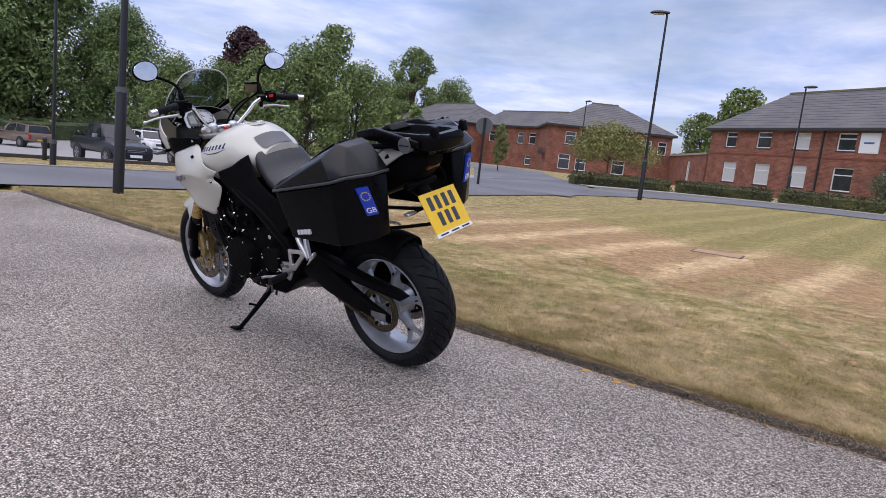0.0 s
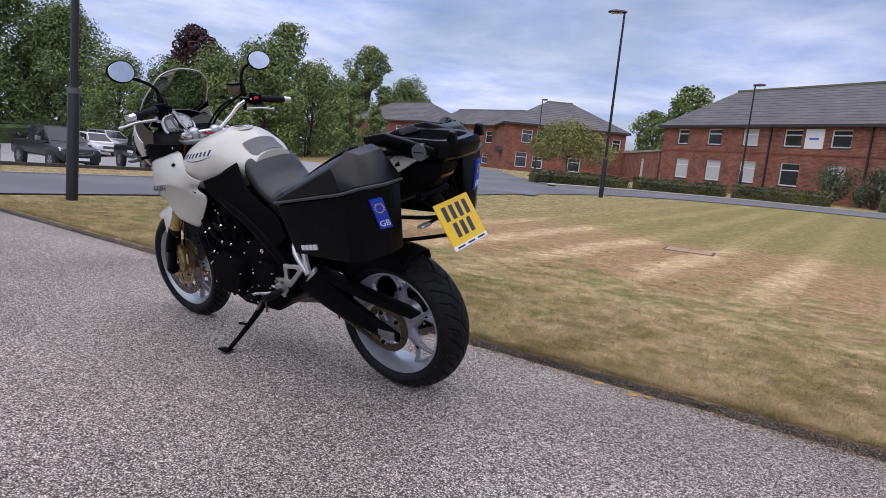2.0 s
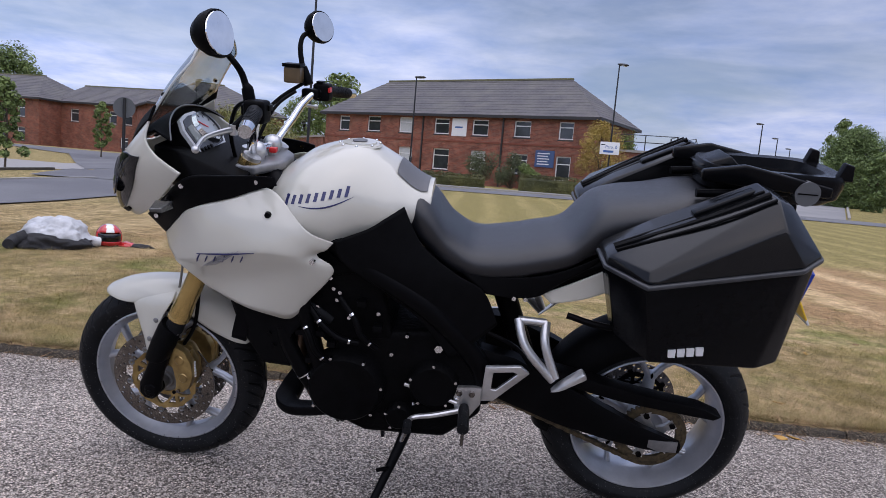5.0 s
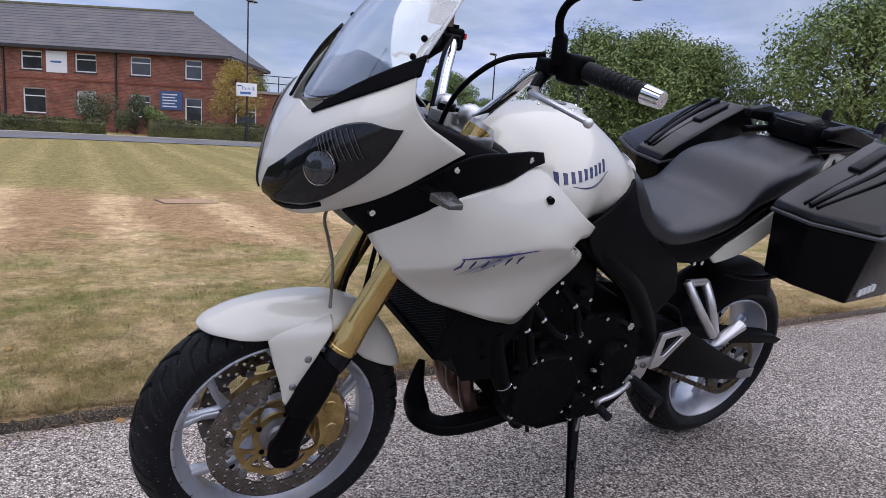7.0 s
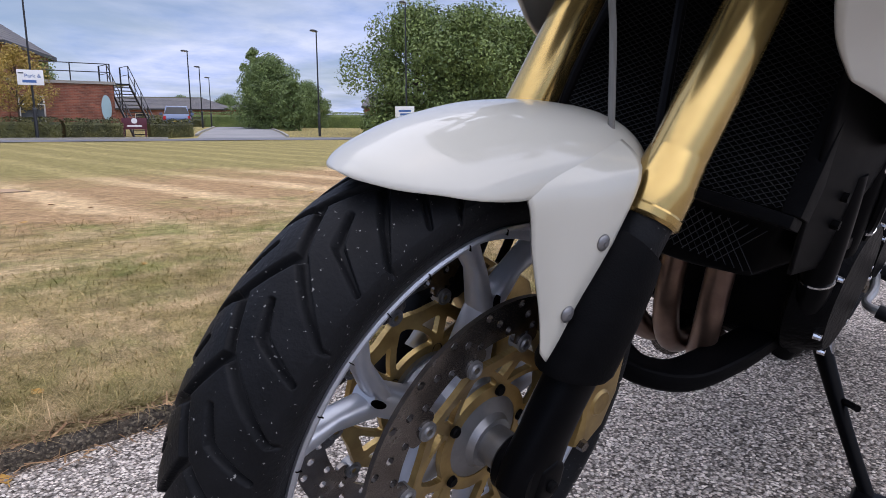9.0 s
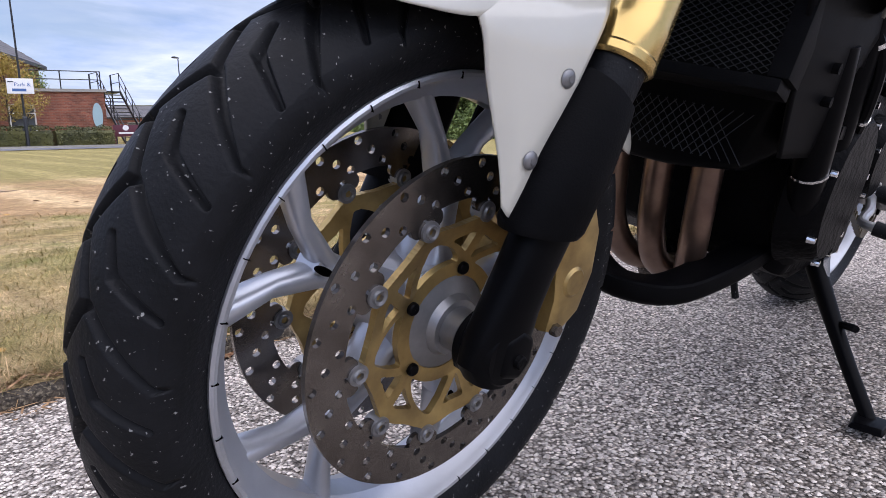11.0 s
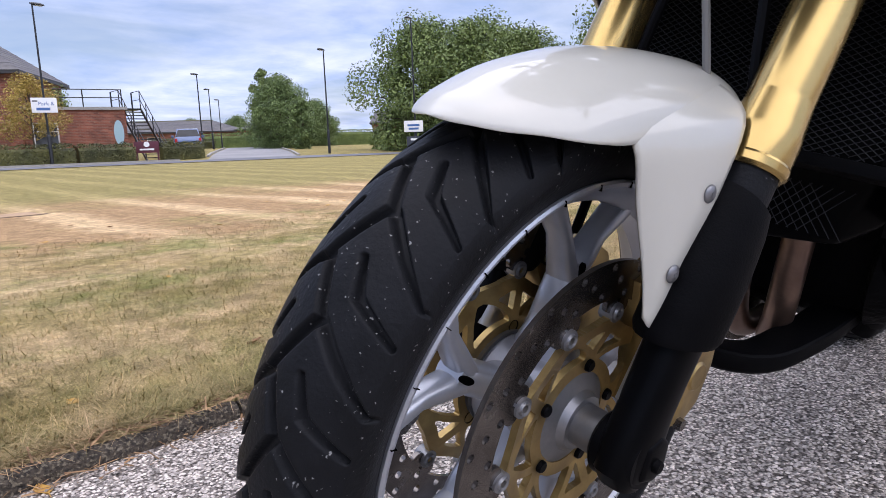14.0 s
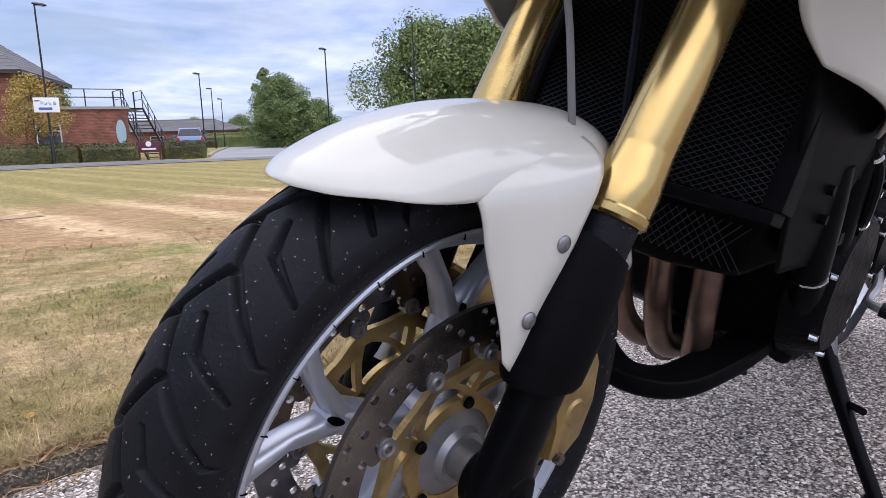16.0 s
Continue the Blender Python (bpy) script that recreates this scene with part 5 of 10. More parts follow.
# ================================================================ the motorcycle
# its own frame: x forwards, y to its left, z up, the tyres' contact line at z = 0
M_PAINT = surf("pearl_white_paint", (0.515, 0.502, 0.438), (0.49, 0.476, 0.412), 3, 0.34, coat=0.75, spec=0.25, rvar=0.05, bump=0.012, bscale=9, bdist=0.02)
for socket, value in (("Coat IOR", 1.68), ("Coat Roughness", 0.035)):
    M_PAINT.node_tree.nodes["Principled BSDF"].inputs[socket].default_value = value
M_PLASTIC = surf("black_plastic", (0.0040, 0.0040, 0.0045), (0.0028, 0.0028, 0.0032), 40, 0.46, bump=0.08, bscale=500, rvar=0.08, spec=0.04)
M_PANNIER = surf("grained_black_case", (0.0036, 0.0039, 0.0048), (0.0024, 0.0025, 0.003), 60, 0.19, bump=0.06, bscale=700, rvar=0.06, spec=0.09, c=(0.005, 0.005, 0.006), cscale=3, cfac=0.3)
# the case's plastic again, with gloss added to brighten the lid's tops
M_LID = surf("glossy_black_lid", (0.0040, 0.0042, 0.0050), (0.0026, 0.0028, 0.0034), 50, 0.16, rvar=0.05, bump=0.04, bscale=500, spec=0.30)
M_SEAT = surf("grey_black_vinyl", (0.0105, 0.0112, 0.0140), (0.0075, 0.008, 0.0100), 30, 0.34, spec=0.50, bump=0.15, bscale=900, rvar=0.06)
M_RUBBER = surf("tyre_rubber", (0.0100, 0.0105, 0.0120), (0.0060, 0.0064, 0.0072), 30, 0.50, bump=0.12, bscale=260, spec=0.115, c=(0.42, 0.41, 0.39), cscale=260, cfac=0.55, rvar=0.12, crange=(0.675, 0.72))
# near-black, for the rim ticks and the shade painted in spoke slots
M_DARK_MARK = plain("dark_mark", (0.0012, 0.0012, 0.0012), 0.95, spec=0.02)
M_RIM = surf("silver_wheel_paint", (0.50, 0.52, 0.565), (0.42, 0.44, 0.485), 18, 0.33, 0.62, rvar=0.08, c=(0.25, 0.23, 0.2), cscale=6, cfac=0.35)
M_GOLD = surf("gold_anodised", (0.55, 0.395, 0.15), (0.46, 0.32, 0.115), 12, 0.21, 0.9, rvar=0.06)
M_GOLD_DIRTY = surf("dull_gold", (0.50, 0.355, 0.135), (0.31, 0.21, 0.08), 25, 0.36, 0.8, rvar=0.12, c=(0.1, 0.07, 0.04), cscale=20, cfac=0.5)
M_STEEL = surf("worn_steel", (0.20, 0.180, 0.165), (0.125, 0.110, 0.10), 40, 0.24, 0.95, rvar=0.1, c=(0.30, 0.28, 0.26), cscale=14, cfac=0.4)
M_ALLOY = surf("bare_alloy", (0.60, 0.60, 0.60), (0.50, 0.50, 0.50), 30, 0.36, 0.9, rvar=0.1)
M_YOKE = surf("grey_cast_alloy", (0.26, 0.26, 0.265), (0.19, 0.19, 0.195), 30, 0.4, 0.7, rvar=0.1)
M_CHROME = surf("chrome", (0.75, 0.76, 0.78), (0.68, 0.69, 0.70), 8, 0.10, 1.0, rvar=0.04)
M_ENGINE = surf("black_engine", (0.003, 0.003, 0.0035), (0.0018, 0.0018, 0.002), 20, 0.42, 0.0, bump=0.3, bscale=90, spec=0.03, c=(0.007, 0.0067, 0.0065), cscale=9, cfac=0.35)
M_FRAME = surf("black_frame_paint", (0.0032, 0.0032, 0.0037), (0.002, 0.002, 0.0025), 10, 0.34, spec=0.05)
M_PIPE = surf("heat_blued_pipe", (0.34, 0.235, 0.175), (0.17, 0.11, 0.085), 9, 0.38, 0.9, c=(0.10, 0.07, 0.07), cscale=6, cfac=0.6)
M_LENS = surf("smoked_lens", (0.006, 0.0065, 0.008), (0.004, 0.0043, 0.005), 4, 0.05, coat=0.15, spec=0.35)
M_MIRROR = plain("mirror_glass", (0.92, 0.93, 0.95), 0.02, 1.0)
M_YELLOW = surf("yellow_plate", (0.86, 0.55, 0.02), (0.82, 0.51, 0.02), 40, 0.35)
M_BLUE_TRIM = plain("navy_decal", (0.010, 0.014, 0.085), 0.3)
M_EU_BLUE = plain("blue_badge", (0.005, 0.04, 0.42), 0.35)
M_RED = plain("red_plastic", (0.55, 0.02, 0.02), 0.3)
M_GREY_PAD = plain("grey_tank_pad", (0.10, 0.10, 0.105), 0.5)
M_GREASE = surf("greasy_chain", (0.14, 0.11, 0.06), (0.05, 0.04, 0.03), 60, 0.5, 0.7, rvar=0.1)


def screen_material():
    m = bpy.data.materials.new("clear_screen")
    m.use_nodes = True
    N, L = m.node_tree.nodes, m.node_tree.links
    N.remove(N["Principled BSDF"])
    tr, gl, mx = N.new("ShaderNodeBsdfTransparent"), N.new("ShaderNodeBsdfGlossy"), N.new("ShaderNodeMixShader")
    tr.inputs["Color"].default_value = (0.82, 0.86, 0.85, 1)
    gl.inputs["Roughness"].default_value = 0.04
    lw, mr = N.new("ShaderNodeLayerWeight"), N.new("ShaderNodeMapRange")
    lw.inputs["Blend"].default_value = 0.45
    mr.inputs["To Min"].default_value, mr.inputs["To Max"].default_value = 0.07, 0.75
    L.new(lw.outputs["Facing"], mr.inputs["Value"]); L.new(mr.outputs[0], mx.inputs[0])
    L.new(tr.outputs[0], mx.inputs[1]); L.new(gl.outputs[0], mx.inputs[2])
    L.new(mx.outputs[0], N["Material Output"].inputs["Surface"])
    return m


M_SCREEN = screen_material()
LEAN, YAW = 14.3, 1.2
bike = empty("motorcycle", "white and black motorcycle with gold forks leaning on its side stand", "motorcycle")
bike.matrix_world = Matrix.Translation((0, 0, 0.003)) @ Matrix.Rotation(radians(YAW), 4, "Z") @ Matrix.Rotation(radians(-LEAN), 4, "X")


# ---------------------------------------------------------------- shaping helpers
def cr(p0, p1, p2, p3, t):
    return 0.5 * ((2 * p1) + (p2 - p0) * t + (2 * p0 - 5 * p1 + 4 * p2 - p3) * t * t + (3 * p1 - p0 - 3 * p2 + p3) * t ** 3)


def along(pts, s):
    """The point at s (0 to 1) on a smooth line through pts."""
    k = min(int(s * (len(pts) - 1)), len(pts) - 2)
    t = s * (len(pts) - 1) - k
    n = len(pts) - 1
    return cr(pts[max(k - 1, 0)], pts[k], pts[k + 1], pts[min(k + 2, n)], t)


def sheet_at(grid, u, v):
    """A point on the smooth sheet through a grid of points: u along the rows, v down the columns."""
    return along([along(r, u) for r in grid], v)


def as_grid(rows):
    return [[Vector(p) for p in r] for r in rows]


def mirrored(rows):
    return [[Vector((p.x, -p.y, p.z)) for p in r] for r in rows]


def sheet(name, grid, mat, parent=bike, label="", nu=28, nv=16, thick=0.004, span=None):
    """A moulded panel with thickness. span: (u, v_top, v_bottom) as functions of s for a part of the sheet only."""
    bm = bmesh.new()
    rows = []
    for j in range(nv + 1):
        row = []
        for i in range(nu + 1):
            u, v = i / nu, j / nv
            if span:
                s = u
                u, a, b = span(s)
                v = a + (b - a) * j / nv
            row.append(bm.verts.new(sheet_at(grid, u, v)))
        rows.append(row)
    for a, b in zip(rows, rows[1:]):
        for i in range(nu):
            bm.faces.new((a[i], a[i + 1], b[i + 1], b[i]))
    bmesh.ops.remove_doubles(bm, verts=bm.verts, dist=1e-5)
    bm.normal_update()
    c = sum((v.co for v in bm.verts), Vector()) / len(bm.verts)
    out = sum((f.normal * f.calc_area() for f in bm.faces), Vector())
    way = Vector((c.x - 0.95, c.y * 3, c.z - 0.75)) if abs(c.y) < 0.03 else Vector((0.15 if c.x > 1.2 else 0, c.y, 0.02))
    if out.dot(way) < 0:
        bmesh.ops.reverse_faces(bm, faces=bm.faces)
    ob = link(name, bm, mat, parent, label, sharp=50)
    so = ob.modifiers.new("thickness", "SOLIDIFY")
    so.thickness, so.offset = thick, -1
    return ob


def lerp_st(st, x):
    """Stations (x, values...) read smoothly at x."""
    st = sorted(st)
    xs = [s[0] for s in st]
    x = min(max(x, xs[0]), xs[-1])
    k = max(0, min(len(xs) - 2, next((i for i in range(len(xs) - 1) if xs[i + 1] >= x), len(xs) - 2)))
    t = (x - xs[k]) / (xs[k + 1] - xs[k])
    n = len(st) - 1
    return [cr(st[max(k - 1, 0)][q], st[k][q], st[k + 1][q], st[min(k + 2, n)][q], t) for q in range(1, len(st[0]))]


def hull_body(name, st, mat, parent=bike, label="", n=32, e=2.6, steps=30, y0=0.0, cap_round=True):
    """A rounded body along x: stations (x, bottom, top, half width)."""
    xs = sorted(s[0] for s in st)
    bm = bmesh.new()
    rings = []
    for i in range(steps + 1):
        x = xs[0] + (xs[-1] - xs[0]) * i / steps
        zb, zt, w = lerp_st(st, x)
        r = []
        for q in range(n):
            a = 2 * math.pi * q / n
            c, s = math.cos(a), math.sin(a)
            r.append(Vector((x, y0 + w * math.copysign(abs(c) ** (2 / e), c), (zb + zt) / 2 + (zt - zb) / 2 * math.copysign(abs(s) ** (2 / e), s))))
        rings.append(r)
    add_loft(bm, rings)
    bmesh.ops.recalc_face_normals(bm, faces=bm.faces)
    return link(name, bm, mat, parent, label, sharp=50)


def hull_y(st, x, z, e=2.6):
    zb, zt, w = lerp_st(st, x)
    k = min(0.999, abs((z - (zb + zt) / 2) / ((zt - zb) / 2)))
    return w * (1 - k ** e) ** (1 / e)


def convex(name, pts, mat, parent=bike, label="", bevel=0.012, seg=3):
    bm = bmesh.new()
    vs = [bm.verts.new(p) for p in pts]
    res = bmesh.ops.convex_hull(bm, input=vs)
    junk = [g for g in res["geom_interior"] + res["geom_unused"] if isinstance(g, bmesh.types.BMVert)]
    bmesh.ops.delete(bm, geom=list(set(junk)), context="VERTS")
    bmesh.ops.dissolve_limit(bm, angle_limit=radians(4), verts=bm.verts, edges=bm.edges)
    if bevel:
        bmesh.ops.bevel(bm, geom=list(bm.edges), offset=bevel, segments=seg, affect="EDGES", profile=0.55, clamp_overlap=True)
    bmesh.ops.recalc_face_normals(bm, faces=bm.faces)
    return link(name, bm, mat, parent, label)


def tube(name, pts, r, mat, parent=bike, label="", n=12, smooth_steps=5):
    bm = bmesh.new()
    line = curve_pts(pts, smooth_steps) if len(pts) > 2 else [Vector(p) for p in pts]
    if isinstance(r, (list, tuple)):
        rs = [lerp_st([(i, v) for i, v in enumerate(r)], k * (len(r) - 1) / (len(line) - 1))[0] for k in range(len(line))]
    else:
        rs = r
    add_tube(bm, line, rs, n)
    bmesh.ops.recalc_face_normals(bm, faces=bm.faces)
    return link(name, bm, mat, parent, label)


def prism(name, outline, y0, y1, mat, parent=bike, label="", bevel=0.003):
    bm = bmesh.new()
    add_prism(bm, outline, y0, y1, bevel)
    bmesh.ops.recalc_face_normals(bm, faces=bm.faces)
    return link(name, bm, mat, parent, label)


def disc_y(name, c, r, y0, y1, mat, parent, n=24, r2=None, label="", bevel=0.0):
    """A round plug with its axis along y."""
    bm = bmesh.new()
    r2 = r if r2 is None else r2
    prof = [(r * 0.0 + 1e-4, y0), (r - bevel, y0), (r, y0 + bevel), (r2, y1 - bevel), (r2 - bevel, y1), (1e-4, y1)]
    rings = [[Vector((c[0] + rr * math.cos(2 * math.pi * k / n), y, c[1] + rr * math.sin(2 * math.pi * k / n))) for k in range(n)] for rr, y in prof]
    add_loft(bm, rings, cap=False)
    bmesh.ops.recalc_face_normals(bm, faces=bm.faces)
    return link(name, bm, mat, parent, label)


def revolve(bm, prof, n, mat=0, closed=True):
    """A profile of (radius, y) turned about the y axis; closed: the profile is a loop."""
    rings = [[Vector((r * math.cos(2 * math.pi * k / n), y, r * math.sin(2 * math.pi * k / n))) for k in range(n)] for r, y in prof]
    if closed:
        rings.append(rings[0])
    vr = [[bm.verts.new(p) for p in r] for r in (rings[:-1] if closed else rings)]
    m = len(vr)
    for i in range(m if closed else m - 1):
        a, b = vr[i], vr[(i + 1) % m]
        for k in range(n):
            f = bm.faces.new((a[k], b[k], b[(k + 1) % n], a[(k + 1) % n])); f.material_index = mat


# ---------------------------------------------------------------- wheels
# one pitch of the tread's cuts as straight legs: place along the tread in pitches, place across it (-1 to 1)
TREAD = ((((0.0, 0.20), (0.46, -0.09)), ((-0.02, 0.25), (-0.28, 0.58)), ((-0.28, 0.58), (-0.56, 0.97)), ((0.27, 0.43), (0.56, 0.27)), ((0.27, 0.43), (0.05, 0.93))),
         (((0.0, 0.20), (0.56, -0.17)), ((-0.02, 0.25), (-0.28, 0.58)), ((-0.28, 0.58), (-0.56, 0.97)), ((0.27, 0.43), (0.56, 0.27)), ((0.27, 0.43), (0.05, 0.93))))


def groove_depths(n, us, pitches, pitch_len, half_len, width, reach=1.0):
    """Depth, 0 to 1, of the cuts at n angles and the places us across the tread."""
    ph = (np.arange(n) / n * pitches)[:, None]
    d = np.full((n, len(us)), 9.0)
    for side in (1, -1):
        uu = np.asarray(us)[None, :] * side / reach
        for q, ((p0, u0), (p1, u1)) in enumerate(TREAD[0 if side > 0 else 1]):
            ax, ay, bx_, by_ = p0 * pitch_len, u0 * half_len, p1 * pitch_len, u1 * half_len
            ll = (bx_ - ax) ** 2 + (by_ - ay) ** 2
            for wrap in (-2, -1, 0, 1, 2):
                px = ((ph + (0.58 if side < 0 else 0.0)) % 1.0 + wrap) * pitch_len - ax
                py = uu * half_len - ay
                t = np.clip((px * (bx_ - ax) + py * (by_ - ay)) / ll, 0, 1)
                taper = 1.0 + (0.5 * t if q in (2, 3, 4) else 0.0)
                dist = np.hypot(px - t * (bx_ - ax), py - t * (by_ - ay)) * taper
                d = np.minimum(d, dist)
    return np.clip((width - d) / (width * 0.6), 0, 1)


def tyre(name, R, width, rim_r, pitches, parent, n, m, label, depth=0.0078, width_of_cut=0.0052, phase=0.0, reach=1.0):
    """A radial tyre: rounded crown with real cut tread, sidewalls, beads."""
    verts, faces = [], []
    half = width / 2
    prof = []
    crown = width * 0.56
    amax = math.asin(min(1, half / crown * 0.97))
    for j in range(m + 1):
        a = -amax + 2 * amax * j / m
        prof.append((R - crown + crown * math.cos(a), crown * math.sin(a), j / m * 2 - 1))
    rs, ys, _ = prof[0]
    wall = [(rim_r - 0.004, -half * 0.66), (rim_r + 0.004, -half * 0.80), (rim_r + 0.022, -half * 0.97), (rs - 0.012, -half * 1.0)]
    full = [(r, y, None) for r, y in wall] + prof + [(r, -y, None) for r, y in wall[::-1]]
    us = [p[2] for p in prof]
    cut = groove_depths(n, us, pitches, 2 * math.pi * R / pitches, crown * amax, width_of_cut, reach)
    for k in range(n):
        th = 2 * math.pi * k / n + phase
        c, s = math.cos(th), math.sin(th)
        q = 0
        for r, y, u in full:
            if u is not None:
                r = r - depth * float(cut[k, q])
                q += 1
            verts.append((r * c, y, r * s))
    q = len(full)
    for k in range(n):
        for j in range(q - 1):
            a, b = k * q, ((k + 1) % n) * q
            faces.append((a + j, a + j + 1, b + j + 1, b + j))
    return raw(name, verts, faces, M_RUBBER, parent, label, smooth=True)


def rim(parent, rim_r, width, hub_r, spokes=5, hub_y=0.04, turn=0.35):
    """Cast wheel: channel rim, forked spokes, hub."""
    h = width / 2
    bm = bmesh.new()
    prof = [(rim_r + 0.004, -h), (rim_r + 0.004, -h + 0.007), (rim_r - 0.006, -h + 0.011), (rim_r - 0.014, -h * 0.45), (rim_r - 0.014, h * 0.45), (rim_r - 0.006, h - 0.011), (rim_r + 0.002, h - 0.007), (rim_r + 0.002, h - 0.0015), (rim_r - 0.0005, h), (rim_r - 0.0035, h - 0.001), (rim_r - 0.006, h - 0.006), (rim_r - 0.012, h - 0.020), (rim_r - 0.024, h * 0.30), (rim_r - 0.024, -h * 0.30), (rim_r - 0.014, -h + 0.020), (rim_r - 0.010, -h + 0.007), (rim_r - 0.003, -h - 0.001)]
    revolve(bm, prof, 96)
    bmesh.ops.recalc_face_normals(bm, faces=bm.faces)
    rr = link("rim", bm, M_RIM, parent, "silver cast rim", sharp=40)
    tick = None
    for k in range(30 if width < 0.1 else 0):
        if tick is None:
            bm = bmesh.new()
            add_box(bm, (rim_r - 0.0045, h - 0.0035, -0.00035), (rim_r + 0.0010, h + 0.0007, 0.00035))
            tick = link("rim_tick", bm, M_DARK_MARK, parent)
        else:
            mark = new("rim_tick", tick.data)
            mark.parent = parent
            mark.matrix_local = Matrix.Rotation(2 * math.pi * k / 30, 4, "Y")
    inner = rim_r - 0.022
    for k in range(spokes):
        an = 2 * math.pi * k / spokes + turn
        bm = bmesh.new()

        def bar(pts, ws, hs):
            rings = []
            for (r, da, yy), w, hh in zip(pts, ws, hs):
                c = Vector((r * math.cos(an + da), yy, r * math.sin(an + da)))
                t = Vector((-math.sin(an + da), 0, math.cos(an + da)))
                yv = Vector((0, 1, 0))
                rings.append([c + t * w * a + yv * hh * b for a, b in [(math.copysign(abs(math.cos(g)) ** 0.7, math.cos(g)), math.copysign(abs(math.sin(g)) ** 0.7, math.sin(g))) for g in [2 * math.pi * i / 16 for i in range(16)]]])
            add_loft(bm, rings)

        fork_r = hub_r + (inner - hub_r) * 0.53
        bar([(hub_r * 0.8, 0, 0), (hub_r * 1.5, 0, 0), (fork_r - 0.012, 0, 0), (fork_r + 0.010, 0, 0)], [0.022, 0.015, 0.0155, 0.013], [hub_y, 0.026, 0.019, 0.014])
        for sgn in (-1, 1):
            bar([(fork_r - 0.012, 0.0, 0), (fork_r + (inner - fork_r) * 0.5, 0.165 * sgn, 0), (inner + 0.006, 0.305 * sgn, 0)], [0.0125, 0.0090, 0.0120], [0.017, 0.013, 0.016])
        bmesh.ops.recalc_face_normals(bm, faces=bm.faces)
        link("spoke", bm, M_RIM, parent)
        # a dark oval plate paints the shade inside the spoke's slot
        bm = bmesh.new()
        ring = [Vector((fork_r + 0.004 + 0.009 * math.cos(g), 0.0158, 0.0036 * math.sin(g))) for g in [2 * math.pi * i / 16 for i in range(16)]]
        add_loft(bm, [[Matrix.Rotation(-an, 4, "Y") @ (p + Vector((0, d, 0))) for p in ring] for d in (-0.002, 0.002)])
        link("slot_shade", bm, M_DARK_MARK, parent)
    bm = bmesh.new()
    revolve(bm, [(0.016, -hub_y - 0.01), (hub_r * 0.92, -hub_y - 0.01), (hub_r * 1.12, -hub_y + 0.004), (hub_r * 1.0, 0), (hub_r * 1.12, hub_y - 0.004), (hub_r * 0.82, hub_y + 0.01), (0.016, hub_y + 0.01)], 32)
    bmesh.ops.recalc_face_normals(bm, faces=bm.faces)
    link("hub", bm, M_RIM, parent)
    return rr


def brake_disc(parent, y, r_in, r_out, holes, rows, thick=0.005, label="worn steel brake disc with drilled holes"):
    """An annulus whose holes are real: each cell of the ring is a frame round an eight-sided hole, every third one drilled."""
    bm = bmesh.new()
    dr = (r_out - r_in) / rows
    da = 2 * math.pi / holes
    for q in range(rows):
        for k in range(holes):
            a0 = da * k
            ra, rb = r_in + q * dr, r_in + (q + 1) * dr
            rc, ac = (ra + rb) / 2, a0 + da / 2
            hole = 0.0044
            drilled = (k + q) % 3 == 0
            vs = []
            for yy in (y - thick / 2, y + thick / 2):
                for fr, fa in ((0, 0), (0, 0.5), (0, 1), (0.5, 1), (1, 1), (1, 0.5), (1, 0), (0.5, 0)):
                    r, a = ra + (rb - ra) * fr, a0 + da * fa
                    vs.append(bm.verts.new((r * math.cos(a), yy, r * math.sin(a))))
                for i in range(8):
                    g = math.radians(225 + 45 * i)
                    pr, pt = rc + hole * math.sin(g), hole * math.cos(g)
                    a = ac + pt / rc
                    vs.append(bm.verts.new((pr * math.cos(a), yy, pr * math.sin(a))))
            for i in range(8):
                j = (i + 1) % 8
                bm.faces.new((vs[i], vs[j], vs[8 + j], vs[8 + i]))
                bm.faces.new((vs[16 + j], vs[16 + i], vs[24 + i], vs[24 + j]))
                if drilled:
                    bm.faces.new((vs[8 + i], vs[8 + j], vs[24 + j], vs[24 + i]))
            if q == 0:
                for i in (0, 1):
                    bm.faces.new((vs[i], vs[i + 1], vs[17 + i], vs[16 + i]))
            if q == rows - 1:
                for i in (4, 5):
                    bm.faces.new((vs[i], vs[i + 1], vs[17 + i], vs[16 + i]))
            if not drilled:
                bm.faces.new([vs[8 + i] for i in range(8)])
                bm.faces.new([vs[24 + 7 - i] for i in range(8)])
    bmesh.ops.remove_doubles(bm, verts=bm.verts, dist=0.0001)
    bmesh.ops.recalc_face_normals(bm, faces=bm.faces)
    return link("brake_disc", bm, M_STEEL, parent, label, smooth=False)


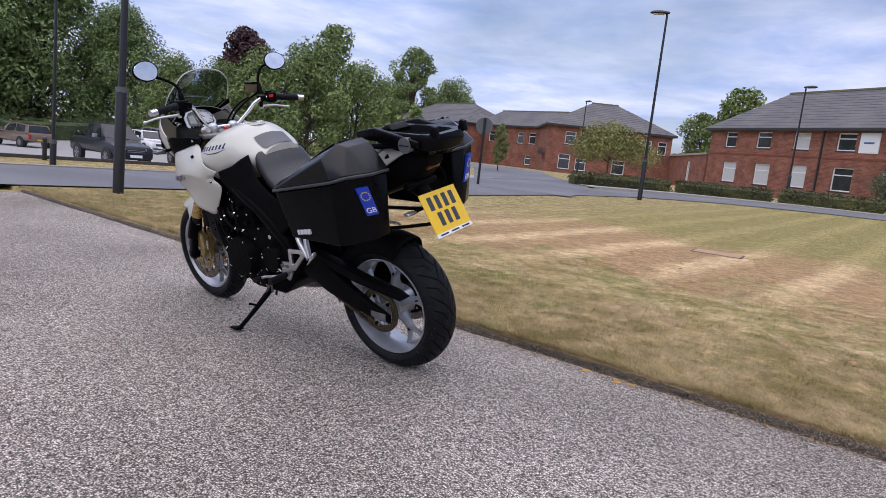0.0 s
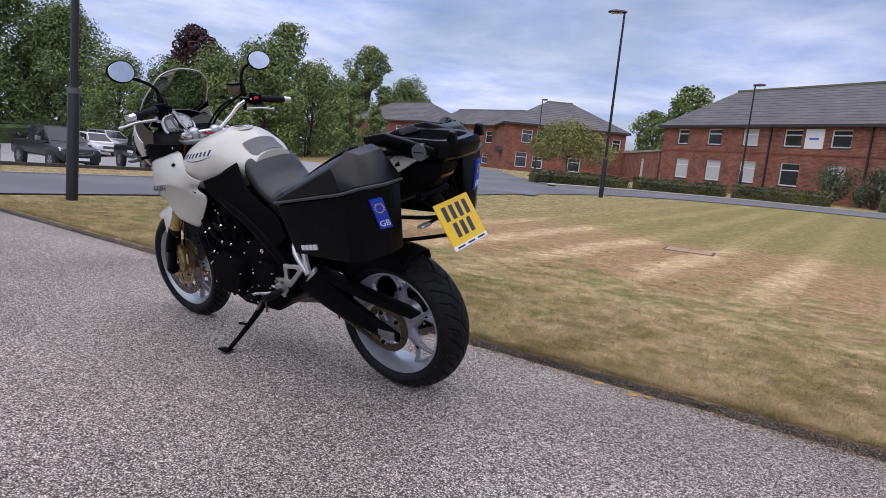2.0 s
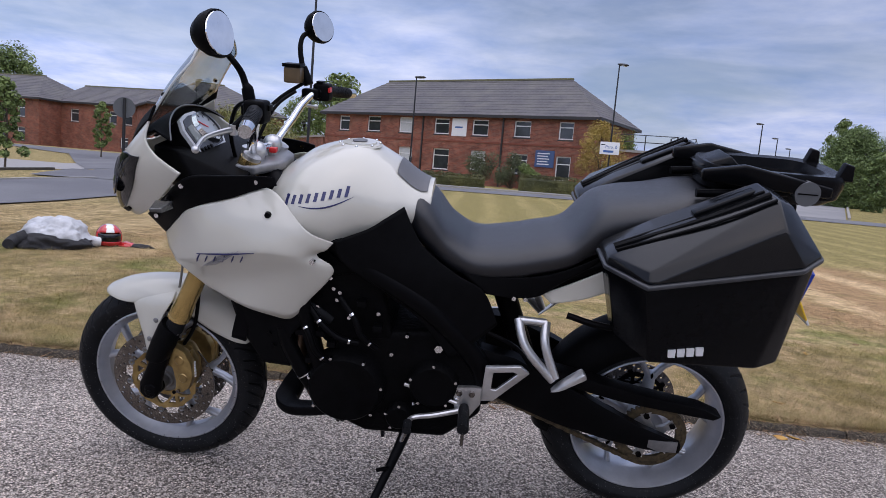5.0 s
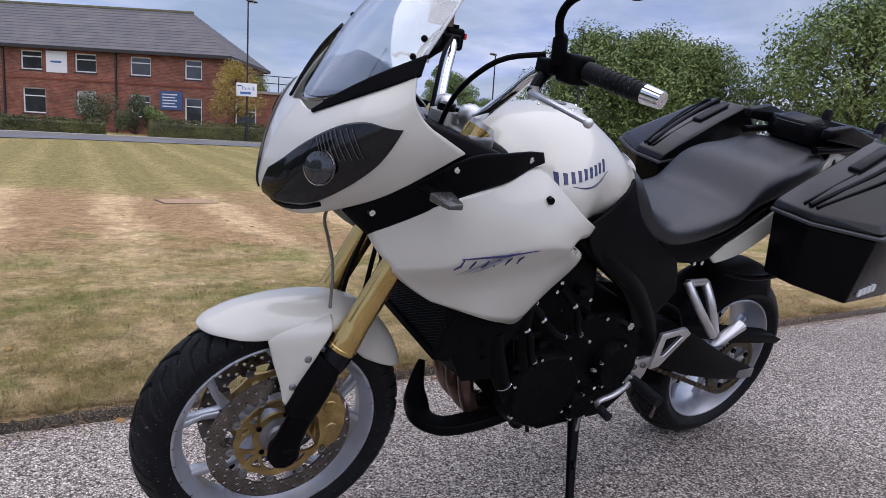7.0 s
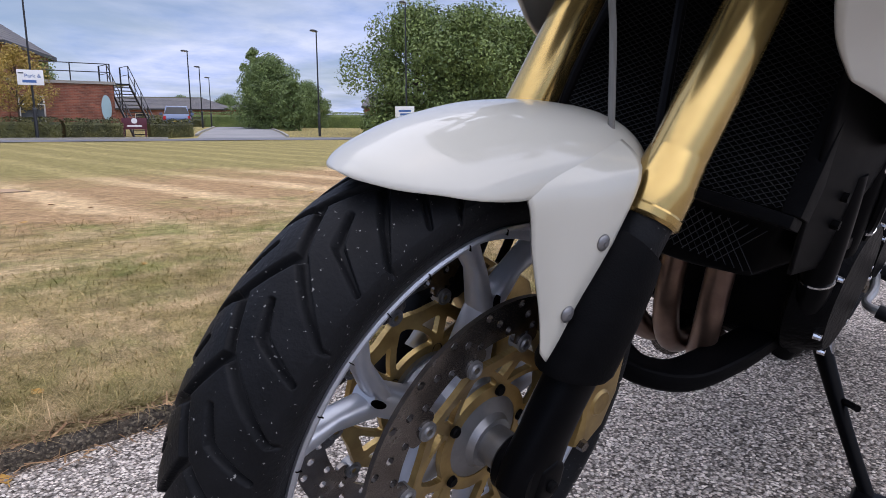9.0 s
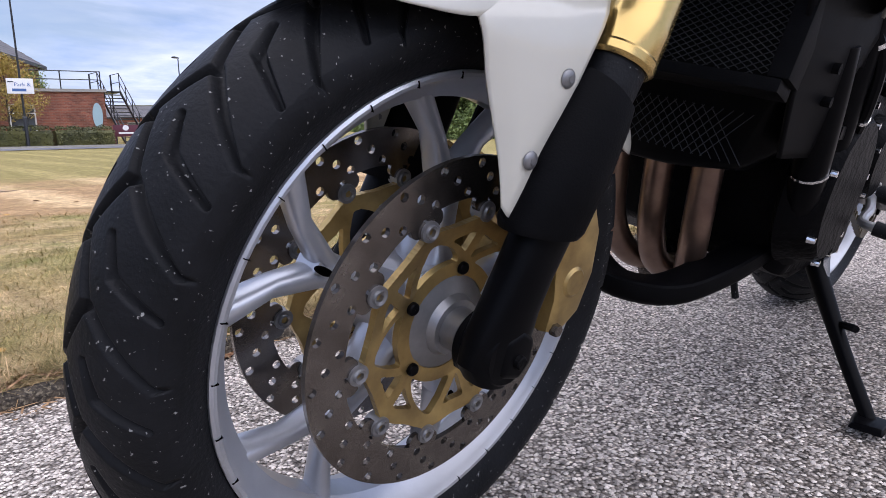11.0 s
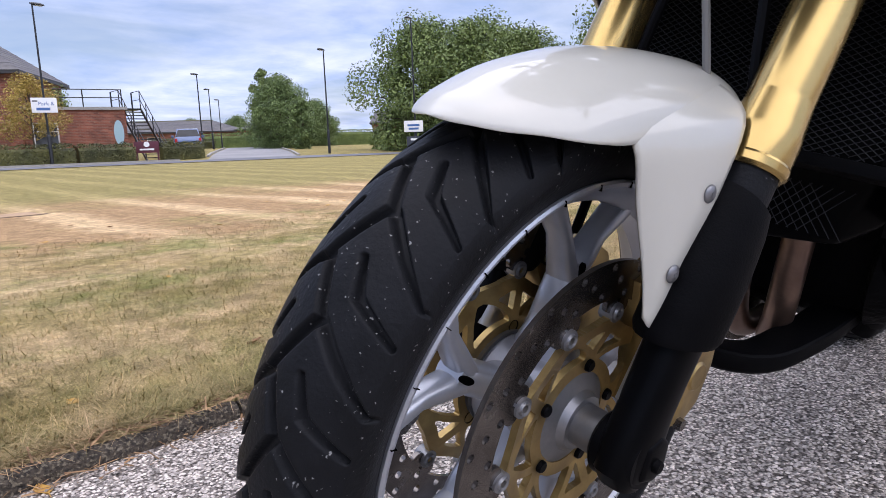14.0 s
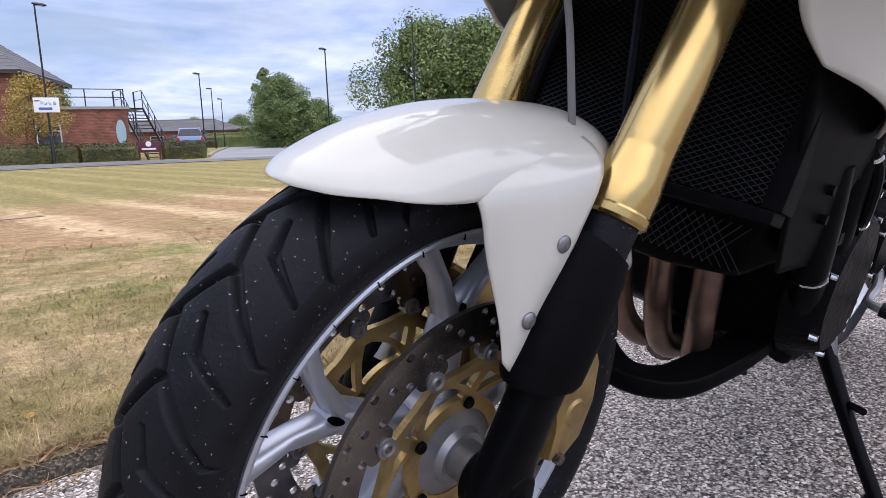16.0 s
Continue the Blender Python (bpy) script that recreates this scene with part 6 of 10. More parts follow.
def carrier(parent, y, r_in, r_out, lugs, mat, label="gold disc carrier with curved arms", t=0.0035, start=0.0, bolts=5, dish=0.0):
    """An openwork ring cut from plate: a hub ring with bolt bosses, an outer ring with a lug for each bobbin and forked arms between."""
    nr, na = 92, 66 * 10
    ra, rb = r_in - 0.016, r_out + 0.020
    rr = ra + (rb - ra) * (np.arange(nr) + 0.5)[:, None] / nr
    th = 2 * math.pi * (np.arange(na) + 0.5)[None, :] / na
    keep = (abs(rr - r_in) < 0.0080) | (abs(rr - r_out - 0.0022 * np.cos(lugs * (th - start))) < 0.0078)
    turn_to = lambda a: (th - a + math.pi) % (2 * math.pi) - math.pi
    for k in range(lugs):
        keep |= np.hypot(rr - (r_out + 0.013), turn_to(start + 2 * math.pi * k / lugs) * rr) < 0.0088
        keep |= (abs(turn_to(start + 2 * math.pi * k / lugs)) * rr < 0.0070) & (rr > r_out) & (rr < r_out + 0.010)
    for k in range(bolts):
        a = start + 2 * math.pi * k / bolts
        keep |= np.hypot(rr - r_in, turn_to(a) * rr) < 0.0095
        f = np.clip((rr - r_in) / (r_out - r_in), 0, 1)
        for g in (-0.62, 0.06, 0.60):
            keep |= (abs(turn_to(a) - g * f ** (1.5 if g < 0.3 else 0.8)) * rr < 0.0066) & (rr > r_in) & (rr < r_out)
    bm = bmesh.new()
    lo, hi = {}, {}
    way = math.copysign(1, y)

    def corner(store, i, j, yy):
        key = (i, j % na)
        if key not in store:
            r, a = ra + (rb - ra) * i / nr, 2 * math.pi * j / na
            store[key] = bm.verts.new((r * math.cos(a), yy, r * math.sin(a)))
        return store[key]

    for i in range(nr):
        for j in range(na):
            if not keep[i, j]:
                continue
            ring = ((i, j), (i, j + 1), (i + 1, j + 1), (i + 1, j))
            a = [corner(lo, *c, y - t) for c in ring]
            b = [corner(hi, *c, y + t) for c in ring]
            bm.faces.new(a)
            bm.faces.new(b[::-1])
            for e, (di, dj) in enumerate(((-1, 0), (0, 1), (1, 0), (0, -1))):
                p, q = i + di, (j + dj) % na
                if not (0 <= p < nr and keep[p, q]):
                    f = (e + 1) % 4
                    bm.faces.new((a[e], b[e], b[f], a[f]))
    for _ in range(22):
        bmesh.ops.smooth_vert(bm, verts=bm.verts, factor=0.5, use_axis_x=True, use_axis_y=False, use_axis_z=True)
    for v in bm.verts:
        v.co.y -= dish * min(1, max(0, (r_out + 0.006 - math.hypot(v.co.x, v.co.z)) / (r_out - r_in))) * way
    bmesh.ops.recalc_face_normals(bm, faces=bm.faces)
    return link("disc_carrier", bm, mat, parent, label, sharp=60)


def bobbin(parent, x, z, y, mat=None, r=0.0095):
    bm = bmesh.new()
    prof = [(0.0035, y + 0.006), (0.0035, y + 0.0095), (r * 0.62, y + 0.0105), (r * 0.7, y + 0.008), (r, y + 0.008), (r, y - 0.006), (0.0035, y - 0.006)]
    revolve(bm, prof, 16, closed=True)
    bmesh.ops.transform(bm, matrix=Matrix.Translation((x, 0, z)), verts=bm.verts)
    bmesh.ops.recalc_face_normals(bm, faces=bm.faces)
    return link("disc_bobbin", bm, mat or M_YOKE, parent)


def wheel(name, x, z, label):
    w = new(name)
    w.empty_display_size = 0.1
    w.parent = bike
    w.location = (x, 0, z)
    w["label"] = label
    return w


# the front wheel
FA = Vector((1.480, 0, 0.299))
# the handlebars are turned a little: the wheel, legs and mudguard turn about the steering line
STEER_FOOT, STEER_HEAD = Vector((1.506, 0, 0.296)), Vector((1.104, 0, 1.156))
STEER = Matrix.Translation(STEER_FOOT) @ Matrix.Rotation(-0.095, 4, (STEER_HEAD - STEER_FOOT).normalized()) @ Matrix.Translation(-STEER_FOOT)
fw_ = wheel("front_wheel", FA.x, FA.z, "front wheel with silver cast spokes and gold disc carriers")
fw_.matrix_local = Matrix.Translation((1.4760, -0.0120, 0.2970)) @ Matrix.Rotation(-0.036, 4, (STEER_HEAD - STEER_FOOT).normalized())
tyre("tyre", 0.3015, 0.119, 0.226, 22, fw_, 2200, 128, "black road tyre with curved tread cuts and pale scuffs", phase=-0.0756).location.y = -0.005
rim(fw_, 0.225, 0.088, 0.046, 5, 0.036, turn=0.45)
for sgn in (1, -1):
    y = 0.057 * sgn
    brake_disc(fw_, y, 0.1235, 0.160, 66, 3)
    carrier(fw_, y * 0.985, 0.054, 0.0955, 10, M_GOLD_DIRTY, start=0.465, dish=0.010)
    for k in range(10):
        a = 2 * math.pi * k / 10 + 0.465
        bobbin(fw_, 0.1105 * math.cos(a), 0.1105 * math.sin(a), y - 0.003)
        for g in (-1, 1):
            b = a + 0.082 * g
            disc_y("disc_tab", (0.1185 * math.cos(b), 0.1185 * math.sin(b)), 0.0085, y - 0.0024, y + 0.0024, M_STEEL, fw_, 14)
    for k in range(5):
        a = 2 * math.pi * k / 5 + 0.465
        disc_y("carrier_bolt", (0.054 * math.cos(a), 0.054 * math.sin(a)), 0.0068, y - 0.014 * sgn, y - 0.003 * sgn, M_FRAME, fw_, 12, 0.0060, "", 0.0012)
    bm = bmesh.new()
    revolve(bm, [(0.012, y - 0.02 * sgn), (0.052, y - 0.02 * sgn), (0.050, y - 0.010 * sgn), (0.040, y - 0.006 * sgn), (0.031, y - 0.003 * sgn), (0.027, y + 0.004 * sgn), (0.012, y + 0.004 * sgn)], 32)
    bmesh.ops.recalc_face_normals(bm, faces=bm.faces)
    link("hub_flange", bm, M_YOKE, fw_, "cast metal hub flange")
    disc_y("axle_collar", (0, 0), 0.021, y - 0.010 * sgn, y + (0.042 if sgn > 0 else 0.012) * sgn, M_YOKE, fw_, 28, 0.021, "bare metal axle collar", 0.002)
for k in range(4):
    a = 2.2 + 0.028 * k
    bm = bmesh.new()
    r0 = 0.212
    add_box(bm, (-0.006, -0.004, -0.003), (0.006, 0.004, 0.003), pose(r0 * math.cos(a), 0.030, r0 * math.sin(a)), 0.001)
    link("balance_weight", bm, M_STEEL, fw_)

# the rear wheel
RA = Vector((0, 0, 0.315))
rw = wheel("rear_wheel", RA.x, RA.z, "rear wheel with silver forked spokes and wide tyre")
tyre("tyre", 0.315, 0.182, 0.224, 17, rw, 1100, 96, "wide black road tyre with curved tread cuts", reach=0.80)
rim(rw, 0.224, 0.152, 0.060, 5, 0.06)
brake_disc(rw, -0.085, 0.085, 0.122, 48, 3)
carrier(rw, -0.083, 0.05, 0.083, 5, M_FRAME, "black disc carrier")


def sprocket():
    n, r0 = 44, 0.098
    verts, faces = [], []
    inner = []
    ring = []
    for k in range(n * 4):
        a = 2 * math.pi * k / (n * 4)
        ring.append((r0 + (0.004, 0.0075, 0.004, -0.002)[k % 4], a))
    m = len(ring)
    for y in (0.108, 0.116):
        for r, a in ring:
            verts.append((r * math.cos(a), y, r * math.sin(a)))
        for r, a in ring:
            verts.append((0.074 * math.cos(a), y, 0.074 * math.sin(a)))
    for k in range(m):
        j = (k + 1) % m
        faces += [(k, j, m + j, m + k), (2 * m + j, 2 * m + k, 3 * m + k, 3 * m + j), (k, 2 * m + k, 2 * m + j, j), (m + k, m + j, 3 * m + j, 3 * m + k)]
    sp = raw("sprocket", verts, faces, M_GREASE, rw, "greasy rear sprocket")
    bm = bmesh.new()
    for k in range(5):
        a = 2 * math.pi * k / 5
        rings = []
        for r, w in ((0.028, 0.016), (0.05, 0.010), (0.078, 0.016)):
            c = Vector((r * math.cos(a), 0.112, r * math.sin(a)))
            t = Vector((-math.sin(a), 0, math.cos(a))) * w
            yv = Vector((0, 0.005, 0))
            rings.append([c - t - yv, c + t - yv, c + t + yv, c - t + yv])
        add_loft(bm, rings)
    bmesh.ops.recalc_face_normals(bm, faces=bm.faces)
    link("sprocket_carrier", bm, M_ALLOY, rw)
    for k in range(5):
        a = 2 * math.pi * k / 5
        disc_y("sprocket_nut", (0.070 * math.cos(a), 0.070 * math.sin(a)), 0.009, 0.108, 0.124, M_FRAME, rw, 6)
    disc_y("axle_nut", (0, 0), 0.020, 0.05, 0.150, M_ALLOY, rw, 6, None, "", 0.002)


sprocket()

# ---------------------------------------------------------------- chain, swing arm, guards
def chain():
    """Links along the two straight runs and round both sprockets."""
    c1, r1, c2, r2 = Vector((0, 0.315)), 0.099, Vector((0.545, 0.475)), 0.040
    d = c2 - c1
    D = d.length
    base = math.atan2(d.y, d.x)
    off = math.acos((r1 - r2) / D)
    ua, la = base + off, base - off
    pts = []
    for k in range(24):
        a = ua + (2 * math.pi - 2 * off) * k / 23
        pts.append(c1 + Vector((math.cos(a), math.sin(a))) * r1)
    a0, a1 = la, ua
    for k in range(8):
        a = la + (ua - la) * k / 7
        pts.append(c2 + Vector((math.cos(a), math.sin(a))) * r2)
    pts.append(pts[0])
    bm = bmesh.new()
    for p, q in zip(pts, pts[1:]):
        seg = (q - p).length
        k = max(1, round(seg / 0.016))
        for i in range(k):
            m_ = p.lerp(q, (i + 0.5) / k)
            an = math.atan2(q.y - p.y, q.x - p.x)
            add_box(bm, (-0.0085, -0.008, -0.006), (0.0085, 0.008, 0.006), Matrix.Translation((m_.x, 0.112, m_.y)) @ Matrix.Rotation(-an, 4, "Y") @ Matrix.Diagonal((1, 1 if i % 2 else 0.7, 1, 1)))
    ob = link("chain", bm, M_GREASE, bike, "greasy roller chain", smooth=False)


chain()


def swing_side(s):
    bm = bmesh.new()
    rings = []
    for x, z, y, h, w in ((0.54, 0.500, 0.112, 0.062, 0.030), (0.42, 0.470, 0.124, 0.074, 0.030), (0.28, 0.415, 0.134, 0.066, 0.026), (0.14, 0.362, 0.138, 0.048, 0.020), (0.03, 0.326, 0.140, 0.034, 0.016), (-0.03, 0.312, 0.140, 0.026, 0.015), (-0.080, 0.302, 0.140, 0.016, 0.012)):
        rings.append([Vector((x, s * y + w * a, z + h * b)) for a, b in ((-1, -0.7), (-0.7, -1), (0.7, -1), (1, -0.7), (1, 0.7), (0.7, 1), (-0.7, 1), (-1, 0.7))])
    add_loft(bm, rings)
    bmesh.ops.recalc_face_normals(bm, faces=bm.faces)
    return link("swing_arm", bm, M_FRAME, bike)


swing_side(1)
swing_side(-1)
prism("chain_adjuster", [(-0.07, 0.292), (-0.02, 0.290), (0.015, 0.302), (0.015, 0.328), (-0.07, 0.326)], 0.150, 0.157, M_YOKE, bike)
prism("chain_guard", [(0.36, 0.500), (0.26, 0.470), (0.10, 0.435), (-0.155, 0.405), (-0.175, 0.418), (-0.12, 0.440), (0.06, 0.468), (0.26, 0.510), (0.36, 0.530)], 0.095, 0.150, M_PLASTIC, bike, "black moulded chain guard", 0.008)


def arc_guard(name, centre, radii, a0, a1, half, drop, mat, parent, label, n=26, m=12, nose=0.55):
    """A mudguard: a curved shell round a wheel from the angle a0 to a1, degrees from straight up towards the front."""
    bm = bmesh.new()
    rows = []
    for i in range(n + 1):
        s = i / n
        a = radians(a0 + (a1 - a0) * s)
        k = min(1, s / 0.30)
        w = half * (nose + (1 - nose) * math.sqrt(max(0.0, 1 - (1 - k) ** 2)))
        base_r = along(list(radii), s)
        row = []
        for j in range(m + 1):
            v = j / m * 2 - 1
            rr = base_r - drop * (abs(v) ** 2.6) * (0.5 + 0.5 * k)
            row.append(bm.verts.new((centre.x + rr * math.sin(a), w * math.copysign(abs(v) ** 0.8, v), centre.z + rr * math.cos(a))))
        rows.append(row)
    for p, q in zip(rows, rows[1:]):
        for j in range(m):
            bm.faces.new((p[j], q[j], q[j + 1], p[j + 1]))
    bm.normal_update()
    if sum((f.normal.z for f in bm.faces)) < 0:
        bmesh.ops.reverse_faces(bm, faces=bm.faces)
    ob = link(name, bm, mat, parent, label, sharp=60)
    so = ob.modifiers.new("thickness", "SOLIDIFY")
    so.thickness, so.offset = 0.004, -1
    return ob


arc_guard("rear_hugger", RA, (0.338, 0.340, 0.345), 98, -20, 0.100, 0.085, M_PLASTIC, bike, "black rear hugger mudguard", nose=0.9)

# ---------------------------------------------------------------- front fork and mudguard
AX0, AX1 = Vector((1.4967, 0, 0.296)), Vector((1.0947, 0, 1.156))     # the fork's line
def fork_at(z, y=0.0):
    t = (z - AX0.z) / (AX1.z - AX0.z)
    p = AX0.lerp(AX1, t)
    return Vector((p.x, y, p.z))


for s in (1, -1):
    y = 0.098 * s
    leg = tube("fork_tube", [fork_at(0.60, y), fork_at(0.80, y), fork_at(1.030, y)], 0.0275, M_GOLD, bike, "gold anodised fork tube", 28)
    bm = bmesh.new()
    a = (AX1 - AX0).normalized()
    add_tube(bm, [fork_at(0.540, y), fork_at(0.543, y), fork_at(0.549, y), fork_at(0.551, y), fork_at(0.572, y), fork_at(0.576, y), fork_at(0.602, y)], [0.0285, 0.0318, 0.0318, 0.0308, 0.0308, 0.0298, 0.0277], 28)
    link("fork_collar", bm, M_GOLD, leg, sharp=15)
    tube("fork_seal", [fork_at(0.505, y), fork_at(0.542, y)], 0.0262, M_RUBBER, leg, "", 20)
    tube("fork_slider", [fork_at(0.34, y), fork_at(0.535, y)], 0.0205, M_ALLOY, leg, "bare metal slider", 20)
    # the plastic guard round the outside of the slider, then the cast foot round the axle
    bm = bmesh.new()
    rings = []
    for z, w, front, back, tilt in ((0.512, 0.031, 0.032, 0.012, 0.8), (0.495, 0.034, 0.037, 0.018, 0.65), (0.455, 0.037, 0.042, 0.024, 0.35), (0.410, 0.037, 0.044, 0.027, 0.05), (0.404, 0.034, 0.041, 0.024, 0.05)):
        c = fork_at(z, y) + Vector((0, 0.003 * s, 0))
        ring = []
        for k in range(24):
            t = 2 * math.pi * k / 24
            d = front if math.cos(t) > 0 else back
            ring.append(c + Vector((d * math.cos(t), w * math.sin(t), tilt * d * math.cos(t))))
        rings.append(ring)
    add_loft(bm, rings)
    bmesh.ops.recalc_face_normals(bm, faces=bm.faces)
    link("fork_guard", bm, M_PLASTIC, leg, "black plastic slider guard")
    bm = bmesh.new()
    rings = []
    for z, w, d, dx in ((0.415, 0.022, 0.026, 0.0), (0.37, 0.021, 0.025, -0.002), (0.34, 0.020, 0.027, -0.005), (0.310, 0.020, 0.032, -0.010), (0.285, 0.019, 0.029, -0.015), (0.272, 0.015, 0.018, -0.020)):
        c = fork_at(z, y) + Vector((dx, 0.004 * s, 0))
        rings.append([c + Vector((d * math.copysign(abs(math.cos(t)) ** 0.8, math.cos(t)), w * math.copysign(abs(math.sin(t)) ** 0.7, math.sin(t)), 0.25 * d * math.cos(t))) for t in [2 * math.pi * k / 24 for k in range(24)]])
    add_loft(bm, rings)
    bmesh.ops.recalc_face_normals(bm, faces=bm.faces)
    foot = link("fork_foot", bm, M_FRAME, leg)
    disc_y("axle_boss", (FA.x, FA.z + 0.002), 0.031, s * 0.077, s * 0.120, M_FRAME, leg, 28, 0.029, "", 0.004)
    convex("pinch_clamp", [Vector((x, y + s * yy, z)) for x, z in ((1.470, 0.325), (1.490, 0.318), (1.492, 0.285), (1.468, 0.278), (1.455, 0.292), (1.455, 0.315)) for yy in (-0.012, 0.026)], M_FRAME, leg, "", 0.006)
    disc_y("pinch_bolt", (1.474, 0.298), 0.0075, y + s * 0.02, y + s * 0.031, M_ENGINE, leg, 14, 0.006, "", 0.001)
    leg.matrix_local = STEER


def mudguard():
    """A shell over the wheel: a pointed nose, straight lower edges and a short tail."""
    # degrees ahead of the top, crown radius, half width, radius of the lower edge
    st = ((33.6, 0.3240, 0.004, 0.3230), (33.2, 0.3250, 0.018, 0.320), (32.0, 0.3265, 0.033, 0.315), (30.0, 0.3285, 0.047, 0.307), (26.5, 0.3280, 0.061, 0.297), (21.0, 0.3285, 0.074, 0.282), (14.0, 0.3280, 0.078, 0.270),
          (8.0, 0.3285, 0.080, 0.268), (0.0, 0.3300, 0.083, 0.276), (-10.0, 0.3360, 0.085, 0.284), (-20.0, 0.3460, 0.084, 0.292), (-30.0, 0.3480, 0.071, 0.268), (-42.0, 0.3380, 0.046, 0.254), (-52.0, 0.3280, 0.040, 0.270), (-58.0, 0.3220, 0.034, 0.289), (-61.0, 0.3180, 0.024, 0.305))
    bm = bmesh.new()
    rows, n, m = [], 60, 30
    for i in range(n + 1):
        s = (i / n) ** 1.3 * (len(st) - 1)
        q = min(int(s), len(st) - 2)
        f = s - q
        nb = [st[max(0, min(len(st) - 1, q + o))] for o in (-1, 0, 1, 2)]
        a, rt, ye, re = [cr(*[Vector((v[c], 0, 0)) for v in nb], f).x for c in range(4)]
        a = radians(a)
        row = []
        for j in range(m + 1):
            v = (j / m * 2 - 1) * math.pi / 2
            sv, cv = math.sin(v), max(0.0, math.cos(v))
            r = re + (rt - re) * cv ** (1.12 + 0.33 * min(1, max(0, (math.degrees(a) - 8) / 15)))
            row.append(bm.verts.new((FA.x + r * math.sin(a), ye * math.copysign(abs(sv) ** 0.95, sv), FA.z + r * math.cos(a))))
        rows.append(row)
    for p, q in zip(rows, rows[1:]):
        for j in range(m):
            bm.faces.new((p[j], q[j], q[j + 1], p[j + 1]))
    bm.normal_update()
    if sum((f.normal.z for f in bm.faces)) < 0:
        bmesh.ops.reverse_faces(bm, faces=bm.faces)
    ob = link("front_mudguard", bm, M_PAINT, bike, "glossy white front mudguard", sharp=70)
    so = ob.modifiers.new("thickness", "SOLIDIFY")
    so.thickness, so.offset = 0.003, -1
    ob.matrix_local = STEER
    return ob


fender = mudguard()
flap_rows = [[(1.546, 0.052, 0.590), (1.505, 0.058, 0.602), (1.455, 0.060, 0.612), (1.402, 0.052, 0.616)],
             [(1.530, 0.079, 0.562), (1.490, 0.088, 0.572), (1.450, 0.094, 0.578), (1.402, 0.094, 0.590)],
             [(1.517, 0.084, 0.515), (1.492, 0.095, 0.520), (1.460, 0.102, 0.526), (1.434, 0.104, 0.530)],
             [(1.500, 0.090, 0.462), (1.488, 0.098, 0.462), (1.475, 0.101, 0.463), (1.460, 0.100, 0.465)],
             [(1.492, 0.094, 0.424), (1.485, 0.097, 0.416), (1.476, 0.098, 0.416), (1.469, 0.098, 0.424)]]
flap = as_grid(flap_rows)
for g_, s in ((flap, 1), (mirrored(flap), -1)):
    sheet("mudguard_flap", g_, M_PAINT, fender, "", 16, 20, 0.003)
    for x, yy, z in ((1.450, 0.105, 0.527), (1.476, 0.103, 0.463)):
        bm = bmesh.new()
        bmesh.ops.create_uvsphere(bm, u_segments=16, v_segments=10, radius=0.0078, matrix=Matrix.Translation((x, s * (yy - 0.0015), z)) @ Matrix.Diagonal((1, 0.42, 1, 1)))
        bmesh.ops.create_cone(bm, cap_ends=True, segments=6, radius1=0.0032, radius2=0.0032, depth=0.0074, matrix=Matrix.Translation((x, s * (yy - 0.0015), z)) @ Matrix.Rotation(math.pi / 2, 4, "X"))
        link("mudguard_bolt", bm, M_YOKE, fender)


def caliper(s):
    """A two-part caliper behind the leg, with a window over the disc and pad pins."""
    y = 0.062 * s
    ob = new("brake_caliper"); ob.parent = bike
    ob["label"] = "gold brake caliper"
    out = [(1.436, 0.432), (1.402, 0.446), (1.372, 0.430), (1.352, 0.392), (1.350, 0.350), (1.362, 0.312), (1.388, 0.292), (1.408, 0.298), (1.404, 0.330), (1.412, 0.372), (1.430, 0.402)]
    for g in (-1, 1):
        prism("caliper_half", out, y + g * 0.008, y + g * 0.036, M_GOLD_DIRTY, ob, "", 0.006)
    prism("caliper_bridge", [(1.366, 0.424), (1.350, 0.392), (1.348, 0.350), (1.360, 0.314), (1.370, 0.322), (1.364, 0.352), (1.366, 0.390), (1.378, 0.416)], y - 0.010, y + 0.010, M_GOLD_DIRTY, ob, "", 0.004)
    for z, x in ((0.402, 1.388), (0.345, 1.380)):
        disc_y("piston_cap", (x, z), 0.016, y + s * 0.034, y + s * 0.0385, M_GOLD_DIRTY, ob, 20, 0.014, "", 0.0015)
    for z, x in ((0.436, 1.414), (0.300, 1.396)):
        disc_y("caliper_bolt", (x, z), 0.0065, y + s * 0.034, y + s * 0.042, M_STEEL, ob, 6, 0.006)
    for k in range(6):
        box("printed_line", (1.3475, y + s * 0.018 - 0.0035, 0.345 + 0.009 * k), (1.3505, y + s * 0.018 + 0.0035, 0.351 + 0.009 * k), M_WHITE, ob)
    tube("brake_hose", [(1.39, y, 0.44), (1.345, y * 1.2, 0.52), (1.33, y * 0.9, 0.66), (1.30, 0.03 * s, 0.80), (1.27, 0.04 * s, 0.90)], 0.0055, M_FRAME, ob, "", 8)
    ob.matrix_local = STEER


caliper(1)
caliper(-1)
tube("sensor_cable", [(1.405, 0.048, 0.618), (1.400, 0.022, 0.70), (1.412, 0.008, 0.76), (1.424, 0.004, 0.81), (1.40, 0.0, 0.88)], 0.0036, plain("grey_cable", (0.14, 0.135, 0.12), 0.5), bike, "grey cable over the mudguard", 8)
for z, h in ((0.825, 0.024), (1.010, 0.013)):
    p = fork_at(z)
    convex("fork_yoke", [Vector((p.x + dx, y, z + dz)) for dx, y in ((0.034, 0.125), (-0.02, 0.132), (0.034, -0.125), (-0.02, -0.132), (-0.075, 0.05), (-0.075, -0.05)) for dz in (-h, h)], M_YOKE, bike, "cast alloy top yoke" if z > 0.9 else "cast alloy lower yoke", 0.008)
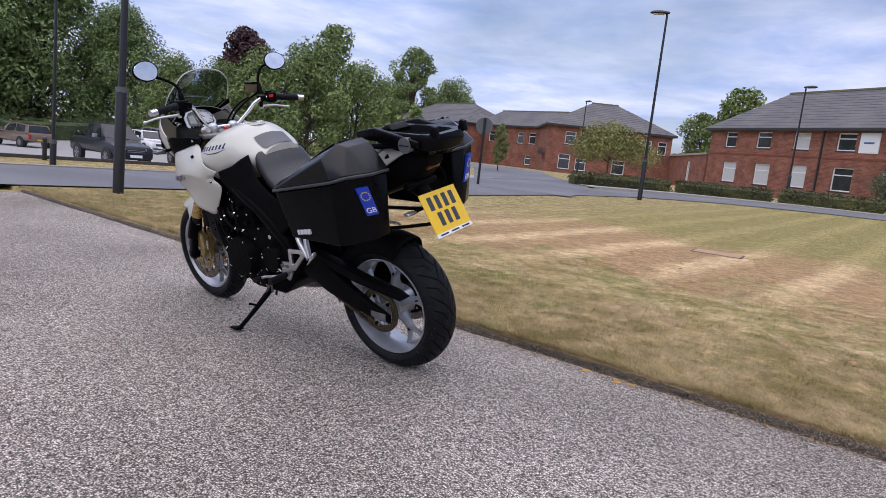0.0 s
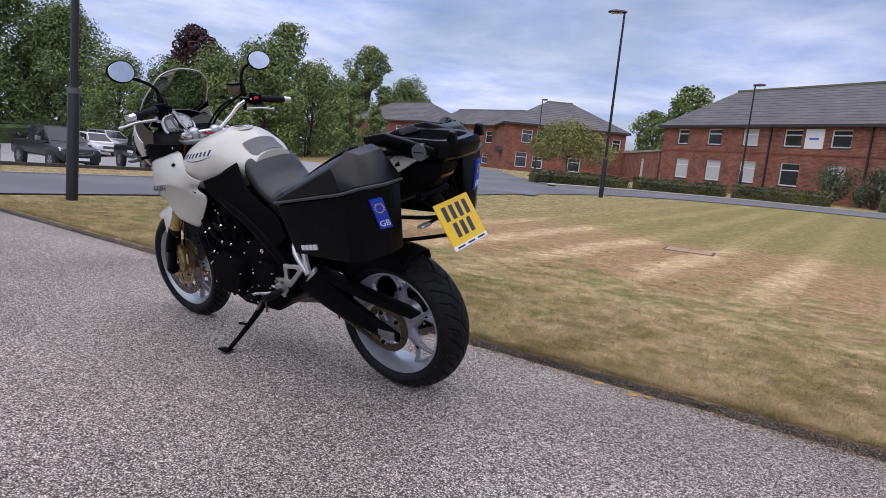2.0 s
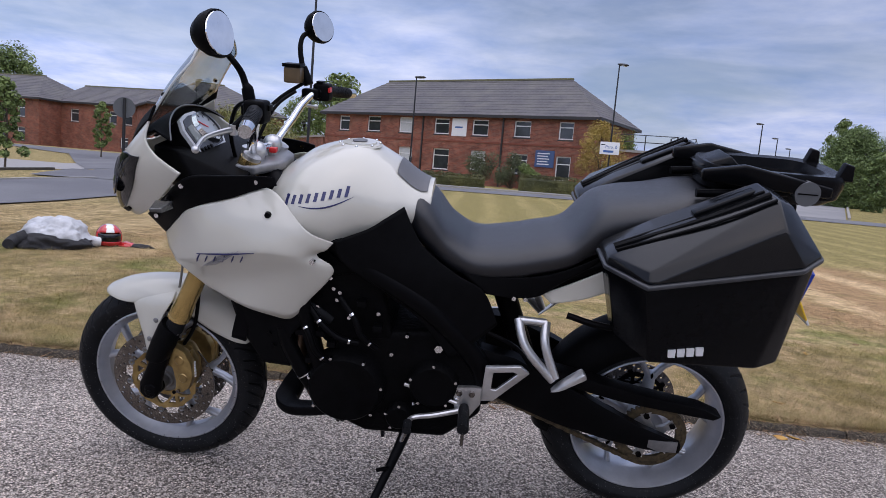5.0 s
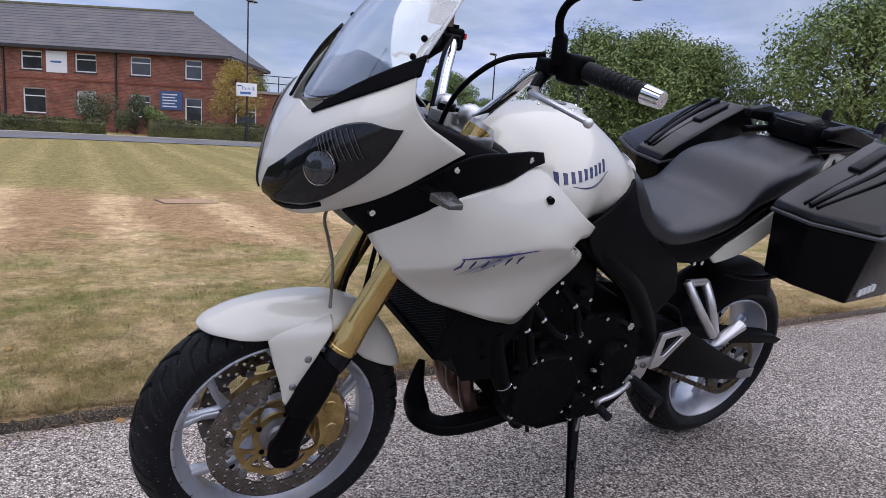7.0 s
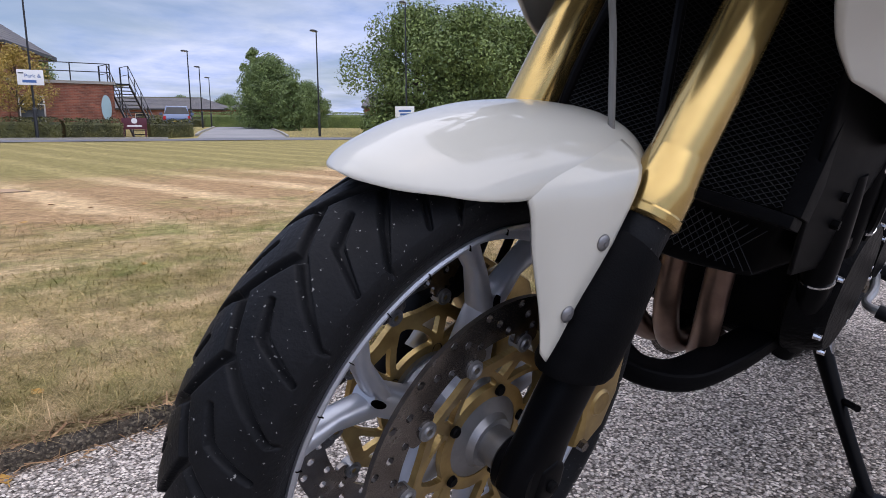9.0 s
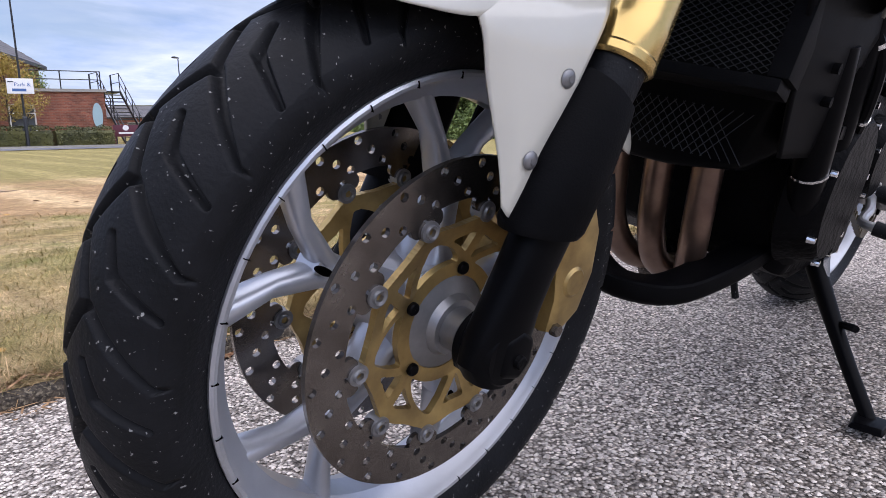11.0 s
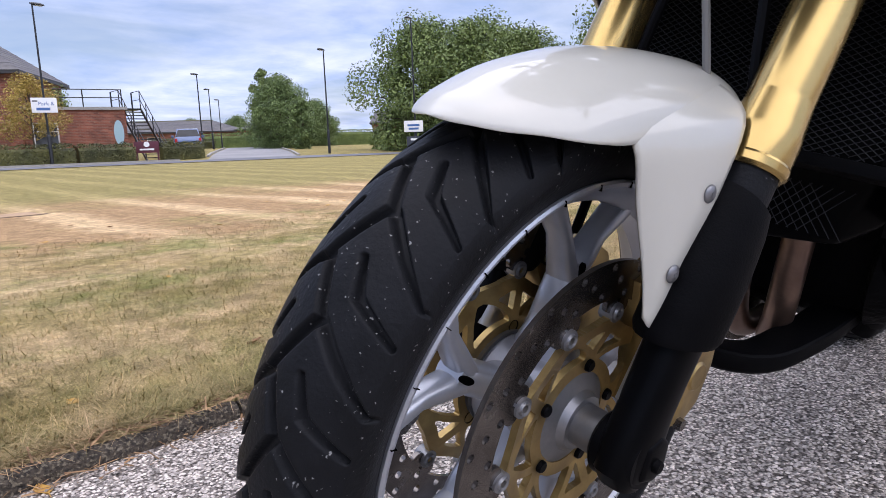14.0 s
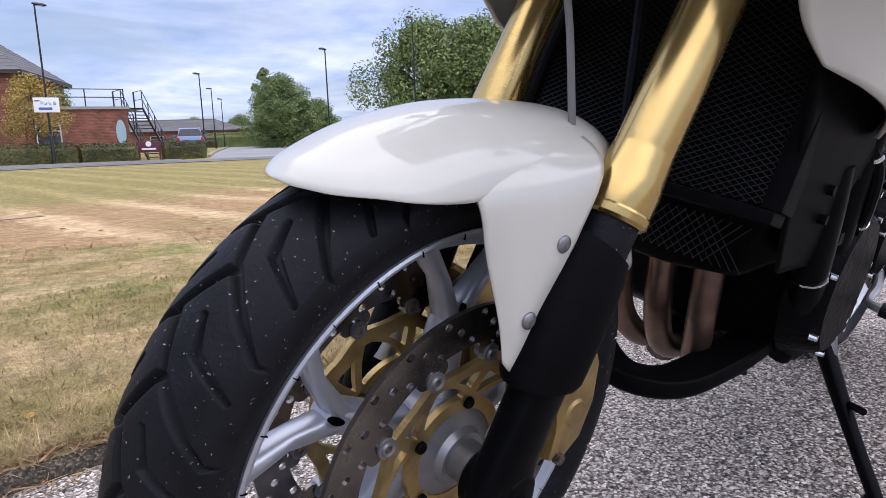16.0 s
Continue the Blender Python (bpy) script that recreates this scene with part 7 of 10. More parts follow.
for s in (1, -1):
    p = fork_at(1.118, 0.098 * s)
    tube("fork_cap", [fork_at(1.020, 0.098 * s), fork_at(1.040, 0.098 * s)], 0.024, M_ALLOY, bike, "", 16).matrix_local = STEER

# ---------------------------------------------------------------- bodywork
tank_st = [(0.685, 0.91, 0.992, 0.10), (0.72, 0.87, 1.000, 0.138), (0.79, 0.82, 1.046, 0.180), (0.87, 0.79, 1.084, 0.197), (0.95, 0.77, 1.076, 0.236), (1.02, 0.78, 1.052, 0.243), (1.075, 0.84, 1.014, 0.200), (1.11, 0.90, 0.988, 0.125)]
tank = hull_body("fuel_tank", tank_st, M_PAINT, bike, "pearl white fuel tank with grey knee pad", 48, 2.0, 44)


def on_tank(x, z, lift=0.002):
    return Vector((x, hull_y(tank_st, x, z, 2.0) + lift, z))


cap_m = pose(0.893, 0.0, 1.0725, 0, 3, 0)
bm = bmesh.new()
for r, h in ((0.062, 0.006), (0.048, 0.011)):
    bmesh.ops.create_cone(bm, cap_ends=True, segments=36, radius1=r, radius2=r * 0.94, depth=h, matrix=cap_m @ Matrix.Translation((0, 0, h / 2)))
fcap = link("filler_cap", bm, M_PAINT, tank, "round filler cap with lock")
for k in range(8):
    a = 2 * math.pi * k / 8
    bm = bmesh.new()
    bmesh.ops.create_uvsphere(bm, u_segments=8, v_segments=6, radius=0.004, matrix=cap_m @ Matrix.Translation((0.055 * math.cos(a), 0.055 * math.sin(a), 0.007)))
    link("cap_screw", bm, M_CHROME, fcap)
bm = bmesh.new()
bmesh.ops.create_cone(bm, cap_ends=True, segments=20, radius1=0.02, radius2=0.02, depth=0.004, matrix=cap_m @ Matrix.Translation((0, 0, 0.013)))
link("lock_cover", bm, M_GREY_PAD, fcap)


def tank_pad():
    """Grey rubbery pad over the tank's rear crown."""
    bm = bmesh.new()
    rows = []
    for i in range(13):
        x = 0.696 + 0.082 * i / 12
        zb, zt, w = lerp_st(tank_st, x)
        row = []
        lim = 46
        for j in range(17):
            a = radians(90 + lim * (j / 8 - 1) * (1 - 0.35 * (i / 12)))
            c, s = math.cos(a), math.sin(a)
            row.append(bm.verts.new((x, 1.012 * w * c, (zb + zt) / 2 + 0.003 + (zt - zb) / 2 * 1.008 * abs(s))))
        rows.append(row)
    for p, q in zip(rows, rows[1:]):
        for j in range(16):
            bm.faces.new((p[j], q[j], q[j + 1], p[j + 1]))
    bmesh.ops.recalc_face_normals(bm, faces=bm.faces)
    return link("tank_pad", bm, M_GREY_PAD, tank)


tank_pad()


def logo_shapes(place, parent, mat, x0, x1, z0, z1, n=7, h=0.024, slant=0.15, swoosh=True):
    """A maker's name as plain blocks with an arc beneath. place(x, z, lift) gives the surface point."""
    step = (x1 - x0) / n
    for k in range(n):
        f = (k + 0.5) / n
        cx, cz = x0 + (x1 - x0) * f, z0 + (z1 - z0) * f
        hh = h * (1.0 if k in (0, n - 1) else 0.8)
        w = abs(step) * 0.22
        bm = bmesh.new()
        vs = []
        for lift in (-0.001, 0.0016):
            for dx, dz in ((-w, -hh / 2), (w, -hh / 2), (w, hh / 2), (-w, hh / 2)):
                vs.append(bm.verts.new(place(cx - dz * slant * (1 if x1 < x0 else -1) + dx, cz + dz, lift)))
        for f_ in ((0, 1, 2, 3), (7, 6, 5, 4), (0, 4, 5, 1), (1, 5, 6, 2), (2, 6, 7, 3), (3, 7, 4, 0)):
            bm.faces.new([vs[i] for i in f_])
        bmesh.ops.recalc_face_normals(bm, faces=bm.faces)
        link("emblem_block", bm, mat, parent)
    if swoosh:
        bm = bmesh.new()
        line = []
        for k in range(13):
            f = 0.25 + 0.8 * k / 12
            line.append(place(x0 + (x1 - x0) * f, z0 + (z1 - z0) * f - h * 0.62 - 0.012 * math.sin(math.pi * k / 12), 0.0005))
        add_tube(bm, line, [0.0004 + 0.0018 * math.sin(math.pi * k / 12) for k in range(13)], 6)
        link("emblem_arc", bm, mat, parent)


logo_shapes(on_tank, tank, M_BLUE_TRIM, 1.042, 0.880, 0.968, 0.996, n=9, h=0.024)

side = as_grid([[(1.388, 0.135, 0.822), (1.285, 0.226, 0.922), (1.180, 0.236, 0.962), (1.080, 0.206, 0.990), (0.976, 0.258, 0.908), (0.912, 0.238, 0.873)],
                [(1.372, 0.158, 0.795), (1.270, 0.241, 0.872), (1.170, 0.266, 0.908), (1.070, 0.254, 0.936), (0.985, 0.266, 0.882), (0.930, 0.243, 0.853)],
                [(1.350, 0.178, 0.774), (1.259, 0.251, 0.818), (1.166, 0.278, 0.846), (1.073, 0.286, 0.864), (0.992, 0.269, 0.848), (0.948, 0.234, 0.842)],
                [(1.342, 0.178, 0.758), (1.254, 0.247, 0.794), (1.163, 0.271, 0.818), (1.071, 0.279, 0.834), (0.992, 0.264, 0.828), (0.952, 0.231, 0.830)],
                [(1.302, 0.180, 0.726), (1.222, 0.222, 0.740), (1.140, 0.238, 0.752), (1.060, 0.245, 0.766), (0.985, 0.244, 0.784), (0.913, 0.222, 0.788)],
                [(1.254, 0.190, 0.697), (1.196, 0.214, 0.683), (1.144, 0.227, 0.668), (1.090, 0.221, 0.650), (1.030, 0.204, 0.635), (0.985, 0.205, 0.690)]])
for g_, s in ((side, 1), (mirrored(side), -1)):
    fp = sheet("side_fairing", g_, M_PAINT, bike, "pearl white side fairing panel", 36, 24, 0.005)
    if s > 0:
        def on_side(x, z, lift=0.002):
            best, bd = None, 9
            for i in range(31):
                for j in range(21):
                    p = sheet_at(side, i / 30, j / 20)
                    d = (p.x - x) ** 2 + (p.z - z) ** 2
                    if d < bd:
                        best, bd = p, d
            return Vector((x, best.y + 0.002 + lift, z))
        for x, z in ((1.070, 0.938), (0.963, 0.821)):
            p = on_side(x, z)
            disc_y("panel_bolt_or_hole", (x, z), 0.0085, p.y - 0.006, p.y + 0.003, M_CHROME if z < 0.9 else M_FRAME, fp, 14, 0.007)
        # the model's name as plain dark strokes
        for k in range(6):
            x = 1.250 - 0.024 * k
            bm = bmesh.new()
            z = 0.808 + 0.0035 * k
            pts = [on_side(x - dz * 0.5, z + dz) for dz in ((-0.009, 0.0, 0.009) if k else (-0.012, 0.0, 0.013))]
            add_tube(bm, pts, [0.0012, 0.0022, 0.0014], 6)
            link("decal_stroke", bm, M_BLUE_TRIM, fp)
        for k in range(4):
            bm = bmesh.new()
            x = 1.215 - 0.012 * k
            add_tube(bm, [on_side(x + 0.03, 0.782 + 0.004 * k), on_side(x - 0.012, 0.812 + 0.004 * k), on_side(x - 0.045, 0.838 + 0.004 * k)], [0.0006, 0.0018, 0.0005], 6)
            link("decal_slash", bm, plain("grey_decal", (0.25, 0.25, 0.27), 0.35), fp)
        bm = bmesh.new()
        add_tube(bm, [on_side(1.25, 0.822), on_side(1.17, 0.835), on_side(1.095, 0.848)], [0.0012, 0.0024, 0.0008], 6)
        link("decal_stroke", bm, M_BLUE_TRIM, fp)

def lift_y(grid, d):
    return [[p + Vector((0, d, 0)) for p in r] for r in grid]


strip_g = as_grid([[(1.440, 0.118, 0.866), (1.356, 0.196, 0.940), (1.270, 0.248, 1.012), (1.180, 0.238, 1.022), (1.110, 0.214, 1.022), (1.068, 0.196, 1.018)],
                   [(1.388, 0.128, 0.820), (1.330, 0.190, 0.880), (1.258, 0.232, 0.936), (1.170, 0.234, 0.966), (1.105, 0.214, 0.988), (1.062, 0.200, 0.998)]])
for g_, s in ((strip_g, 1), (mirrored(strip_g), -1)):
    st_ = sheet("fairing_infill", lift_y(g_, 0.004 * s), M_PLASTIC, bike, "matt black fairing infill strip", 30, 8, 0.006)
    for x, z, y in ((1.397, 0.876, 0.156), (1.287, 0.988, 0.238), (1.110, 1.006, 0.214)):
        disc_y("panel_bolt_or_hole", (x, z), 0.007, s * (y - 0.004), s * (y + 0.006), M_CHROME, st_, 12, 0.006)

cowl = as_grid([[(1.500, 0.0, 1.040), (1.494, 0.066, 1.034), (1.452, 0.122, 1.072), (1.408, 0.170, 1.108), (1.376, 0.203, 1.132)],
                [(1.534, 0.0, 0.988), (1.520, 0.076, 0.990), (1.482, 0.146, 1.024), (1.428, 0.200, 1.062), (1.378, 0.221, 1.092)],
                [(1.557, 0.0, 0.928), (1.537, 0.080, 0.930), (1.494, 0.152, 0.964), (1.424, 0.212, 1.010), (1.356, 0.232, 1.062)],
                [(1.562, 0.0, 0.874), (1.540, 0.070, 0.870), (1.490, 0.132, 0.894), (1.404, 0.200, 0.958), (1.320, 0.246, 1.040)],
                [(1.532, 0.0, 0.840), (1.512, 0.055, 0.838), (1.464, 0.106, 0.858), (1.384, 0.182, 0.918), (1.284, 0.253, 1.020)]])
sheet("headlight_cowl", cowl, M_PAINT, bike, "pearl white headlight cowl", 40, 34, 0.005)
sheet("headlight_cowl", mirrored(cowl), M_PAINT, bike, "pearl white headlight cowl", 40, 34, 0.005)
COWL_UV = [(i / 44, j / 44, sheet_at(cowl, i / 44, j / 44)) for i in range(45) for j in range(45)]


def cowl_panel(top, bot, lift, m=14, n=5):
    """A grid of points lying lift over the cowl between two lines, each given by points near its surface."""
    lines = []
    for line in (top, bot):
        uv = []
        for p in line:
            u, v, _ = min(COWL_UV, key=lambda c: (c[2] - Vector(p)).length_squared)
            uv.append(Vector((u, v, 0)))
        lines.append(uv)
    rows = []
    for j in range(n + 1):
        row = []
        for i in range(m + 1):
            w = along(lines[0], i / m).lerp(along(lines[1], i / m), j / n)
            u, v = min(max(w.x, 0.002), 0.997), min(max(w.y, 0.002), 0.997)
            p = sheet_at(cowl, u, v)
            nn = (sheet_at(cowl, u + 0.002, v) - p).cross(sheet_at(cowl, u, v + 0.002) - p).normalized()
            if nn.x < 0:
                nn = -nn
            row.append(p + nn * lift)
        rows.append(row)
    return rows


LENS_TOP = [(1.545, 0.026, 0.914), (1.524, 0.095, 0.976), (1.496, 0.155, 1.030), (1.452, 0.200, 1.050), (1.396, 0.232, 1.050)]
LENS_BOT = [(1.555, 0.017, 0.866), (1.528, 0.075, 0.870), (1.494, 0.124, 0.886), (1.425, 0.196, 0.972), (1.394, 0.234, 1.048)]
lens_grid = cowl_panel(LENS_TOP, LENS_BOT, 0.0045)
rib_grid = cowl_panel([(1.512, 0.125, 1.002), (1.494, 0.155, 1.024), (1.460, 0.190, 1.040)], [(1.494, 0.140, 0.965), (1.470, 0.165, 0.975), (1.440, 0.192, 0.992)], 0.0075, 12, 6)
for s in (1, -1):
    flip = (lambda g: g) if s > 0 else mirrored
    hl = sheet("headlight", flip(lens_grid), M_LENS, bike, "smoked wedge-shaped headlight", 40, 18, 0.006)
    p = min(COWL_UV, key=lambda c: (c[2] - Vector((1.488, 0.138, 0.957))).length_squared)[2]
    p = Vector((p.x, p.y * s, p.z))
    nrm = Vector((0.86, 0.46 * s, 0.16)).normalized()
    q = Matrix.Translation(p + nrm * 0.004) @ nrm.to_track_quat("Z", "Y").to_matrix().to_4x4() @ Matrix.Diagonal((1, 0.92, 1, 1))
    bm = bmesh.new()
    add_tube(bm, [q @ Vector((0.034 * math.cos(a), 0.034 * math.sin(a), 0.002)) for a in [2 * math.pi * k / 40 for k in range(41)]], 0.0011, 6)
    link("bulb_ring", bm, M_STEEL, hl)
    bm = bmesh.new()
    add_loft(bm, [[q @ Vector((r * math.cos(a), r * math.sin(a), z)) for a in [2 * math.pi * k / 32 for k in range(32)]] for r, z in ((0.034, -0.002), (0.031, 0.003), (0.022, 0.0062), (0.010, 0.0078), (0.001, 0.0082))])
    link("bulb_lens", bm, surf("dark_bulb_glass", (0.030, 0.032, 0.036), (0.014, 0.015, 0.018), 60, 0.05, coat=0.6), hl)
    for k in range(9):
        f = 0.03 + 0.105 * k
        g = flip(rib_grid)
        tube("reflector_rib", [sheet_at(g, f + 0.02 * q_, q_ / 4) for q_ in range(5)], 0.0007, plain("rib_grey", (0.03, 0.031, 0.034), 0.4), hl, "", 5)


chin_grid = cowl_panel([(1.549, 0.030, 0.864), (1.525, 0.078, 0.867), (1.488, 0.128, 0.880)], [(1.540, 0.034, 0.850), (1.515, 0.080, 0.852), (1.482, 0.130, 0.874)], 0.003, 12, 3)
for g_ in (chin_grid, mirrored(chin_grid)):
    sheet("chin_vent", g_, M_PLASTIC, bike, "black slot under the headlight", 20, 6, 0.005)

scr = as_grid([[(1.282, -0.152, 1.272), (1.274, -0.104, 1.318), (1.282, 0.0, 1.338), (1.274, 0.104, 1.318), (1.282, 0.152, 1.272)],
               [(1.322, -0.176, 1.220), (1.372, -0.098, 1.205), (1.396, 0.0, 1.196), (1.372, 0.098, 1.205), (1.322, 0.176, 1.220)],
               [(1.362, -0.188, 1.158), (1.440, -0.112, 1.085), (1.494, 0.0, 1.040), (1.440, 0.112, 1.085), (1.362, 0.188, 1.158)]])
ws = sheet("windscreen", scr, M_SCREEN, bike, "clear curved windscreen", 28, 18, 0.003)
rim_pts = [sheet_at(scr, 0.0, v / 10) for v in range(10, 0, -1)] + [sheet_at(scr, u / 16, 0.0) for u in range(17)] + [sheet_at(scr, 1.0, v / 10) for v in range(1, 11)]
tube("screen_edge", rim_pts, 0.0028, surf("polished_edge", (0.55, 0.57, 0.57), (0.4, 0.42, 0.42), 12, 0.2), ws, "", 6, 1)
for s in (1, -1):
    band = as_grid([[(1.500, 0.064 * s, 1.036), (1.458, 0.110 * s, 1.086), (1.412, 0.156 * s, 1.130), (1.360, 0.197 * s, 1.170)], [(1.500, 0.068 * s, 1.032), (1.458, 0.124 * s, 1.070), (1.413, 0.173 * s, 1.106), (1.372, 0.207 * s, 1.136)]])
    sheet("screen_trim", band, M_PLASTIC, bike, "black wedge trim below the screen", 18, 6, 0.006)
    for f in (0.25, 0.7):
        p = sheet_at(scr, 0.5 + 0.42 * s, 0.55 + 0.4 * f)
        bm = bmesh.new()
        bmesh.ops.create_uvsphere(bm, u_segments=10, v_segments=6, radius=0.006, matrix=Matrix.Translation(p))
        link("screen_screw", bm, M_FRAME, ws)

# dash, clocks
M_DIAL_GREY = surf("grey_dial", (0.34, 0.36, 0.37), (0.28, 0.30, 0.31), 20, 0.18, coat=1.0)
convex("dashboard", [(1.42, 0.10, 1.05), (1.42, -0.10, 1.05), (1.33, 0.165, 1.055), (1.33, -0.165, 1.055), (1.27, 0.21, 1.0), (1.27, -0.21, 1.0), (1.15, 0.21, 1.005), (1.15, -0.21, 1.005), (1.20, 0.18, 0.95), (1.20, -0.18, 0.95), (1.42, 0.10, 0.95), (1.42, -0.10, 0.95)], M_PLASTIC, bike, "black dash shell", 0.008)
cm = Matrix.Translation((1.322, 0.022, 1.076)) @ (Vector((-0.75, 0.04, 0.66)).normalized().to_track_quat("Z", "Y").to_matrix().to_4x4())


def flat_plate(name, pts, z0, z1, mat, parent, label=""):
    """A plate with the rounded outline pts, standing from z0 to z1 over the cluster's plane."""
    bm = bmesh.new()
    add_loft(bm, [[cm @ Vector((x, y, z0)) for x, y in pts], [cm @ Vector((x, y, z1)) for x, y in pts]])
    bmesh.ops.recalc_face_normals(bm, faces=bm.faces)
    return link(name, bm, mat, parent, label, smooth=False)


shield = [(-0.086, -0.052), (-0.092, -0.030), (-0.084, 0.020), (-0.060, 0.050), (-0.020, 0.060), (0.030, 0.060), (0.064, 0.044), (0.080, 0.010), (0.078, -0.030), (0.060, -0.054), (-0.02, -0.060)]
pod = flat_plate("instrument_pod", [(1.03 * x, 1.03 * y) for x, y in shield], -0.045, -0.004, M_PLASTIC, bike, "instrument cluster with pale bezel and round dial")
flat_plate("bezel", shield, -0.004, 0.006, plain("pale_bezel", (0.50, 0.51, 0.53), 0.3), pod, "pale grey bezel")
flat_plate("face", [(0.88 * x, 0.86 * y) for x, y in shield], 0.006, 0.0085, surf("dark_face", (0.05, 0.052, 0.055), (0.035, 0.036, 0.04), 20, 0.25), pod)
dial_m = cm @ Matrix.Translation((0.022, 0.004, 0))
bm = bmesh.new()
bmesh.ops.create_cone(bm, cap_ends=True, segments=36, radius1=0.044, radius2=0.044, depth=0.005, matrix=dial_m @ Matrix.Translation((0, 0, 0.010)))
link("rev_counter", bm, M_DIAL_GREY, pod)
bm = bmesh.new()
bmesh.ops.create_cone(bm, cap_ends=False, segments=36, radius1=0.050, radius2=0.045, depth=0.014, matrix=dial_m @ Matrix.Translation((0, 0, 0.014)))
link("dial_ring", bm, M_CHROME, pod)
for k in range(9):
    bm = bmesh.new()
    add_box(bm, (0.032, -0.0012, 0.0125), (0.040, 0.0012, 0.0137), dial_m @ Matrix.Rotation(radians(-130 + 32 * k), 4, "Z"))
    link("dial_mark", bm, M_FRAME, pod)
bm = bmesh.new()
add_box(bm, (-0.002, -0.0015, 0.0128), (0.034, 0.0015, 0.0148), dial_m @ Matrix.Rotation(2.4, 4, "Z"))
link("needle", bm, M_RED, pod)
flat_plate("display", [(-0.072, -0.024), (-0.034, -0.030), (-0.034, 0.026), (-0.062, 0.022)], 0.0085, 0.0105, surf("grey_display", (0.20, 0.215, 0.20), (0.16, 0.172, 0.16), 20, 0.25), pod)
for k in range(4):
    bm = bmesh.new()
    bmesh.ops.create_cone(bm, cap_ends=True, segments=16, radius1=0.006, radius2=0.005, depth=0.006, matrix=cm @ Matrix.Translation((-0.074 + 0.017 * k, -0.046, 0.008)))
    link("panel_button", bm, M_FRAME, pod)
hood = as_grid([[(1.335, -0.176, 1.082), (1.366, -0.105, 1.122), (1.384, 0.0, 1.138), (1.366, 0.105, 1.122), (1.335, 0.176, 1.082)],
                [(1.362, -0.178, 1.100), (1.414, -0.112, 1.104), (1.440, 0.0, 1.100), (1.414, 0.112, 1.104), (1.362, 0.178, 1.100)],
                [(1.376, -0.168, 1.106), (1.448, -0.106, 1.072), (1.488, 0.0, 1.050), (1.448, 0.106, 1.072), (1.376, 0.168, 1.106)]])
hd_ = sheet("dash_hood", hood, M_PLASTIC, bike, "black hood over the instruments", 24, 10, 0.004)
tube("hood_rim", [sheet_at(hood, k / 16, 0.0) for k in range(17)], 0.0020, M_YOKE, hd_, "thin grey rim", 8, 1)
im = fork_at(1.022) + Vector((0.028, 0, 0))
bm = bmesh.new()
bmesh.ops.create_cone(bm, cap_ends=True, segments=32, radius1=0.036, radius2=0.033, depth=0.030, matrix=Matrix.Translation(im + Vector((0, 0, 0.008))))
ign = link("ignition_switch", bm, M_ALLOY, bike, "round alloy ignition switch surround")
bm = bmesh.new()
bmesh.ops.create_cone(bm, cap_ends=True, segments=24, radius1=0.022, radius2=0.019, depth=0.034, matrix=Matrix.Translation(im + Vector((0, 0, 0.020))))
link("key_barrel", bm, M_FRAME, ign)
box("key_tag", tuple(im + Vector((-0.062, -0.012, 0.010))), tuple(im + Vector((-0.042, 0.008, 0.024))), M_RED, ign, bevel=0.005)

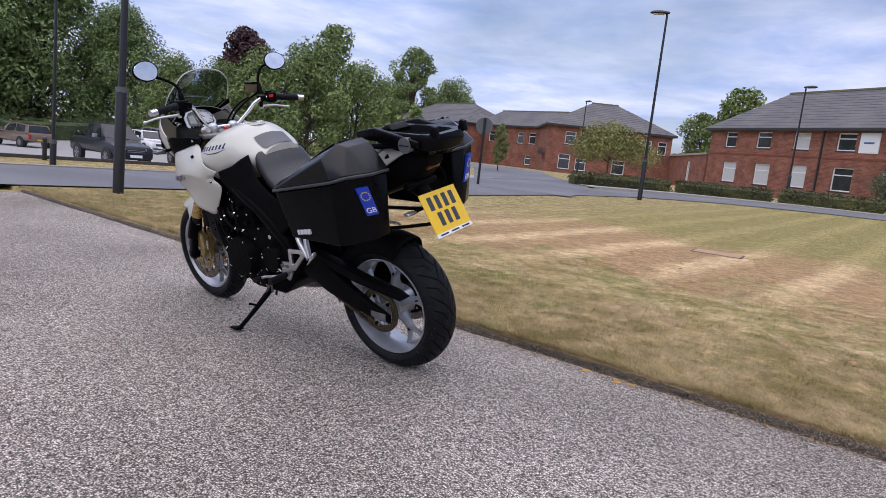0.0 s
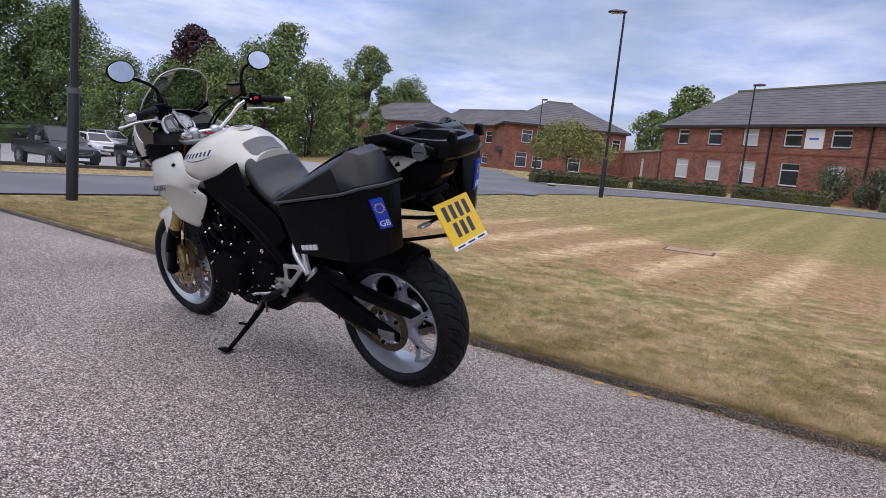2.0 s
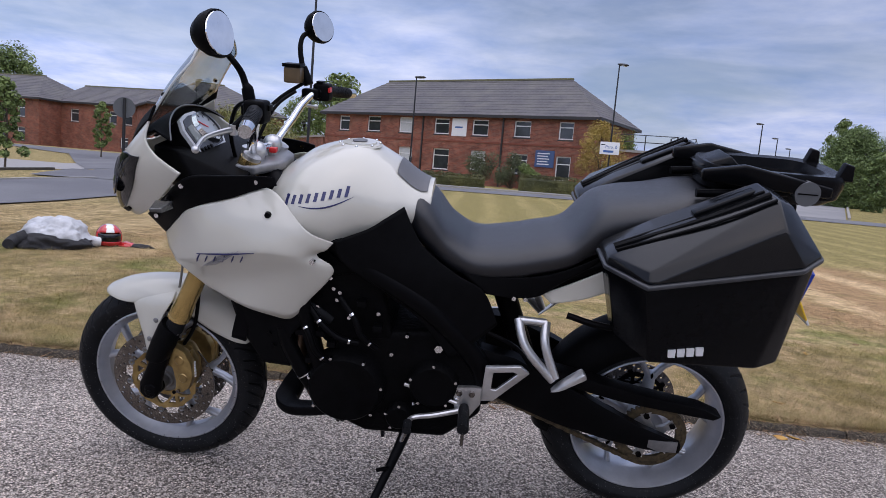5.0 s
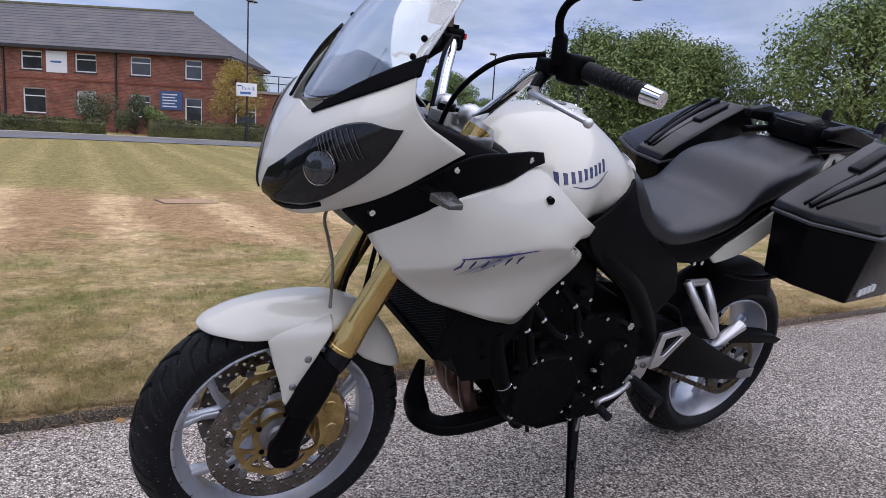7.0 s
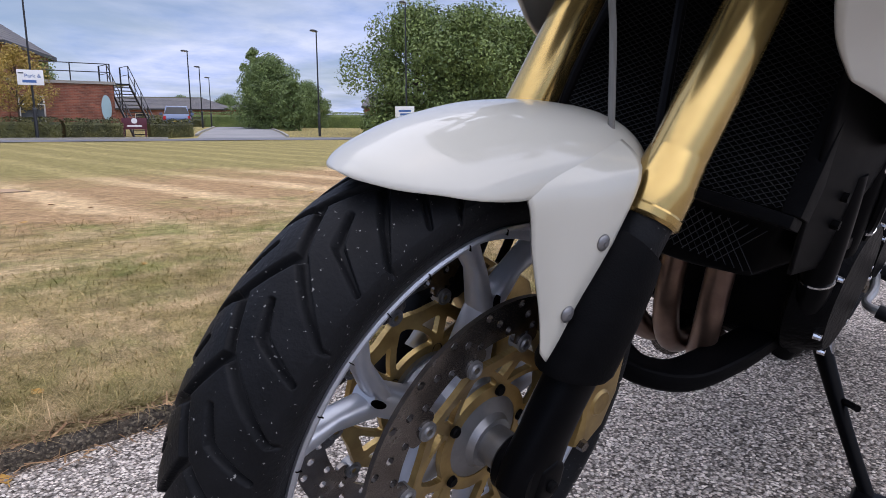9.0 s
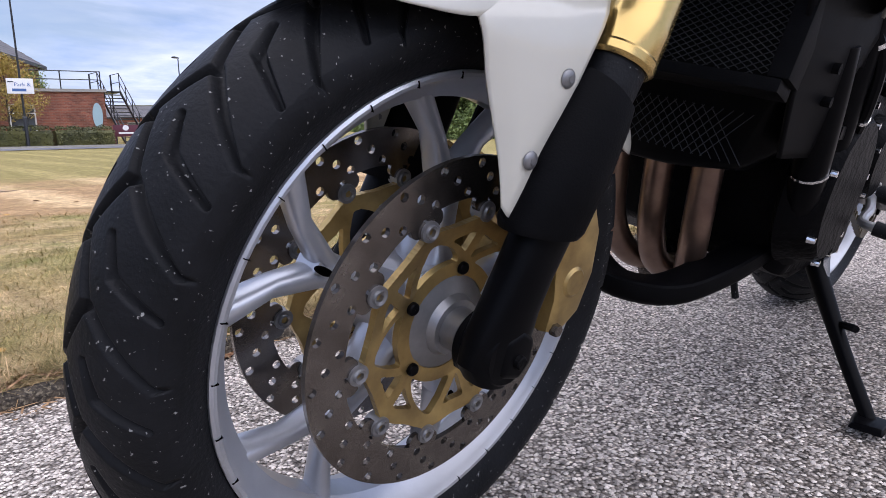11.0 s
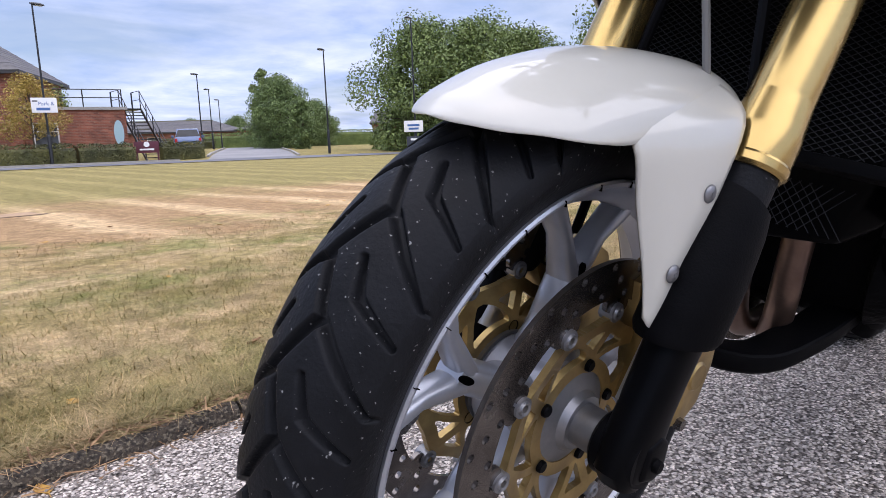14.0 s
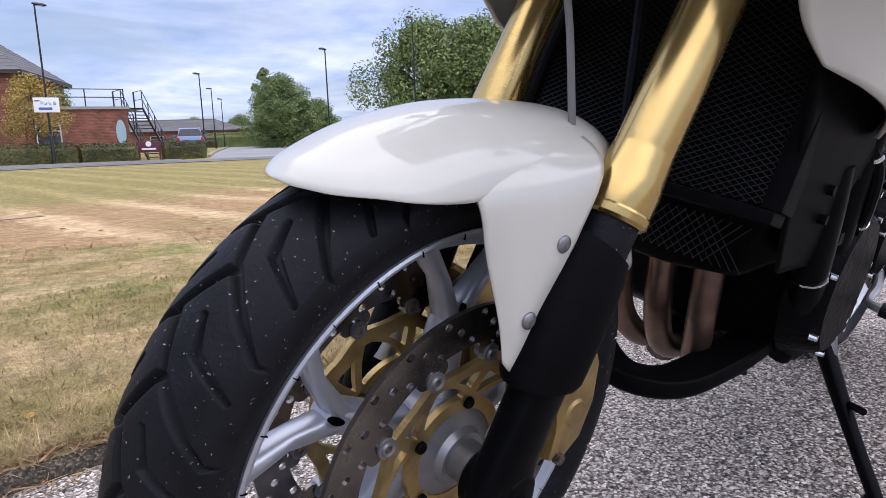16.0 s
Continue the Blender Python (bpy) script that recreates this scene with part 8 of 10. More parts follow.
# ---------------------------------------------------------------- bars, grips, mirrors
BAR_FROM = set(bike.children)
for s in (1, -1):
    tube("handlebar", [(1.165, 0.0, 1.070), (1.165, 0.06 * s, 1.070), (1.163, 0.088 * s, 1.076), (1.136, 0.140 * s, 1.132), (1.110, 0.182 * s, 1.184), (1.084, 0.245 * s, 1.205), (1.040, 0.415 * s, 1.188)], 0.0108, M_CHROME, bike, "polished handlebar", 14)
    rings = []
    for z, r in ((0.995, 0.027), (1.015, 0.026), (1.022, 0.020), (1.036, 0.021), (1.048, 0.026), (1.062, 0.025), (1.072, 0.019), (1.077, 0.008)):
        rings.append([Vector((1.165 + r * math.cos(a), 0.058 * s + r * math.sin(a), z + 0.018)) for a in [2 * math.pi * k / 20 for k in range(20)]])
    bm = bmesh.new()
    add_loft(bm, rings)
    link("bar_clamp", bm, M_ALLOY, bike, "domed alloy bar clamp")
    g0, g1 = Vector((1.075, 0.282 * s, 1.204)), Vector((1.043, 0.400 * s, 1.190))
    gr = tube("grip", [g0, g0.lerp(g1, 0.5), g1], [0.018, 0.0165, 0.0165], M_RUBBER, bike, "ribbed black rubber grip", 18)
    for k in range(9):
        p = g0.lerp(g1, 0.12 + 0.09 * k)
        tube("grip_rib", [p, p + (g1 - g0).normalized() * 0.005], 0.0176, M_RUBBER, gr, "", 16)
    d = (g1 - g0).normalized()
    tube("bar_end", [g1, g1 + d * 0.034], [0.0165, 0.0145], M_CHROME, bike, "bright bar end weight", 18)
    sw = convex("switch_box", [Vector((1.082 + dx, (0.255 + dy) * s, 1.203 + dz)) for dx in (-0.026, 0.024) for dy in (-0.026, 0.024) for dz in (-0.026, 0.026)], M_PLASTIC, bike, "black handlebar switch box", 0.009)
    box("kill_switch" if s < 0 else "horn_button", (1.052, 0.24 * s - 0.012, 1.205), (1.058, 0.24 * s + 0.012, 1.219), M_RED if s < 0 else M_FRAME, sw, bevel=0.002)
    if s < 0:
        box("engine_switch", (1.075, 0.245 * s - 0.014, 1.228), (1.095, 0.245 * s + 0.014, 1.236), M_FRAME, sw, bevel=0.002)
    lev = tube("clutch_lever" if s > 0 else "brake_lever", [(1.146, 0.228 * s, 1.152), (1.160, 0.270 * s, 1.151), (1.168, 0.340 * s, 1.147), (1.154, 0.406 * s, 1.136)], [0.008, 0.0066, 0.0052, 0.005], M_ALLOY, bike, "bare alloy lever", 10)
    bm = bmesh.new()
    bmesh.ops.create_uvsphere(bm, u_segments=12, v_segments=8, radius=0.0085, matrix=Matrix.Translation((1.153, 0.412 * s, 1.135)))
    link("lever_ball", bm, M_ALLOY, lev)
    convex("lever_perch", [Vector((1.10 + dx, (0.215 + dy) * s, 1.20 + dz)) for dx in (-0.02, 0.03) for dy in (-0.018, 0.02) for dz in (-0.014, 0.014)], M_FRAME, bike, "", 0.006)
    tube("lever_bracket", [(1.100, 0.212 * s, 1.200), (1.128, 0.222 * s, 1.176), (1.150, 0.236 * s, 1.152)], [0.013, 0.011, 0.010], M_FRAME, bike, "", 10)
    tube("lever_pivot", [(1.147, 0.236 * s, 1.140), (1.147, 0.236 * s, 1.164)], 0.009, M_ALLOY, lev, "", 14)
    # mirror
    mc = Vector((1.100, 0.392, 1.373)) if s > 0 else Vector((1.104, -0.320, 1.389))
    stem = tube("mirror_stem", [(1.104, 0.232, 1.206), (1.112, 0.233, 1.250), (1.115, 0.233, 1.255), (1.124, 0.236, 1.285), (1.130, 0.270, 1.315), (1.122, 0.345, 1.345)] if s > 0 else [(1.112, -0.214, 1.225), (1.132, -0.219, 1.270), (1.134, -0.220, 1.275), (1.146, -0.236, 1.325), (1.146, -0.262, 1.360), (1.130, -0.300, 1.374)], [0.0145, 0.0135, 0.0085, 0.0075, 0.0070, 0.0075], M_PLASTIC, bike, "black mirror stem", 12)
    nrm = Vector((-0.985, 0.07, 0.15) if s > 0 else (-0.94, 0.30, 0.22)).normalized()
    wide = Vector((0, 0, 1)).cross(nrm).normalized()
    q = Matrix.Translation(mc) @ Matrix((wide, nrm.cross(wide), nrm)).transposed().to_4x4()
    bm = bmesh.new()
    rings = []
    for z, k in ((0.0, 1.0), (-0.008, 1.03), (-0.025, 0.92), (-0.042, 0.66), (-0.050, 0.25)):
        rings.append([q @ Vector((k * (0.0575 * math.cos(t)), k * 0.0470 * math.sin(t) * (1 + 0.08 * math.cos(t) * s), z)) for t in [2 * math.pi * i / 32 for i in range(32)]])
    add_loft(bm, rings)
    bmesh.ops.recalc_face_normals(bm, faces=bm.faces)
    sh = link("mirror", bm, M_PLASTIC, bike, "oval black mirror housing")
    bm = bmesh.new()
    rings = [[q @ Vector((k * 0.0540 * math.cos(t), k * 0.0435 * math.sin(t) * (1 + 0.08 * math.cos(t) * s), z)) for t in [2 * math.pi * i / 32 for i in range(32)]] for z, k in ((0.001, 1.0), (0.003, 0.98))]
    add_loft(bm, rings)
    bmesh.ops.recalc_face_normals(bm, faces=bm.faces)
    link("mirror_glass", bm, M_MIRROR, sh, "silvered mirror glass")
res = convex("brake_reservoir", [Vector((1.146 + dx, -0.185 + dy, 1.256 + dz)) for dx in (-0.022, 0.026) for dy in (-0.022, 0.022) for dz in (-0.026, 0.020)], surf("amber_reservoir", (0.12, 0.08, 0.04), (0.08, 0.055, 0.03), 8, 0.3), bike, "amber brake fluid reservoir", 0.006)
box("reservoir_lid", (1.121, -0.210, 1.275), (1.175, -0.160, 1.285), M_FRAME, res, bevel=0.003)
tube("brake_line", [(1.13, -0.15, 1.21), (1.17, -0.10, 1.17), (1.20, -0.05, 1.09), (1.22, -0.02, 0.98)], 0.005, M_FRAME, bike, "", 8)
tube("clutch_cable", [(1.12, 0.20, 1.20), (1.18, 0.14, 1.17), (1.22, 0.08, 1.09), (1.22, 0.03, 0.98)], 0.0055, M_FRAME, bike, "", 8)
tube("throttle_cable", [(1.10, -0.21, 1.20), (1.17, -0.17, 1.15), (1.22, -0.12, 1.08), (1.22, -0.07, 0.98)], 0.0055, M_FRAME, bike, "", 8)
BARS = Matrix.Translation((-0.008, 0, -0.025)) @ Matrix.Translation(STEER_FOOT) @ Matrix.Rotation(-0.072, 4, (STEER_HEAD - STEER_FOOT).normalized()) @ Matrix.Translation(-STEER_FOOT)
for ob in bike.children:
    if ob not in BAR_FROM and "cable" not in ob.name:
        ob.matrix_local = BARS
for s in (1, -1):
    tube("indicator", [(1.335, 0.205 * s, 0.945), (1.325, 0.245 * s, 0.945), (1.318, 0.262 * s, 0.944)], [0.009, 0.008, 0.012], M_FRAME, bike, "front indicator with clear ribbed lens", 10)
    convex("indicator_lens", [(1.345, 0.262 * s, 0.953), (1.345, 0.262 * s, 0.937), (1.300, 0.262 * s, 0.955), (1.300, 0.262 * s, 0.935), (1.335, 0.315 * s, 0.948), (1.335, 0.315 * s, 0.940), (1.305, 0.312 * s, 0.950), (1.305, 0.312 * s, 0.938)], surf("clear_lens", (0.07, 0.07, 0.065), (0.03, 0.03, 0.03), 60, 0.2, coat=0.4), bike, "clear indicator lens", 0.003)

# ---------------------------------------------------------------- seat and side covers
seat_st = [(-0.10, 0.985, 1.040, 0.085), (-0.06, 0.965, 1.045, 0.120), (0.0, 0.94, 1.047, 0.143), (0.10, 0.91, 1.022, 0.155), (0.18, 0.88, 1.008, 0.160), (0.245, 0.845, 0.982, 0.158), (0.31, 0.81, 0.902, 0.160), (0.39, 0.785, 0.876, 0.165), (0.47, 0.765, 0.857, 0.165), (0.56, 0.76, 0.849, 0.160), (0.63, 0.775, 0.892, 0.154), (0.675, 0.81, 0.950, 0.150), (0.712, 0.84, 0.982, 0.146), (0.746, 0.88, 0.984, 0.124)]
seat = hull_body("seat", seat_st, M_SEAT, bike, "stepped grey-black vinyl seat", 44, 2.9, 60)
cover = as_grid([[(0.915, 0.226, 0.872), (0.835, 0.199, 0.903), (0.790, 0.184, 0.932), (0.748, 0.158, 0.958)],
                 [(0.890, 0.222, 0.815), (0.800, 0.206, 0.838), (0.740, 0.188, 0.852), (0.694, 0.170, 0.862)],
                 [(0.800, 0.205, 0.745), (0.725, 0.202, 0.770), (0.660, 0.188, 0.785), (0.606, 0.174, 0.795)],
                 [(0.690, 0.190, 0.660), (0.640, 0.190, 0.690), (0.585, 0.184, 0.725), (0.525, 0.172, 0.748)],
                 [(0.600, 0.180, 0.545), (0.565, 0.180, 0.575), (0.525, 0.176, 0.610), (0.480, 0.170, 0.655)]])
for g_, s in ((cover, 1), (mirrored(cover), -1)):
    sheet("side_cover", g_, M_PLASTIC, bike, "matt black moulded side cover", 24, 24, 0.005)
under = as_grid([[(0.600, 0.152, 0.800), (0.47, 0.160, 0.790), (0.34, 0.160, 0.815), (0.20, 0.156, 0.890)],
                 [(0.560, 0.162, 0.770), (0.46, 0.164, 0.762), (0.36, 0.163, 0.780), (0.26, 0.158, 0.835)],
                 [(0.520, 0.165, 0.740), (0.45, 0.164, 0.735), (0.38, 0.160, 0.745), (0.33, 0.155, 0.785)]])
for g_, s in ((under, 1), (mirrored(under), -1)):
    un = sheet("seat_rail_cover", g_, M_PLASTIC, bike, "black cover below the seat", 16, 12, 0.005)
    for x in (0.445, 0.415):
        disc_y("panel_bolt_or_hole", (x, 0.735), 0.006, s * 0.155, s * 0.170, M_CHROME, un, 10)
tail_g = as_grid([[(0.372, 0.150, 0.748), (0.27, 0.150, 0.800), (0.13, 0.146, 0.880), (0.0, 0.135, 0.965), (-0.10, 0.112, 1.045), (-0.17, 0.085, 1.075)],
                  [(0.345, 0.158, 0.726), (0.25, 0.160, 0.752), (0.12, 0.154, 0.820), (0.0, 0.140, 0.900), (-0.10, 0.120, 0.975), (-0.19, 0.100, 1.035)]])
for g_, s in ((tail_g, 1), (mirrored(tail_g), -1)):
    sheet("tail_panel", g_, M_PAINT, bike, "pearl white tail panel", 24, 8, 0.008)
hull_body("undertail", [(-0.27, 0.98, 1.03, 0.05), (-0.22, 0.92, 1.05, 0.085), (-0.10, 0.86, 1.02, 0.11), (0.05, 0.80, 0.95, 0.125), (0.2, 0.74, 0.88, 0.13), (0.40, 0.72, 0.82, 0.13)], M_PLASTIC, bike, "black undertail", 24, 3.0, 20)
convex("tail_light", [(-0.268, 0.036, 0.992), (-0.268, -0.036, 0.992), (-0.262, 0.042, 0.962), (-0.262, -0.042, 0.962), (-0.22, 0.05, 0.96), (-0.22, -0.05, 0.96), (-0.23, 0.046, 0.998), (-0.23, -0.046, 0.998)], plain("dark_red_lens", (0.09, 0.005, 0.006), 0.12, coat=0.6), bike, "dark red tail light", 0.008)

# ---------------------------------------------------------------- luggage rack and number plate
def rack():
    ob = new("luggage_rack"); ob.parent = bike
    ob["label"] = "black plastic luggage rack tray"
    n = 48

    def ring(k, z):
        pts = []
        for i in range(n):
            a = 2 * math.pi * i / n
            c, s = math.cos(a), math.sin(a)
            w = 0.118 + 0.018 * c * -1
            pts.append(Vector((-0.185 + (0.178 * k) * math.copysign(abs(c) ** 0.55, c), (w * k) * math.copysign(abs(s) ** 0.55, s), z)))
        return pts
    bm = bmesh.new()
    add_loft(bm, [ring(0.80, 1.035), ring(0.96, 1.055), ring(1.0, 1.085), ring(1.0, 1.108), ring(0.97, 1.116), ring(0.74, 1.114), ring(0.68, 1.088), ring(0.5, 1.080)], cap=True)
    bmesh.ops.recalc_face_normals(bm, faces=bm.faces)
    link("tray", bm, M_PANNIER, ob)
    for s in (1, -1):
        bm = bmesh.new()
        bmesh.ops.create_cone(bm, cap_ends=True, segments=30, radius1=0.031, radius2=0.029, depth=0.03, matrix=pose(-0.238, 0.132 * s, 1.076, 90, 0, 0))
        cap = link("end_cap", bm, M_GREY_METAL, ob, "round grey plug")
        box("slot", (-0.262, 0.1475 * s - 0.001, 1.0745), (-0.214, 0.1475 * s + 0.001, 1.0775), M_FRAME, cap)
        convex("catch", [Vector((-0.345 + dx, (0.09 + dy) * s, 1.115 + dz)) for dx, dz in ((-0.018, -0.01), (0.022, -0.01), (0.008, 0.035), (-0.012, 0.03)) for dy in (-0.012, 0.012)], M_PANNIER, ob, "", 0.004)
        convex("grab_rail", [Vector((x, (y + dy) * s, z + dz)) for x, y, z in ((0.02, 0.13, 1.10), (-0.08, 0.135, 1.12), (-0.30, 0.13, 1.08)) for dy in (-0.012, 0.012) for dz in (-0.014, 0.014)], M_PANNIER, ob, "", 0.006)
        tube("rack_stay", [(0.02, 0.12 * s, 1.05), (-0.10, 0.125 * s, 1.06), (-0.2, 0.12 * s, 1.07)], 0.011, M_FRAME, ob)
    convex("rear_lip", [(-0.05, 0.06, 1.115), (-0.05, -0.06, 1.115), (0.0, 0.05, 1.105), (0.0, -0.05, 1.105), (-0.075, 0.05, 1.135), (-0.075, -0.05, 1.135), (-0.10, 0.06, 1.112), (-0.10, -0.06, 1.112)], M_PANNIER, ob, "", 0.006)


rack()


def number_plate():
    ob = new("number_plate"); ob.parent = bike
    ob["label"] = "yellow number plate with plain dark bars"
    ux, uz = -0.088, -0.152
    L_ = math.hypot(ux, uz)
    down = Vector((ux / L_, 0, uz / L_))
    out = Vector((-down.z, 0, down.x)) * -1
    if out.x > 0:
        out = -out
    c = Vector((-0.305, -0.005, 0.795))
    m = Matrix(((0, down.x * -1, out.x, c.x), (-1, 0, 0, c.y), (0, -down.z, out.z, c.z), (0, 0, 0, 1)))
    bm = bmesh.new()
    add_box(bm, (-0.1145, -0.088, -0.0025), (0.1145, 0.088, 0.0015), m, 0.001)
    link("plate", bm, M_YELLOW, ob, "yellow reflective plate")
    for row, n in ((0.040, 4), (-0.030, 3)):
        w = 0.026
        x0 = -(n * 0.046 - 0.020) / 2
        for k in range(n):
            bm = bmesh.new()
            x = x0 + k * 0.046
            add_box(bm, (x, row - 0.029, 0.0016), (x + w, row + 0.029, 0.0022), m)
            link("plate_bar", bm, M_INK, ob)
    bm = bmesh.new()
    add_box(bm, (-0.1145, -0.100, -0.0025), (0.1145, -0.083, 0.003), m, 0.001)
    br = link("plate_border", bm, M_WHITE, ob)
    for k in range(3):
        bm = bmesh.new()
        add_box(bm, (-0.095 + 0.07 * k, -0.095, 0.003), (-0.045 + 0.07 * k, -0.088, 0.0036), m)
        link("printed_line", bm, M_INK, br)
    bm = bmesh.new()
    add_box(bm, (-0.08, -0.06, -0.010), (0.08, 0.085, -0.003), m, 0.002)
    link("backing", bm, M_PLASTIC, ob)
    tube("plate_arm", [(-0.14, 0.0, 0.90), (-0.19, 0.0, 0.865), (-0.245, 0.0, 0.822)], [0.045, 0.034, 0.020], M_PLASTIC, ob, "", 12)
    tube("lamp_tube", [(-0.20, -0.075, 0.90), (-0.20, 0.11, 0.90)], 0.014, M_PLASTIC, ob, "", 12)
    tube("support_rod", [(-0.29, -0.02, 0.735), (-0.16, 0.05, 0.715), (0.02, 0.16, 0.70)], 0.008, M_FRAME, ob, "", 8)
    for s in (1, -1):
        tube("indicator_stalk", [(-0.225, 0.03 * s, 0.80), (-0.23, 0.10 * s, 0.80)], 0.007, M_FRAME, ob, "", 8)
        convex("rear_indicator", [Vector((-0.232 + dx, (0.128 + dy) * s, 0.80 + dz)) for dx in (-0.014, 0.014) for dy in (-0.028, 0.028) for dz in (-0.006, 0.006)], M_ALLOY, ob, "clear rear indicator", 0.006)


number_plate()


# ---------------------------------------------------------------- panniers
def pannier(s):
    ob = new("pannier"); ob.parent = bike
    ob["label"] = "black hard pannier case with faceted lid"
    Y = lambda y: y * s
    body = [(0.250, Y(0.308), 0.896), (0.250, Y(0.205), 0.896), (0.190, Y(0.446), 0.908), (-0.122, Y(0.430), 0.972), (-0.166, Y(0.396), 0.988), (-0.194, Y(0.296), 0.984), (-0.194, Y(0.205), 0.984),
            (0.205, Y(0.300), 0.722), (0.205, Y(0.215), 0.722), (0.150, Y(0.420), 0.722), (-0.098, Y(0.400), 0.720), (-0.152, Y(0.376), 0.728), (-0.198, Y(0.285), 0.735), (-0.198, Y(0.215), 0.735)]
    convex("case_body", body, M_PANNIER, ob, "", 0.018, 4)
    lid = [(0.256, Y(0.312), 0.910), (0.256, Y(0.2), 0.910), (0.193, Y(0.455), 0.924), (-0.122, Y(0.441), 0.988), (-0.171, Y(0.405), 1.004), (-0.201, Y(0.298), 0.998), (-0.201, Y(0.2), 0.998),
           (0.251, Y(0.312), 0.932), (0.251, Y(0.2), 0.932), (0.188, Y(0.434), 0.948), (-0.073, Y(0.422), 1.064), (-0.078, Y(0.348), 1.106), (-0.080, Y(0.21), 1.110), (-0.118, Y(0.330), 1.092), (-0.118, Y(0.21), 1.098), (0.150, Y(0.310), 0.992), (0.150, Y(0.21), 0.994)]
    convex("case_lid", lid, M_LID, ob, "", 0.006, 3)
    band = [(0.260, 0.314, 0.904), (0.260, 0.2, 0.904), (0.195, 0.459, 0.917), (-0.122, 0.445, 0.981), (-0.173, 0.409, 0.998), (-0.204, 0.300, 0.992), (-0.204, 0.2, 0.992)]
    convex("seam_band", [(x, Y(y), z + dz) for x, y, z in band for dz in (-0.005, 0.005)], surf("grey_seam", (0.040, 0.042, 0.047), (0.022, 0.023, 0.026), 30, 0.4), ob, "worn grey seam band", 0.003)
    for k, (dy, w) in enumerate(((0.0, 0.012), (0.036, 0.006), (-0.034, 0.006))):
        tube("lid_rib", [(0.236, Y(0.285 + dy * 0.5), 0.945), (0.05, Y(0.315 + dy), 1.042), (-0.072, Y(0.315 + dy), 1.108 - abs(dy) * 0.06)], w * 0.6, M_PANNIER, ob, "", 8)
    convex("handle", [Vector((x, Y(y), z)) for x, z in ((0.07, 1.028), (-0.045, 1.090), (0.07, 1.044), (-0.055, 1.108)) for y in (0.25, 0.285)], M_PANNIER, ob, "", 0.005)
    # maker's mark as plain pale blocks near the lower edge
    for k in range(4):
        x = 0.110 - 0.020 * k
        prism("mark_block", [(x, 0.742 + 0.0035 * k), (x - 0.015, 0.744 + 0.0035 * k), (x - 0.014, 0.763 + 0.0035 * k), (x + 0.003, 0.761 + 0.0035 * k)], Y(0.405), Y(0.4245), plain("pale_mark", (0.62, 0.62, 0.62), 0.4), ob, "", 0.0)
    # country badge on the case's rear face
    zc, yc = 0.893, 0.322
    flat = Vector((-0.014, -0.050 * s, 0.0)).normalized()
    up = Vector((0.004, 0.045 * s, 0.117)).normalized()
    right = flat if s > 0 else -flat
    out = right.cross(up).normalized()
    if out.x > 0:
        out, right = -out, -right
    c = Vector((-0.193, Y(yc), zc))
    m = Matrix(((right.x, up.x, out.x, c.x), (right.y, up.y, out.y, c.y), (right.z, up.z, out.z, c.z), (0, 0, 0, 1)))
    bm = bmesh.new()
    add_box(bm, (-0.026, -0.062, -0.012), (0.026, 0.062, 0.002), m, 0.002)
    bd = link("country_badge", bm, M_EU_BLUE, ob, "blue country badge with yellow stars")
    for k in range(12):
        a = 2 * math.pi * k / 12
        bm = bmesh.new()
        bmesh.ops.create_cone(bm, cap_ends=True, segments=5, radius1=0.0032, radius2=0.0032, depth=0.001, matrix=m @ Matrix.Translation((0.018 * math.cos(a), 0.024 + 0.018 * math.sin(a), 0.0025)))
        link("star", bm, plain("yellow_ink", (0.85, 0.65, 0.05), 0.4), bd)
    text_ob("badge_letters", "GB", 0.034, M_WHITE, m @ Matrix.Translation((0, -0.040, 0.0026)), bd, 0.0005)
    for x in (0.12, -0.08):
        tube("case_mount", [(x, Y(0.14), 0.86), (x, Y(0.215), 0.86)], 0.012, M_FRAME, ob, "", 8)


pannier(1)
pannier(-1)
for s in (1, -1):
    tube("pannier_frame", [(0.30, 0.165 * s, 0.70), (0.16, 0.195 * s, 0.69), (-0.12, 0.195 * s, 0.74), (-0.16, 0.195 * s, 0.88), (-0.06, 0.17 * s, 0.99)], 0.009, M_FRAME, bike, "", 10)

# ---------------------------------------------------------------- engine, frame, radiator, exhaust
def hexbolt(x, y, z, parent, r=0.006, mat=None):
    sy = 1 if y > 0 else -1
    return disc_y("casing_bolt", (x, z), r, y - 0.004 * sy, y + 0.006 * sy, mat or M_CHROME, parent, 10, r * 0.8)


engine = new("engine"); engine.parent = bike
engine["label"] = "black three-cylinder engine with bright casing bolts"
convex("crankcase", [Vector((x, y, z)) for x, z in ((0.955, 0.44), (0.93, 0.31), (0.83, 0.265), (0.60, 0.27), (0.50, 0.36), (0.50, 0.55), (0.62, 0.62), (0.93, 0.58)) for y in (-0.165, 0.165)], M_ENGINE, engine, "", 0.02)
convex("cylinder_block", [Vector((x, y, z)) for x, z in ((0.95, 0.55), (0.76, 0.58), (0.80, 0.80), (1.04, 0.78)) for y in (-0.17, 0.17)], M_ENGINE, engine, "", 0.015)
convex("cylinder_head", [Vector((x, y, z)) for x, z in ((1.06, 0.74), (0.78, 0.78), (0.82, 0.88), (1.06, 0.87)) for y in (-0.185, 0.185)], M_ENGINE, engine, "", 0.015)
